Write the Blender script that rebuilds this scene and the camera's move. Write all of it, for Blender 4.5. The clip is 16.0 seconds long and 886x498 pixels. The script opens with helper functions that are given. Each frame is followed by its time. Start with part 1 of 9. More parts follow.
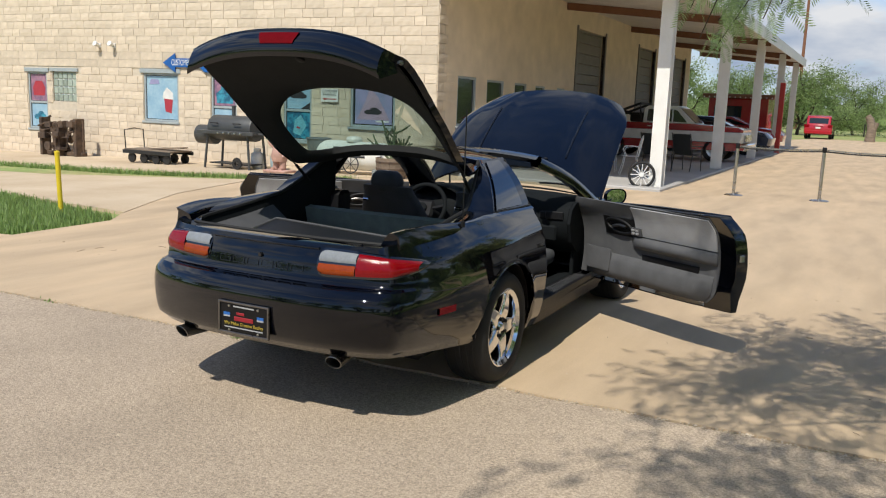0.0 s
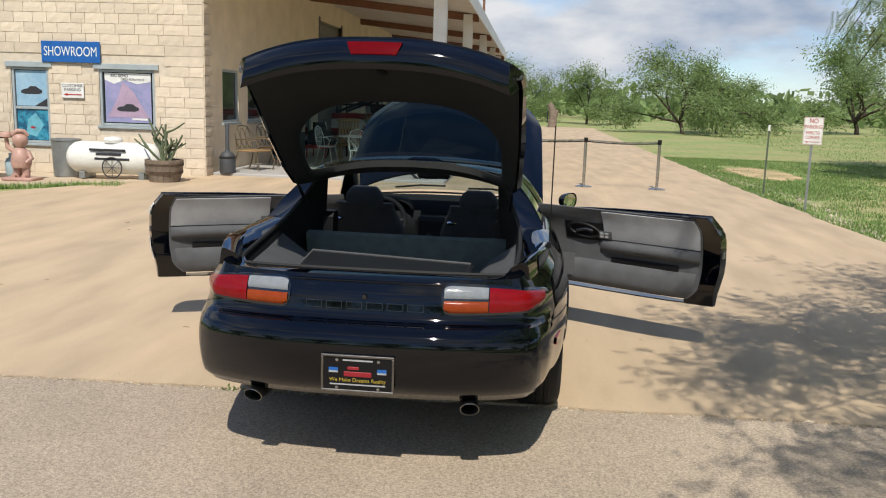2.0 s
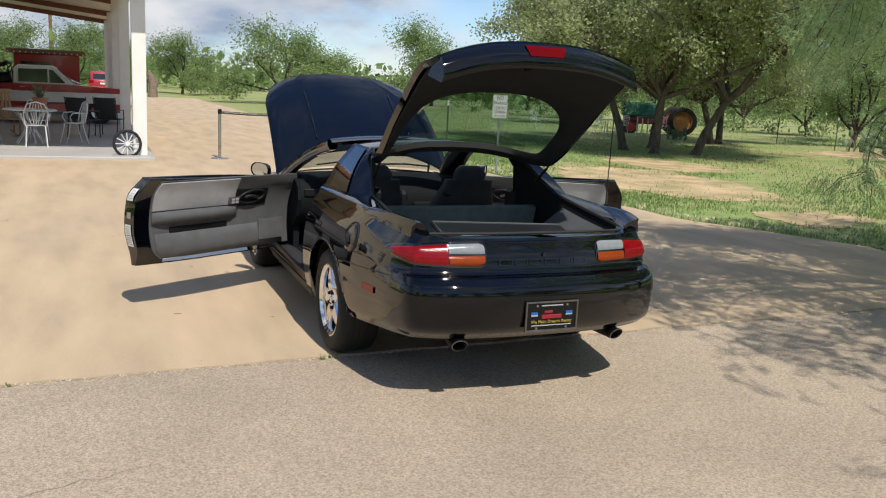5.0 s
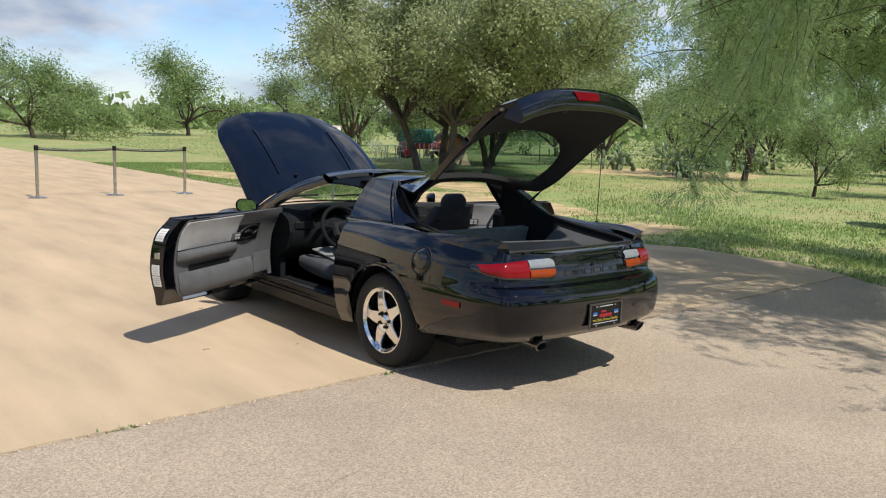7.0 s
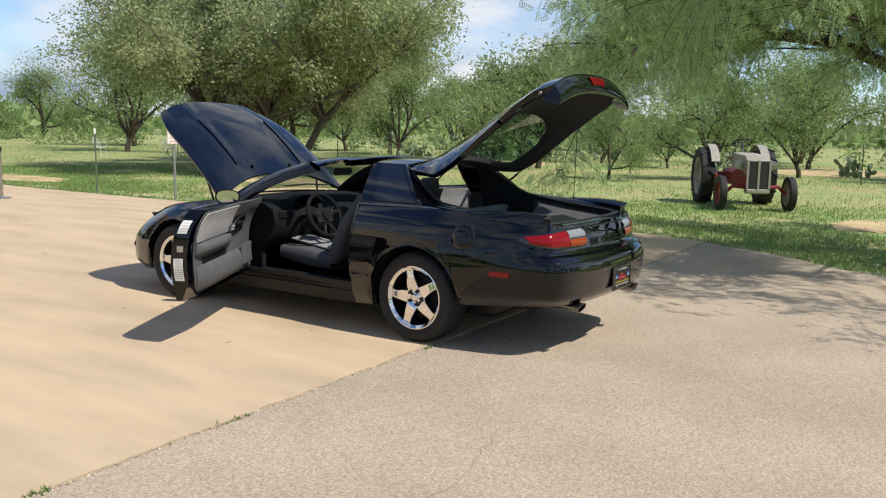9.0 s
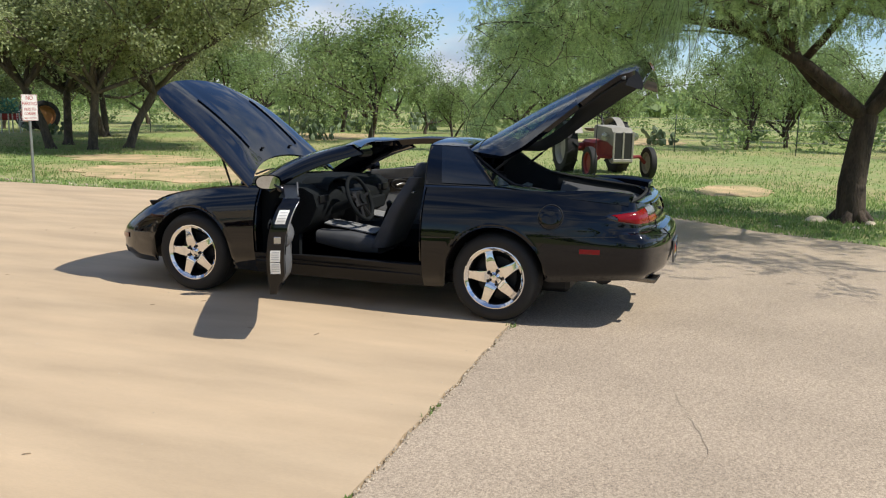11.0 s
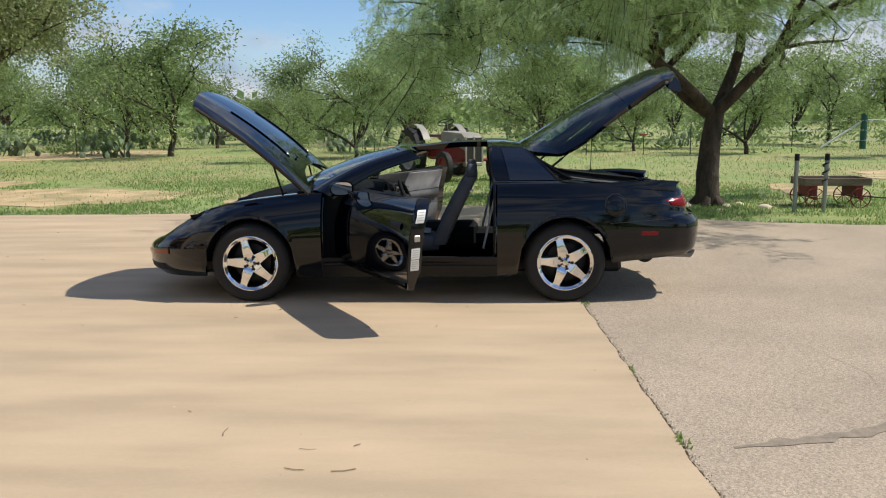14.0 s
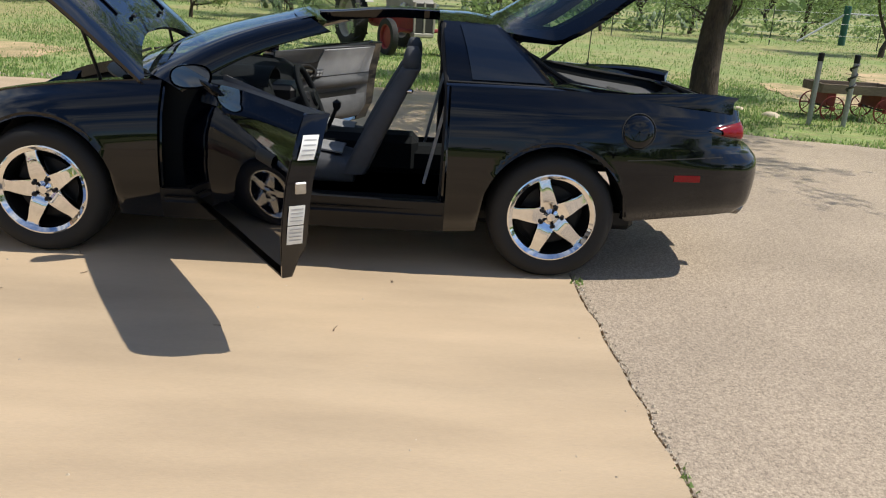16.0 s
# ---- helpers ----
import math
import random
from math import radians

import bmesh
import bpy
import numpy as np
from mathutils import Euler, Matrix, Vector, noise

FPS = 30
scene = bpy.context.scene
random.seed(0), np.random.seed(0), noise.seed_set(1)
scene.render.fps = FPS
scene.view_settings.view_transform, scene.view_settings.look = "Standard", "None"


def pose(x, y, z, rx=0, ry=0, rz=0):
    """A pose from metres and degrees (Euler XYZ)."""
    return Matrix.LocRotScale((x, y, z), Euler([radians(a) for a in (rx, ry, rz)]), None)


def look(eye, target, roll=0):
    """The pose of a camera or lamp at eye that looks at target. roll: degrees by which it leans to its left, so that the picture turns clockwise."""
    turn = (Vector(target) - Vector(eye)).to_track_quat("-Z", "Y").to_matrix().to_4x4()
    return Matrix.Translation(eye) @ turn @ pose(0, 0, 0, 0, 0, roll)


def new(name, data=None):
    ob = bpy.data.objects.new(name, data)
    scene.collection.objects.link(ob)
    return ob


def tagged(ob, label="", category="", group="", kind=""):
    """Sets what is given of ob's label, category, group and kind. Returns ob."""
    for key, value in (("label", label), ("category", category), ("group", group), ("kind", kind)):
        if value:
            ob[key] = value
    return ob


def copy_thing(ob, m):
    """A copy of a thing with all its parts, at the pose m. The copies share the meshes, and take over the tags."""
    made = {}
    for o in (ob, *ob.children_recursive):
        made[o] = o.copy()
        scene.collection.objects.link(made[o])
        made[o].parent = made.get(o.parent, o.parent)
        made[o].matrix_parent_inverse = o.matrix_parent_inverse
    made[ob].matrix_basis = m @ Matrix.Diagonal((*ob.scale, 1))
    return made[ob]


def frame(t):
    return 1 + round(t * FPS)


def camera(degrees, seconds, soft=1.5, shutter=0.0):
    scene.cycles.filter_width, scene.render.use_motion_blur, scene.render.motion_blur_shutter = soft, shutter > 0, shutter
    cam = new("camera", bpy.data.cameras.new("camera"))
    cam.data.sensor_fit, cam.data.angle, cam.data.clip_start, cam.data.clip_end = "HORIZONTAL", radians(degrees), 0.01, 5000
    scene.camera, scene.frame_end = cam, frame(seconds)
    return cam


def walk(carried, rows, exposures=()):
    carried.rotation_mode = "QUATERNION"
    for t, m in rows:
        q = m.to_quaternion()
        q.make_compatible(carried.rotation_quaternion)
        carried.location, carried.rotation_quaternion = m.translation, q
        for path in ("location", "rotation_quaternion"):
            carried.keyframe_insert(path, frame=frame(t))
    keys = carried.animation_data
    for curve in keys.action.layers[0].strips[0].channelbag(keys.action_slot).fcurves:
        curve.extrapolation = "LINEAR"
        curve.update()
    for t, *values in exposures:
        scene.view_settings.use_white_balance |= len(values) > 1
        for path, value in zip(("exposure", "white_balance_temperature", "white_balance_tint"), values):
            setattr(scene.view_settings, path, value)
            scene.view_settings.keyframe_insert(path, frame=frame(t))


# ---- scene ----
from mathutils import geometry

cam = camera(55.7, 16.0, soft=1.15)
PATH = [
    (0, (2.678, -4.323, 1.579), (1.784, -2.567, 1.236), 2.2),
    (0.5, (2.181, -4.425, 1.59), (1.461, -2.591, 1.249), 2.2),
    (1, (1.691, -4.483, 1.661), (1.154, -2.583, 1.344), 1.8),
    (1.5, (1.157, -4.609, 1.67), (0.791, -2.669, 1.352), 2.2),
    (2, (0.694, -4.573, 1.643), (0.494, -2.613, 1.299), 1.8),
    (2.5, (0.224, -4.613, 1.637), (0.189, -2.647, 1.272), 1.6),
    (3, (-0.221, -4.756, 1.62), (-0.111, -2.793, 1.255), 1.6),
    (3.5, (-0.683, -4.897, 1.642), (-0.427, -2.945, 1.288), 2.0),
    (4, (-1.209, -5.003, 1.654), (-0.773, -3.084, 1.297), 2.4),
    (4.2, (-1.413, -5.034, 1.637), (-0.907, -3.135, 1.269), 2.5),
    (6.3, (-3.561, -4.681, 1.654), (-2.446, -3.053, 1.327), 2.5),
    (6.5, (-3.751, -4.668, 1.644), (-2.595, -3.069, 1.321), 2.3),
    (7, (-4.193, -4.521, 1.641), (-2.914, -3.01, 1.353), 2.0),
    (7.5, (-4.642, -4.283, 1.613), (-3.231, -2.886, 1.367), 2.3),
    (8, (-5.031, -4.064, 1.574), (-3.517, -2.777, 1.346), 1.9),
    (8.5, (-5.332, -3.738, 1.539), (-3.755, -2.535, 1.284), 0.9),
    (9, (-5.624, -3.418, 1.513), (-3.979, -2.316, 1.23), 1.0),
    (9.2, (-5.739, -3.267, 1.496), (-4.066, -2.208, 1.215), 1.2),
    (11.3, (-6.812, -1.357, 1.574), (-4.932, -0.769, 1.225), 0.3),
    (11.5, (-6.956, -1.22, 1.544), (-5.066, -0.666, 1.196), -0.2),
    (12, (-7.272, -0.855, 1.581), (-5.353, -0.397, 1.251), -0.2),
    (12.5, (-7.532, -0.397, 1.566), (-5.583, -0.049, 1.282), 0.8),
    (13, (-7.784, 0.056, 1.549), (-5.822, 0.313, 1.259), 1.2),
    (13.5, (-7.828, 0.487, 1.533), (-5.854, 0.641, 1.254), 0.4),
    (14, (-7.589, 0.737, 1.515), (-5.616, 0.811, 1.199), -0.5),
    (14.5, (-7.082, 0.753, 1.551), (-5.119, 0.779, 1.17), -1.0),
    (15, (-6.36, 0.789, 1.503), (-4.423, 0.735, 1.008), -2.1),
    (15.5, (-5.687, 0.734, 1.474), (-3.759, 0.63, 0.953), 2.4),
    (16, (-5.01, 0.692, 1.451), (-3.107, 0.623, 0.84), 3.7),
]
walk(cam, [(t, look(eye, target, roll)) for t, eye, target, roll in PATH],
     exposures=((0, -0.06), (4.0, -0.06), (6.5, 0.04), (9.0, 0.12), (11.5, 0.0), (13.0, -0.06), (15.0, -0.05), (16.0, 0.0)))

# ---------------------------------------------------------------- sky, sun, exposure
SUN_WAY = Vector((0.02, -0.74, 1.0)).normalized()
sun_up = math.asin(SUN_WAY.z)
sun_turn = math.atan2(SUN_WAY.x, SUN_WAY.y)

world = bpy.data.worlds.new("sky")
scene.world = world
world.use_nodes = True
wn, wl = world.node_tree.nodes, world.node_tree.links
wn.clear()
w_out = wn.new("ShaderNodeOutputWorld")
w_bg = wn.new("ShaderNodeBackground")
w_sky = wn.new("ShaderNodeTexSky")
w_sky.sky_type = "NISHITA"
w_sky.sun_disc = False
w_sky.sun_elevation = sun_up
w_sky.sun_rotation = sun_turn
w_sky.air_density, w_sky.dust_density, w_sky.ozone_density = 1.0, 0.15, 2.5
w_co = wn.new("ShaderNodeTexCoord")
w_map = wn.new("ShaderNodeMapping")
w_map.inputs["Scale"].default_value = (1.0, 1.0, 2.6)
w_map.inputs["Location"].default_value = (3.1, 1.7, 0.4)
w_n1 = wn.new("ShaderNodeTexNoise")
w_n1.inputs["Scale"].default_value = 2.6
w_n1.inputs["Detail"].default_value = 7.0
w_n1.inputs["Roughness"].default_value = 0.56
w_r1 = wn.new("ShaderNodeValToRGB")
w_r1.color_ramp.elements[0].position = 0.43
w_r1.color_ramp.elements[1].position = 0.56
w_n2 = wn.new("ShaderNodeTexNoise")
w_n2.inputs["Scale"].default_value = 7.0
w_n2.inputs["Detail"].default_value = 7.0
w_r2 = wn.new("ShaderNodeValToRGB")
w_r2.color_ramp.elements[0].position = 0.36
w_r2.color_ramp.elements[0].color = (2.9, 3.6, 4.8, 1)
w_r2.color_ramp.elements[1].position = 0.62
w_r2.color_ramp.elements[1].color = (6.6, 6.7, 6.9, 1)
w_mix = wn.new("ShaderNodeMixRGB")
wl.new(w_co.outputs["Generated"], w_map.inputs["Vector"])
wl.new(w_map.outputs["Vector"], w_n1.inputs["Vector"])
wl.new(w_map.outputs["Vector"], w_n2.inputs["Vector"])
wl.new(w_n1.outputs["Fac"], w_r1.inputs["Fac"])
wl.new(w_n2.outputs["Fac"], w_r2.inputs["Fac"])
w_sep = wn.new("ShaderNodeSeparateXYZ")
wl.new(w_co.outputs["Generated"], w_sep.inputs["Vector"])
w_high = wn.new("ShaderNodeMapRange")
w_high.inputs["From Min"].default_value, w_high.inputs["From Max"].default_value = 0.62, 0.86
w_high.inputs["To Min"].default_value, w_high.inputs["To Max"].default_value = 1.0, 0.12
wl.new(w_sep.outputs["Z"], w_high.inputs["Value"])
w_cover = wn.new("ShaderNodeMath")
w_cover.operation = "MULTIPLY"
wl.new(w_r1.outputs["Color"], w_cover.inputs[0])
wl.new(w_high.outputs["Result"], w_cover.inputs[1])
wl.new(w_cover.outputs[0], w_mix.inputs["Fac"])
w_tint = wn.new("ShaderNodeMixRGB")
w_tint.blend_type = "MULTIPLY"
w_tint.inputs["Fac"].default_value = 1.0
w_tint.inputs["Color2"].default_value = (0.84, 0.95, 1.13, 1)
wl.new(w_sky.outputs["Color"], w_tint.inputs["Color1"])
wl.new(w_tint.outputs["Color"], w_mix.inputs["Color1"])
wl.new(w_r2.outputs["Color"], w_mix.inputs["Color2"])
wl.new(w_mix.outputs["Color"], w_bg.inputs["Color"])
w_bg.inputs["Strength"].default_value = 0.122
wl.new(w_bg.outputs["Background"], w_out.inputs["Surface"])

sun_data = bpy.data.lights.new("sun", "SUN")
sun_data.energy = 5.0
sun_data.angle = radians(0.55)
sun_data.color = (1.0, 0.945, 0.845)
sun = new("sun", sun_data)
sun.matrix_world = look(SUN_WAY * 40, (0, 0, 0))


# ---------------------------------------------------------------- materials
def material(name, color, rough=0.6, metal=0.0, color2=None, scale=8.0, fine=80.0, amount=0.5, bump=0.0, bump_scale=None,
             coat=0.0, coat_ior=1.5, vary=0.0, grain=0.38, patch=0.0, patch_scale=0.4, rough_vary=0.0, stretch=(1, 1, 1), spec=None):
    """A surface with colour variation at two scales, relief and, for repeats, a shift from piece to piece."""
    m = bpy.data.materials.new(name)
    m.use_nodes = True
    n, l = m.node_tree.nodes, m.node_tree.links
    b = n["Principled BSDF"]
    b.inputs["Roughness"].default_value = rough
    b.inputs["Metallic"].default_value = metal
    if spec is not None:
        b.inputs["Specular IOR Level"].default_value = spec
    if coat:
        b.inputs["Coat Weight"].default_value = coat
        b.inputs["Coat Roughness"].default_value = 0.03
        b.inputs["Coat IOR"].default_value = coat_ior
    c2 = color2 if color2 else tuple(c * 0.72 for c in color)
    tc = n.new("ShaderNodeTexCoord")
    mp = n.new("ShaderNodeMapping")
    mp.inputs["Scale"].default_value = stretch
    l.new(tc.outputs["Object"], mp.inputs["Vector"])
    big, small = n.new("ShaderNodeTexNoise"), n.new("ShaderNodeTexNoise")
    big.inputs["Scale"].default_value, small.inputs["Scale"].default_value = scale, fine
    big.inputs["Detail"].default_value, small.inputs["Detail"].default_value = 5.0, 3.0
    l.new(mp.outputs["Vector"], big.inputs["Vector"])
    l.new(mp.outputs["Vector"], small.inputs["Vector"])
    add = n.new("ShaderNodeMath")
    add.operation = "MULTIPLY_ADD"
    l.new(big.outputs["Fac"], add.inputs[0])
    add.inputs[1].default_value = 1 - grain
    half = n.new("ShaderNodeMath")
    half.operation = "MULTIPLY"
    half.inputs[1].default_value = grain
    l.new(small.outputs["Fac"], half.inputs[0])
    l.new(half.outputs[0], add.inputs[2])
    ramp = n.new("ShaderNodeValToRGB")
    ramp.color_ramp.elements[0].position = 0.5 - 0.25 * (1.2 - amount)
    ramp.color_ramp.elements[1].position = 0.5 + 0.25 * (1.2 - amount)
    ramp.color_ramp.elements[0].color = (*c2, 1)
    ramp.color_ramp.elements[1].color = (*color, 1)
    l.new(add.outputs[0], ramp.inputs["Fac"])
    out = ramp.outputs["Color"]
    if patch:
        pn = n.new("ShaderNodeTexNoise")
        pn.inputs["Scale"].default_value, pn.inputs["Detail"].default_value = patch_scale, 6.0
        l.new(mp.outputs["Vector"], pn.inputs["Vector"])
        pr = n.new("ShaderNodeMapRange")
        pr.inputs["From Min"].default_value, pr.inputs["From Max"].default_value = 0.35, 0.65
        pr.inputs["To Min"].default_value, pr.inputs["To Max"].default_value = 1 - patch, 1 + patch
        l.new(pn.outputs["Fac"], pr.inputs["Value"])
        ph = n.new("ShaderNodeHueSaturation")
        l.new(pr.outputs["Result"], ph.inputs["Value"])
        l.new(out, ph.inputs["Color"])
        out = ph.outputs["Color"]
    if vary:
        info = n.new("ShaderNodeObjectInfo")
        geo = n.new("ShaderNodeNewGeometry")
        rnd = n.new("ShaderNodeMath")
        rnd.operation = "ADD"
        l.new(info.outputs["Random"], rnd.inputs[0])
        l.new(geo.outputs["Random Per Island"], rnd.inputs[1])
        fr = n.new("ShaderNodeMath")
        fr.operation = "FRACT"
        l.new(rnd.outputs[0], fr.inputs[0])
        rg = n.new("ShaderNodeMapRange")
        rg.inputs["To Min"].default_value, rg.inputs["To Max"].default_value = 1 - vary, 1 + vary
        l.new(fr.outputs[0], rg.inputs["Value"])
        hsv = n.new("ShaderNodeHueSaturation")
        l.new(rg.outputs["Result"], hsv.inputs["Value"])
        l.new(out, hsv.inputs["Color"])
        out = hsv.outputs["Color"]
    l.new(out, b.inputs["Base Color"])
    if rough_vary:
        rr = n.new("ShaderNodeMapRange")
        rr.inputs["To Min"].default_value, rr.inputs["To Max"].default_value = max(0.02, rough - rough_vary), min(1, rough + rough_vary)
        l.new(big.outputs["Fac"], rr.inputs["Value"])
        l.new(rr.outputs["Result"], b.inputs["Roughness"])
    if bump:
        bn = n.new("ShaderNodeTexNoise")
        bn.inputs["Scale"].default_value = bump_scale or fine
        bn.inputs["Detail"].default_value = 4.0
        l.new(mp.outputs["Vector"], bn.inputs["Vector"])
        bp = n.new("ShaderNodeBump")
        bp.inputs["Strength"].default_value = 1.0
        bp.inputs["Distance"].default_value = bump
        l.new(bn.outputs["Fac"], bp.inputs["Height"])
        l.new(bp.outputs["Normal"], b.inputs["Normal"])
    return m


def glass_material(name, color, rough=0.0, clear=0.85):
    """Thin window glass: part clear, part mirror by Fresnel."""
    m = bpy.data.materials.new(name)
    m.use_nodes = True
    n, l = m.node_tree.nodes, m.node_tree.links
    n.clear()
    o = n.new("ShaderNodeOutputMaterial")
    t = n.new("ShaderNodeBsdfTransparent")
    t.inputs["Color"].default_value = (*[c * clear for c in color], 1)
    g = n.new("ShaderNodeBsdfGlossy")
    g.inputs["Roughness"].default_value = rough
    lw = n.new("ShaderNodeLayerWeight")
    pw = n.new("ShaderNodeMath")
    pw.operation, pw.inputs[1].default_value = "POWER", 3.0
    f = n.new("ShaderNodeMath")
    f.operation, f.inputs[1].default_value, f.inputs[2].default_value = "MULTIPLY_ADD", 0.9, 0.06
    l.new(lw.outputs["Facing"], pw.inputs[0])
    l.new(pw.outputs[0], f.inputs[0])
    mx = n.new("ShaderNodeMixShader")
    l.new(f.outputs[0], mx.inputs["Fac"])
    l.new(t.outputs["BSDF"], mx.inputs[1])
    l.new(g.outputs["BSDF"], mx.inputs[2])
    l.new(mx.outputs["Shader"], o.inputs["Surface"])
    return m


def lens_material(name, color):
    """Coloured lamp plastic with a glossy face."""
    m = material(name, color, 0.15, coat=0.45, coat_ior=1.4, spec=0.2, scale=30, fine=120, amount=0.3, bump=0.0006, bump_scale=160)
    return m


M_PAINT = material("black_car_paint", (0.0008, 0.0012, 0.0030), 0.30, spec=0.0, coat=1.0, coat_ior=1.85, scale=3, fine=30, amount=0.2, rough_vary=0.04)


def graded_gloss(m, face, edge):
    """Clear coat that gleams more at a slant than face on."""
    n, l = m.node_tree.nodes, m.node_tree.links
    lw = n.new("ShaderNodeLayerWeight")
    lw.inputs["Blend"].default_value = 0.5
    rg = n.new("ShaderNodeMapRange")
    rg.inputs["From Min"].default_value, rg.inputs["From Max"].default_value = 0.12, 0.42
    rg.inputs["To Min"].default_value, rg.inputs["To Max"].default_value = face, edge
    l.new(lw.outputs["Facing"], rg.inputs["Value"])
    l.new(rg.outputs["Result"], n["Principled BSDF"].inputs["Coat Weight"])


graded_gloss(M_PAINT, 0.40, 1.0)
M_QUARTER_GLASS = material("dark_quarter_glass", (0.004, 0.006, 0.010), 0.05, spec=0.3, coat=1.0, coat_ior=1.6, scale=3, fine=30, amount=0.2)
M_HOOD_UNDER = material("hood_liner_black", (0.010, 0.010, 0.012), 0.7, scale=10, fine=120, amount=0.4, bump=0.002)
M_TRIM = material("black_plastic", (0.008, 0.008, 0.009), 0.5, spec=0.3, scale=12, fine=200, amount=0.4, bump=0.0006)
M_RUBBER = material("tyre_rubber", (0.010, 0.010, 0.010), 0.75, scale=10, fine=150, amount=0.5, bump=0.001)
M_CHROME = material("chrome", (0.86, 0.86, 0.87), 0.06, 1.0, scale=6, fine=60, amount=0.2, rough_vary=0.03)
M_STEEL = material("brushed_steel", (0.55, 0.54, 0.52), 0.28, 1.0, scale=6, fine=90, amount=0.4, rough_vary=0.08)
M_GREY_TRIM = material("grey_cloth_trim", (0.38, 0.385, 0.395), 0.85, scale=9, fine=300, amount=0.5, bump=0.001)
M_DARK_TRIM = material("charcoal_trim", (0.075, 0.077, 0.082), 0.7, scale=9, fine=260, amount=0.5, bump=0.001)
M_DOORCARD = material("grey_door_card", (0.10, 0.102, 0.107), 0.75, spec=0.25, scale=9, fine=260, amount=0.5, bump=0.001)
M_SEAT = material("charcoal_seat_cloth", (0.064, 0.067, 0.074), 0.9, scale=10, fine=320, amount=0.6, bump=0.0015)
M_SEAT_INSERT = material("grey_seat_cloth", (0.24, 0.245, 0.25), 0.9, scale=14, fine=340, amount=0.6, bump=0.0015)
M_CARPET = material("grey_green_carpet", (0.13, 0.16, 0.15), 0.95, scale=16, fine=400, amount=0.6, bump=0.002)
M_DASH = material("dark_dash_vinyl", (0.008, 0.010, 0.0115), 0.8, spec=0.15, scale=10, fine=220, amount=0.4, bump=0.0006)
M_RED = lens_material("red_lens", (0.21, 0.002, 0.005))
M_AMBER = lens_material("amber_lens", (0.26, 0.040, 0.004))
M_CLEAR = lens_material("clear_lens", (0.24, 0.26, 0.28))
M_PAPER = material("white_label_paper", (0.75, 0.75, 0.72), 0.6, scale=20, fine=120, amount=0.3)
M_INK = material("dark_ink", (0.03, 0.03, 0.035), 0.6, scale=20, fine=120, amount=0.3)
M_WHITE = material("white_paint", (0.78, 0.78, 0.75), 0.5, scale=3, fine=40, amount=0.4, color2=(0.66, 0.65, 0.61), bump=0.0008)
M_GLASS = glass_material("window_glass", (0.80, 0.92, 0.90))
M_TINT = glass_material("tinted_glass", (0.52, 0.68, 0.64))
M_MIRROR = material("mirror_glass", (0.62, 0.64, 0.64), 0.01, 1.0, scale=2, fine=20, amount=0.1)


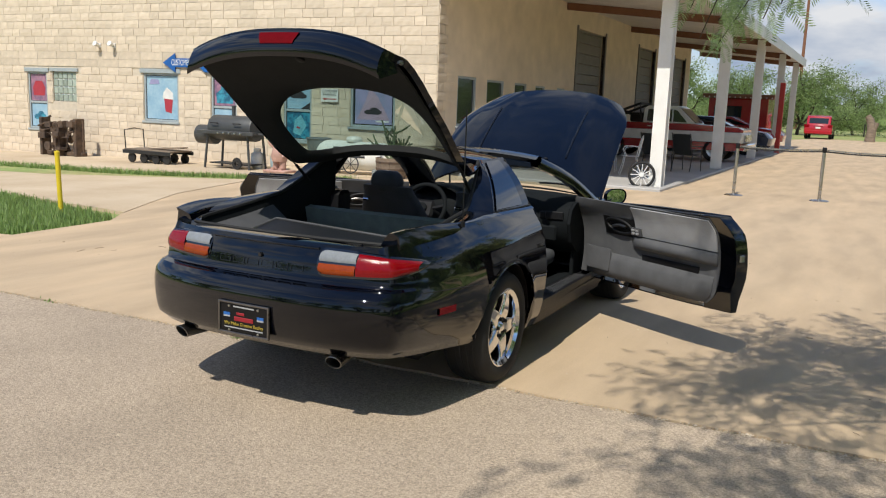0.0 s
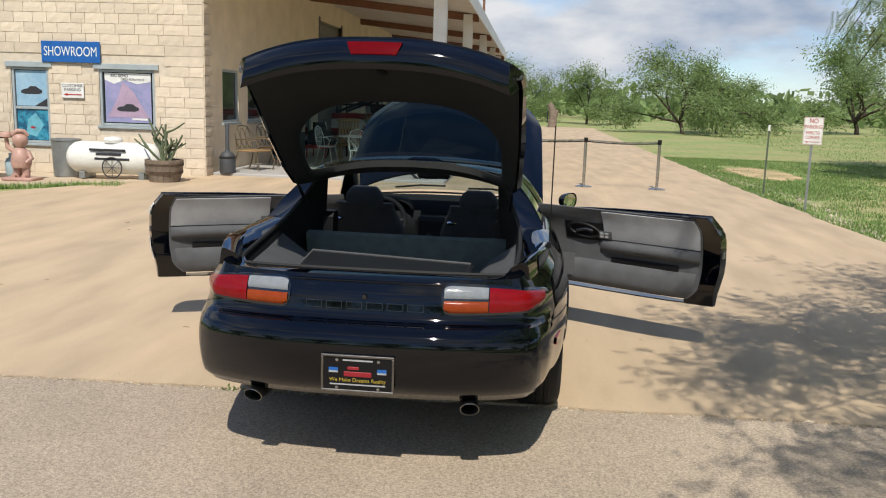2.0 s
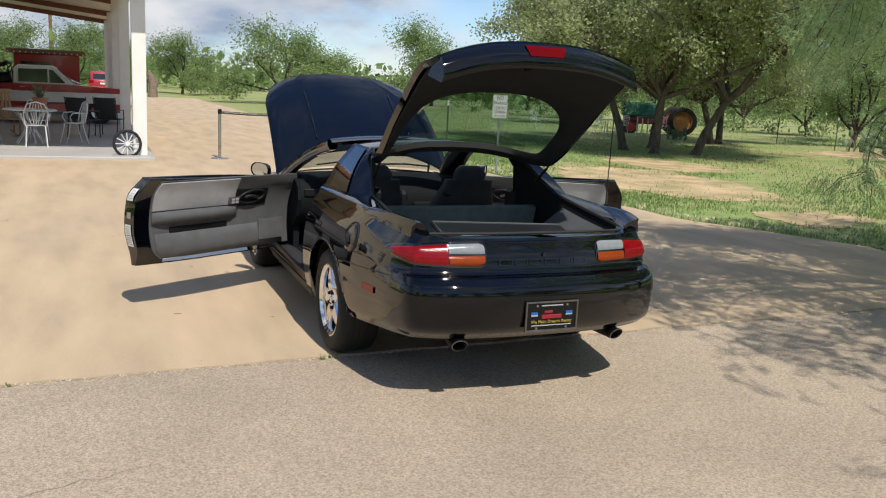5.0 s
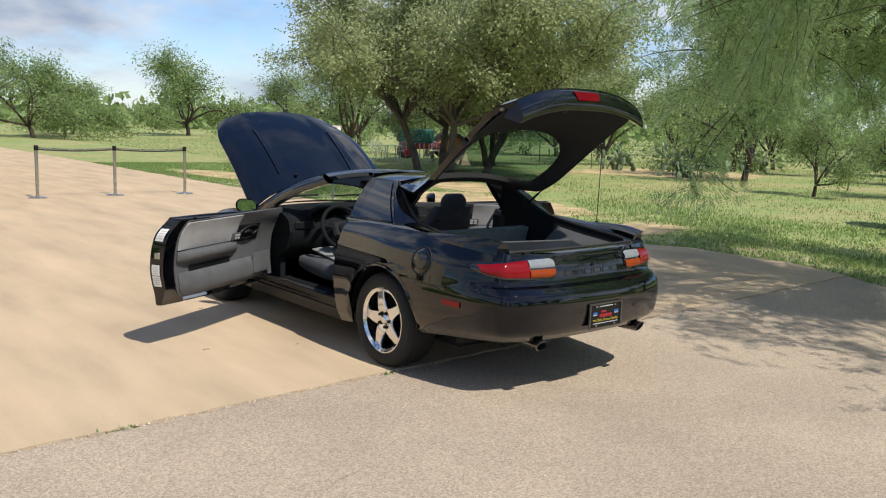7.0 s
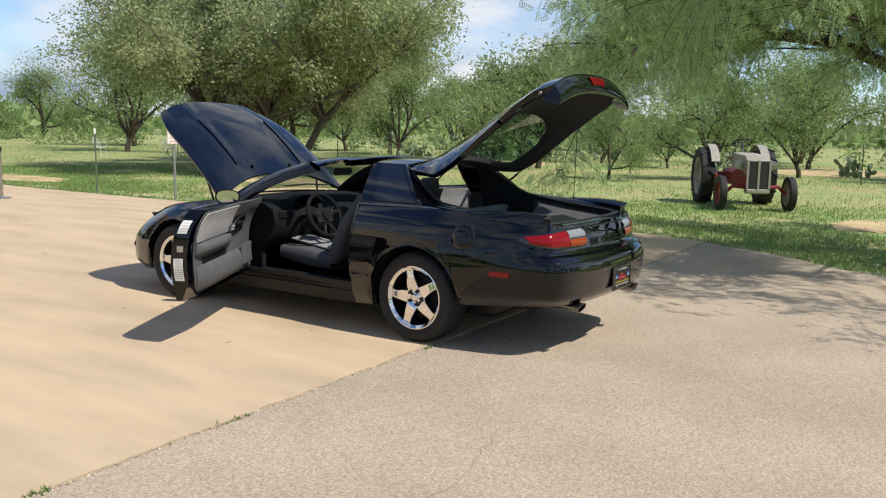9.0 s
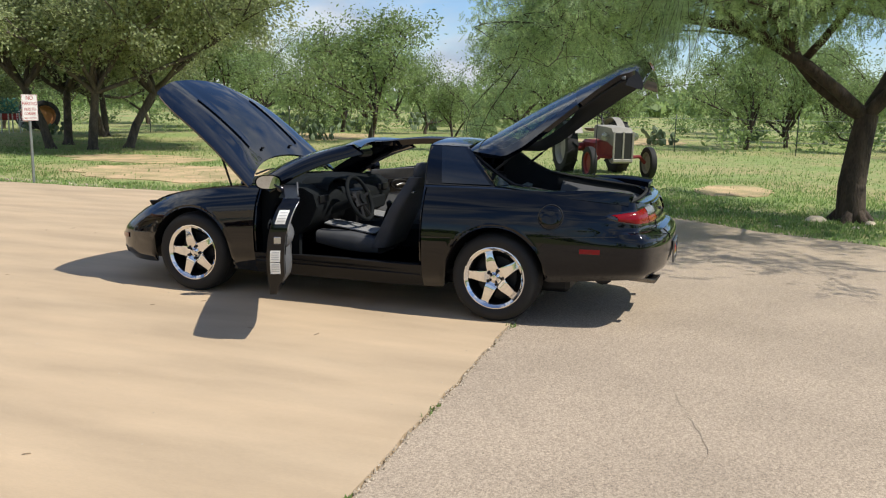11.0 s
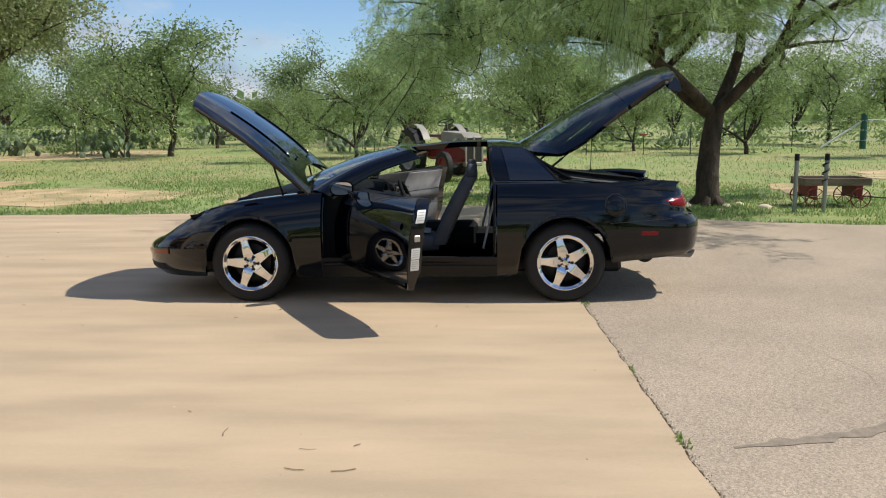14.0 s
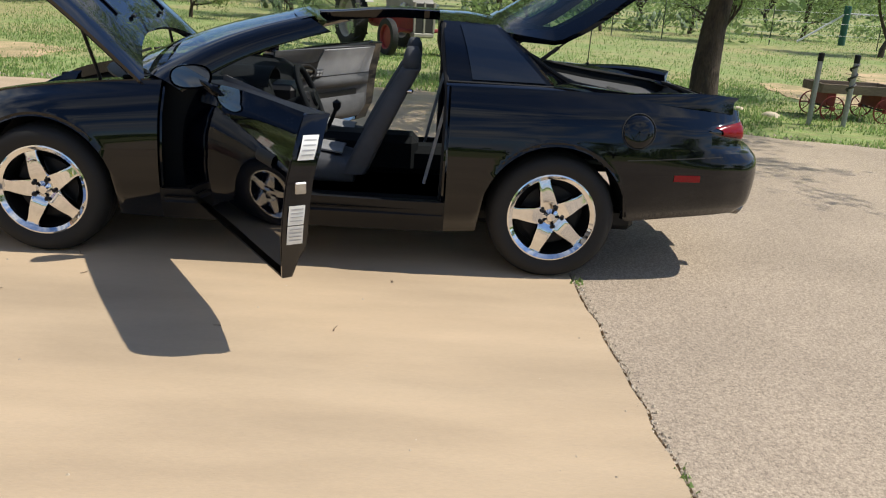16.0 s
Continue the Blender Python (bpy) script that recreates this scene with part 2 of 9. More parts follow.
# ---------------------------------------------------------------- mesh building
class Shape:
    """Collects vertices and faces of one mesh."""

    def __init__(self):
        self.v, self.f = [], []

    def add(self, verts, faces):
        k = len(self.v)
        self.v += [tuple(p) for p in verts]
        self.f += [tuple(i + k for i in q) for q in faces]
        return self

    def box(self, x0, x1, y0, y1, z0, z1, b=0.0, m=None):
        """A box; b chamfers all its edges."""
        b = min(b, 0.45 * min(abs(x1 - x0), abs(y1 - y0), abs(z1 - z0)))
        if b <= 0:
            vs = [(x, y, z) for z in (z0, z1) for y in (y0, y1) for x in (x0, x1)]
            fs = [(0, 2, 3, 1), (4, 5, 7, 6), (0, 1, 5, 4), (2, 6, 7, 3), (0, 4, 6, 2), (1, 3, 7, 5)]
        else:
            vs, idx = [], {}
            for ix, (x, dx) in enumerate(((x0, b), (x1, -b))):
                for iy, (y, dy) in enumerate(((y0, b), (y1, -b))):
                    for iz, (z, dz) in enumerate(((z0, b), (z1, -b))):
                        idx[ix, iy, iz] = (len(vs), len(vs) + 1, len(vs) + 2)
                        vs += [(x, y + dy, z + dz), (x + dx, y, z + dz), (x + dx, y + dy, z)]
            g = lambda a, k: idx[a][k]
            fs = []
            for i in (0, 1):
                q = [(i, 0, 0), (i, 1, 0), (i, 1, 1), (i, 0, 1)]
                fs.append([g(a, 0) for a in (q if i else q[::-1])])
                q = [(0, i, 0), (0, i, 1), (1, i, 1), (1, i, 0)]
                fs.append([g(a, 1) for a in (q if i else q[::-1])])
                q = [(0, 0, i), (1, 0, i), (1, 1, i), (0, 1, i)]
                fs.append([g(a, 2) for a in (q if i else q[::-1])])
            for i in (0, 1):
                for j in (0, 1):
                    fs.append([g((i, j, 0), 0), g((i, j, 1), 0), g((i, j, 1), 1), g((i, j, 0), 1)])
                    fs.append([g((i, 0, j), 0), g((i, 1, j), 0), g((i, 1, j), 2), g((i, 0, j), 2)])
                    fs.append([g((0, i, j), 1), g((1, i, j), 1), g((1, i, j), 2), g((0, i, j), 2)])
                    for k in (0, 1):
                        fs.append([g((i, j, k), 0), g((i, j, k), 1), g((i, j, k), 2)])
        if m is not None:
            vs = [m @ Vector(p) for p in vs]
        return self.add(vs, fs)

    def tube(self, pts, r, n=8, cap=True, r2=None):
        """A round bar along a line of points; r may run to r2."""
        pts = [Vector(p) for p in pts]
        vs, fs = [], []
        side = None
        for i, p in enumerate(pts):
            d = (pts[min(i + 1, len(pts) - 1)] - pts[max(i - 1, 0)]).normalized()
            if side is None:
                side = d.cross(Vector((0.12, 0.2, 1)) if abs(d.z) < 0.9 else Vector((1, 0.1, 0))).normalized()
            side = (side - d * side.dot(d)).normalized()
            up = d.cross(side)
            rr = r if r2 is None else r + (r2 - r) * i / (len(pts) - 1)
            vs += [p + (side * math.cos(2 * math.pi * k / n) + up * math.sin(2 * math.pi * k / n)) * rr for k in range(n)]
        for i in range(len(pts) - 1):
            for k in range(n):
                fs.append((i * n + k, i * n + (k + 1) % n, (i + 1) * n + (k + 1) % n, (i + 1) * n + k))
        if cap:
            fs.append(tuple(range(n))[::-1])
            fs.append(tuple(range((len(pts) - 1) * n, len(pts) * n)))
        return self.add(vs, fs)

    def grid(self, rows, closed=False, flip=False):
        """A sheet through rows of points."""
        h, w = len(rows), len(rows[0])
        fs = []
        for i in range(h - 1):
            for k in range(w if closed else w - 1):
                q = (i * w + k, i * w + (k + 1) % w, (i + 1) * w + (k + 1) % w, (i + 1) * w + k)
                fs.append(q[::-1] if flip else q)
        return self.add([p for r in rows for p in r], fs)

    def lathe(self, prof, n=32, m=None, closed=False):
        """Turns (radius, height) pairs round the z axis."""
        m = m or Matrix()
        rows = [[m @ Vector((r * math.cos(2 * math.pi * k / n), r * math.sin(2 * math.pi * k / n), z)) for k in range(n)] for r, z in prof]
        if closed:
            rows.append(rows[0])
        return self.grid(rows, closed=True)

    def prism(self, outline, axis, a, b):
        """An outline of 2D points pushed from a to b along an axis."""
        def put(p, h):
            return {"x": (h, p[0], p[1]), "y": (p[0], h, p[1]), "z": (p[0], p[1], h)}[axis]
        n = len(outline)
        vs = [put(p, a) for p in outline] + [put(p, b) for p in outline]
        fs = [tuple(range(n)), tuple(range(n, 2 * n))[::-1]] + [(i, i + n, (i + 1) % n + n, (i + 1) % n) for i in range(n)]
        return self.add(vs, fs)

    def turned(self, m):
        self.v = [tuple(m @ Vector(p)) for p in self.v]
        return self

    def mesh(self, name, mat, smooth=None, weld=0.0):
        me = bpy.data.meshes.new(name)
        me.from_pydata(self.v, [], self.f)
        if weld or smooth is not None:
            bm = bmesh.new()
            bm.from_mesh(me)
            if weld:
                bmesh.ops.remove_doubles(bm, verts=bm.verts, dist=weld)
            bmesh.ops.recalc_face_normals(bm, faces=bm.faces)
            if smooth is not None:
                lim = radians(smooth)
                for f in bm.faces:
                    f.smooth = True
                for e in bm.edges:
                    e.smooth = len(e.link_faces) == 2 and e.calc_face_angle(3.2) < lim
            bm.to_mesh(me)
            bm.free()
        if mat is not None:
            me.materials.append(mat)
        return me


def part(name, shape, mat, parent=None, label="", smooth=35, weld=0.0, thick=0.0, offset=-1.0):
    """Links a shape as one mesh object, under a thing or a part."""
    ob = new(name, shape.mesh(name, mat, smooth, weld))
    if parent is not None:
        ob.parent = parent
    if label:
        tagged(ob, label)
    if thick:
        s = ob.modifiers.new("thickness", "SOLIDIFY")
        s.thickness, s.offset = thick, offset
    return ob


def thing(name, label, category, at=(0, 0, 0), turn=0.0, group="", kind=""):
    e = new(name)
    e.matrix_world = pose(*at, 0, 0, turn)
    e.empty_display_size = 0.1
    return tagged(e, label, category, group, kind)


def smoothstep(a, b, x):
    t = min(1.0, max(0.0, (x - a) / (b - a)))
    return t * t * (3 - 2 * t)


def curve_at(keys, x):
    """Smooth interpolation through (x, value...) keys."""
    if x <= keys[0][0]:
        return keys[0][1:]
    for (x0, *a), (x1, *b) in zip(keys, keys[1:]):
        if x <= x1:
            t = (x - x0) / (x1 - x0)
            return [p + (q - p) * t for p, q in zip(a, b)]
    return keys[-1][1:]


def letters(name, body, size, mat, parent, m, depth=0.004, label=""):
    """Raised writing in the built-in font, as a mesh."""
    cu = bpy.data.curves.new(name, "FONT")
    cu.body, cu.size, cu.extrude, cu.align_x, cu.align_y = body, size, depth, "CENTER", "CENTER"
    tmp = bpy.data.objects.new(name, cu)
    scene.collection.objects.link(tmp)
    me = bpy.data.meshes.new_from_object(tmp.evaluated_get(bpy.context.evaluated_depsgraph_get()))
    bpy.data.objects.remove(tmp)
    bpy.data.curves.remove(cu)
    me.materials.clear()
    me.materials.append(mat)
    ob = new(name, me)
    ob.parent = parent
    ob.matrix_local = m
    return tagged(ob, label) if label else ob

# ---------------------------------------------------------------- ground, pavements, road
def ground_z(x, y):
    """Height of the lot: level round the car, falling gently towards the far left and rolling in the field."""
    z = -0.022 * max(0.0, -x - 6.5) if x > -22 else -0.34
    if x > 8:
        z += 0.12 * (noise.noise((x * 0.05, y * 0.05, 3.0))) * smoothstep(8, 30, x)
    if y > 40:
        z += 0.004 * (y - 40) * smoothstep(40, 80, y)
    return z


M_GRASS_GROUND = material("grass_and_bare_soil", (0.215, 0.285, 0.085), 0.95, color2=(0.33, 0.30, 0.13), scale=0.30, fine=7.0, amount=0.85, patch=0.15, patch_scale=3, bump=0.03, bump_scale=14)
M_CONCRETE = material("tan_concrete", (0.525, 0.392, 0.252), 0.82, color2=(0.425, 0.325, 0.215), scale=0.9, fine=110, amount=0.5, grain=0.30, patch=0.11, patch_scale=1.6, bump=0.002, bump_scale=170, stretch=(1.7, 0.4, 1))
M_ASPHALT = material("worn_grey_asphalt", (0.54, 0.436, 0.324), 0.9, color2=(0.212, 0.168, 0.124), scale=75, fine=210, amount=0.66, grain=0.5, patch=0.10, patch_scale=0.8, bump=0.005, bump_scale=110)
M_DIRT = material("pale_dirt_road", (0.56, 0.46, 0.33), 0.95, color2=(0.42, 0.32, 0.21), scale=0.9, fine=40, amount=0.5, bump=0.01, bump_scale=30)
M_SLAB = material("smooth_grey_slab", (0.46, 0.445, 0.42), 0.6, scale=0.8, fine=40, amount=0.4, bump=0.001)
M_GRAVEL = material("pale_gravel", (0.52, 0.44, 0.34), 0.95, color2=(0.34, 0.28, 0.20), scale=9, fine=60, amount=0.8, bump=0.01, bump_scale=50, vary=0.3)


def ground_sheet():
    xs = sorted({*np.linspace(-900, -60, 9), *np.linspace(-60, 90, 76), *np.linspace(90, 900, 9)})
    ys = sorted({*np.linspace(-900, -40, 9), *np.linspace(-40, 120, 81), *np.linspace(120, 900, 9)})
    s = Shape().grid([[(x, y, ground_z(x, y) - 0.03) for x in xs] for y in ys])
    ob = part("ground", s, M_GRASS_GROUND, smooth=60)
    return tagged(ob, "green grass field with patches of bare tan soil", "ground", kind="structure")


ground_sheet()


def flat_sheet(name, outline, top, mat, label, category, depth=0.06):
    """A paved area: the outline's inside at ground height, with a skirt of real thickness."""
    bm = bmesh.new()
    vs = [bm.verts.new((x, y, 0)) for x, y in outline]
    for tri in geometry.tessellate_polygon([[Vector((x, y, 0)) for x, y in outline]]):
        try:
            bm.faces.new([vs[q] for q in tri])
        except ValueError:
            pass
    for axis, at in (("x", -22.0), ("x", -6.5), ("x", 8.0), ("y", 40.0), ("y", 50.0), ("y", 60.0)):
        bmesh.ops.bisect_plane(bm, geom=bm.verts[:] + bm.edges[:] + bm.faces[:], plane_co=(at, at, 0), plane_no=(1, 0, 0) if axis == "x" else (0, 1, 0))
    for v in bm.verts:
        v.co.z = ground_z(v.co.x, v.co.y) + top
    edge = [e for e in bm.edges if e.is_boundary]
    low = bmesh.ops.extrude_edge_only(bm, edges=edge)
    for v in low["geom"]:
        if isinstance(v, bmesh.types.BMVert):
            v.co.z -= depth
    bmesh.ops.recalc_face_normals(bm, faces=bm.faces)
    me = bpy.data.meshes.new(name)
    bm.to_mesh(me)
    bm.free()
    me.materials.append(mat)
    return tagged(new(name, me), label, category, kind="structure")


rng = random.Random(4)


def ragged(pts, size, step=0.12):
    """An outline with a worn, wandering edge."""
    out = []
    for (x0, y0), (x1, y1) in zip(pts, pts[1:]):
        n = max(1, int(math.hypot(x1 - x0, y1 - y0) / step))
        for i in range(n):
            t = i / n
            out.append((x0 + (x1 - x0) * t + rng.uniform(-size, size), y0 + (y1 - y0) * t + rng.uniform(-size, size)))
    return out + [pts[-1]]


JOINT = lambda x: -0.115 + 0.026 * x
FIELD_EDGE = [(5.3, 62), (5.2, 14), (5.35, 7.0), (5.45, 4.6), (6.0, 3.6), (6.5, 2.4), (6.55, 1.0), (6.2, JOINT(6.2))]
ASPHALT_EDGE = [(6.2, JOINT(6.2)), (5.6, -1.0), (4.8, -2.0), (4.25, -3.1), (3.85, -4.4), (3.75, -7.0), (4.0, -14.0)]
joint_line = ragged([(-13, JOINT(-13)), (6.2, JOINT(6.2))], 0.012, 0.16)
field_line = ragged(FIELD_EDGE[::-1], 0.05, 0.4)
flat_sheet("concrete_lot", joint_line + field_line[1:] + [(-1.4, 62), (-5.9, 40), (-5.93, 12.0), (-6.9, 10.3), (-8.0, 8.4), (-7.2, 5.6), (-6.0, 3.45),
           (-5.6, 2.9), (-5.5, 1.5), (-7.0, 1.2), (-13.0, 1.1)], 0.004, M_CONCRETE, "worn tan concrete lot with faint drag marks", "pavement")
flat_sheet("asphalt_road", [(x, y - 0.016) for x, y in joint_line[::-1]] + [(-13.2, -14), (4.0, -14)] + ragged(ASPHALT_EDGE[::-1], 0.04, 0.25)[1:-1],
           -0.004, M_ASPHALT, "weathered grey asphalt road with fine stones", "road")
flat_sheet("dirt_road", [(-6.0, 3.47), (-7.2, 5.62), (-8.02, 8.4), (-12.0, 6.9), (-20, 6.4), (-60, 7), (-60, 3.6), (-20, 4.2), (-12, 4.5), (-9.0, 4.1), (-7.4, 3.7)],
           0.012, M_DIRT, "pale dusty dirt road beside the lot", "road")
flat_sheet("apron", [(-6.95, 10.35), (-5.95, 11.99), (-24, 11.99), (-24, 8.2), (-14, 8.4), (-9.5, 9.3)], -0.002, M_DIRT,
           "pale worn concrete apron along the stone wall", "pavement")

# tar line and thin cracks in the asphalt
M_TAR = material("old_tar", (0.19, 0.158, 0.122), 0.9, color2=(0.31, 0.25, 0.185), scale=14, fine=120, amount=0.7, bump=0.002)
for line, w in (([(-3.9, -0.45), (-3.8, -0.85), (-3.64, -1.24), (-3.49, -1.68), (-3.42, -2.3), (-3.3, -3.2)], 0.045), ([(-1.9, -1.35), (-2.3, -1.45), (-2.7, -1.55), (-3.1, -1.52)], 0.0016)):
    pts = []
    for (x0, y0), (x1, y1) in zip(line, line[1:]):
        n = max(2, int(math.hypot(x1 - x0, y1 - y0) / 0.07))
        pts += [(x0 + (x1 - x0) * i / n + rng.gauss(0, 0.012), y0 + (y1 - y0) * i / n + rng.gauss(0, 0.012)) for i in range(n)]
    rows = []
    for i, (x, y) in enumerate(pts):
        a, b = pts[max(0, i - 1)], pts[min(len(pts) - 1, i + 1)]
        t = Vector((b[0] - a[0], b[1] - a[1], 0)).normalized()
        k = w * rng.uniform(0.6, 1.2) * min(1, 0.2 + min(i, len(pts) - 1 - i) * 0.3)
        rows.append([(x - t.y * k, y + t.x * k, -0.001), (x + t.y * k, y - t.x * k, -0.001)])
    tagged(part("tar_line" if w > 0.02 else "crack", Shape().grid(rows), M_TAR, smooth=None), "dark tar line sealing the asphalt" if w > 0.02 else "thin dark crack in the asphalt", "crack", kind="structure")

# dry twigs and leaf bits on the concrete
twigs = Shape()
for i in range(46):
    x, y = rng.uniform(-5.0, 3.5), rng.uniform(0.2, 6.5)
    if i < 4:
        x, y = ((-3.97, 1.5), (-4.19, 1.52), (-4.2, 1.3), (-3.76, 1.95))[i]
    a, L = rng.uniform(0, 6.28), rng.uniform(0.02, 0.05) if i > 3 else rng.uniform(0.07, 0.11)
    p = [(x + L * k * math.cos(a + 0.3 * k), y + L * k * math.sin(a + 0.3 * k), 0.009) for k in (-0.5, 0.0, 0.5)]
    twigs.tube(p, rng.uniform(0.0012, 0.0026), 5)
M_TWIG = material("dry_twig", (0.30, 0.23, 0.15), 0.9, scale=20, fine=90, amount=0.6)
tagged(part("dry_twigs", twigs, M_TWIG, smooth=None), "dry twigs and leaf bits scattered on the concrete", "litter", kind="stuff")

# gravel crumbs in the open joint between concrete and asphalt
crumbs = Shape()
for i in range(1500):
    x = rng.uniform(-5.5, 5.0)
    y, r = JOINT(x) - 0.012 + rng.gauss(0, 0.014), rng.uniform(0.003, 0.010)
    a = rng.uniform(0, 3)
    pts = [(x + r * math.cos(a + k * 1.571) * rng.uniform(0.7, 1.3), y + r * math.sin(a + k * 1.571) * rng.uniform(0.7, 1.3), -0.002) for k in range(4)]
    crumbs.add(pts + [(x, y, r * 0.7)], [(0, 1, 4), (1, 2, 4), (2, 3, 4), (3, 0, 4)])
for i in range(420):
    x, y = rng.uniform(-5, 4.5), rng.uniform(-4.5, 6)
    r = rng.uniform(0.003, 0.009)
    z0 = 0.003 if y > JOINT(x) else -0.005
    a = rng.uniform(0, 3)
    pts = [(x + r * math.cos(a + k * 1.571), y + r * math.sin(a + k * 1.571), z0) for k in range(4)]
    crumbs.add(pts + [(x, y, z0 + r * 0.8)], [(0, 1, 4), (1, 2, 4), (2, 3, 4), (3, 0, 4)])
tagged(part("loose_gravel", crumbs, M_GRAVEL, smooth=None), "loose pale gravel crumbs along the pavement joint", "gravel", kind="stuff")

# ---------------------------------------------------------------- stone showroom building
WALL_Y, SIDE_X, WALL_H, BACK_Y = 12.0, -5.93, 6.2, 38.5
M_STONE = material("cream_limestone", (0.665, 0.57, 0.445), 0.9, color2=(0.575, 0.48, 0.36), scale=6, fine=45, amount=0.5, bump=0.006, bump_scale=22, vary=0.09)
M_STONE_SMOOTH = material("smooth_cream_limestone", (0.66, 0.56, 0.43), 0.85, scale=5, fine=60, amount=0.35, bump=0.002, vary=0.08)
M_MORTAR = material("mortar", (0.66, 0.575, 0.455), 0.95, scale=8, fine=60, amount=0.4, bump=0.003)
M_STUCCO = material("beige_stucco", (0.80, 0.675, 0.505), 0.85, scale=2, fine=90, amount=0.3, bump=0.002)
M_FRAME = material("blue_grey_window_frame", (0.38, 0.43, 0.445), 0.5, scale=6, fine=60, amount=0.3)
M_DARKGLASS = material("dark_window_glass", (0.02, 0.026, 0.028), 0.05, scale=2, fine=20, amount=0.3, spec=0.8)
M_DOORGREY = material("grey_roller_door", (0.21, 0.20, 0.185), 0.6, scale=4, fine=50, amount=0.3)
M_SIGNBLUE = material("blue_sign_enamel", (0.015, 0.12, 0.42), 0.35, scale=6, fine=60, amount=0.25)
M_SIGNWHITE = material("white_sign_enamel", (0.80, 0.80, 0.77), 0.4, scale=6, fine=60, amount=0.25)
M_SIGNRED = material("red_sign_enamel", (0.45, 0.03, 0.025), 0.4, scale=6, fine=60, amount=0.25)
M_ROOFBEAM = material("red_oxide_beam", (0.23, 0.095, 0.045), 0.6, scale=5, fine=60, amount=0.4)
M_SOFFIT = material("pale_metal_soffit", (0.78, 0.74, 0.67), 0.6, scale=2, fine=40, amount=0.3)


def wall_with_holes(name, a0, a1, z0, z1, holes, put, mat, label, thick=0.3):
    """An upright wall with openings through it; put(a, depth, z) gives the place."""
    As = sorted({a0, a1, *[h[0] for h in holes], *[h[1] for h in holes]})
    Zs = sorted({z0, z1, *[h[2] for h in holes], *[h[3] for h in holes]})
    s = Shape()
    for i in range(len(As) - 1):
        for k in range(len(Zs) - 1):
            ca, cz = (As[i] + As[i + 1]) / 2, (Zs[k] + Zs[k + 1]) / 2
            if any(h[0] < ca < h[1] and h[2] < cz < h[3] for h in holes):
                continue
            q = [(As[i], Zs[k]), (As[i + 1], Zs[k]), (As[i + 1], Zs[k + 1]), (As[i], Zs[k + 1])]
            s.add([put(a, 0, z) for a, z in q], [(0, 1, 2, 3)])
            s.add([put(a, thick, z) for a, z in q], [(3, 2, 1, 0)])
    for h in holes + [(a0, a1, z0, z1)]:
        q = [(h[0], h[2]), (h[1], h[2]), (h[1], h[3]), (h[0], h[3])]
        for (p, r), (u, w) in zip(q, q[1:] + q[:1]):
            s.add([put(p, 0, r), put(u, 0, w), put(u, thick, w), put(p, thick, r)], [(0, 1, 2, 3)])
    return tagged(part(name, s, mat, smooth=None, weld=0.0005), label, "wall", kind="structure")


# openings of the stone wall: x0, x1, z0, z1
FRONT = [(-19.2, -18.4, 0.42, 2.02), (-18.15, -17.2, 1.22, 2.04), (-14.64, -13.42, 0.82, 2.06), (-12.32, -11.5, 0.55, 2.08), (-10.05, -9.24, 0.55, 2.10), (-8.15, -6.97, 0.96, 2.10)]
SIDE_WIN = [(13.0, 14.0, 1.07, 2.2), (14.6, 15.65, 1.07, 2.18), (16.35, 17.2, 0.12, 2.17), (17.85, 18.6, 0.12, 2.15), (19.6, 20.3, 0.12, 2.14)]
SIDE_GAR = [(21.2, 24.1, 0.1, 4.0), (28.6, 31.2, 0.1, 4.0), (34.9, 37.2, 0.1, 4.0)]
front_wall = wall_with_holes("wall_south", -26.0, SIDE_X, -0.6, WALL_H, FRONT, lambda a, d, z: (a, WALL_Y + d, z), M_MORTAR,
                             "cream split-face limestone block wall of the showroom")
side_wall = wall_with_holes("wall_east", WALL_Y + 0.31, BACK_Y, -0.3, WALL_H, SIDE_WIN + SIDE_GAR, lambda a, d, z: (SIDE_X - d, a, z), M_STUCCO,
                            "smooth beige stucco wall under the canopy")
tagged(part("wall_north", Shape().box(-26, SIDE_X - 0.31, BACK_Y - 0.3, BACK_Y, -0.4, WALL_H), M_STUCCO), "plain beige rear wall", "wall", kind="structure")
tagged(part("wall_west", Shape().box(-26.3, -26.0, WALL_Y, BACK_Y, -0.6, WALL_H), M_STUCCO), "plain beige far wall", "wall", kind="structure")
tagged(part("roof", Shape().box(-26.4, SIDE_X + 0.1, WALL_Y - 0.1, BACK_Y + 0.1, WALL_H, WALL_H + 0.2, 0.02), M_SOFFIT), "flat pale metal roof of the showroom", "roof", kind="structure")
tagged(part("floor", Shape().box(-25.9, SIDE_X - 0.31, WALL_Y + 0.31, BACK_Y - 0.31, -0.1, 0.1), M_SLAB), "grey showroom floor", "floor", kind="structure")


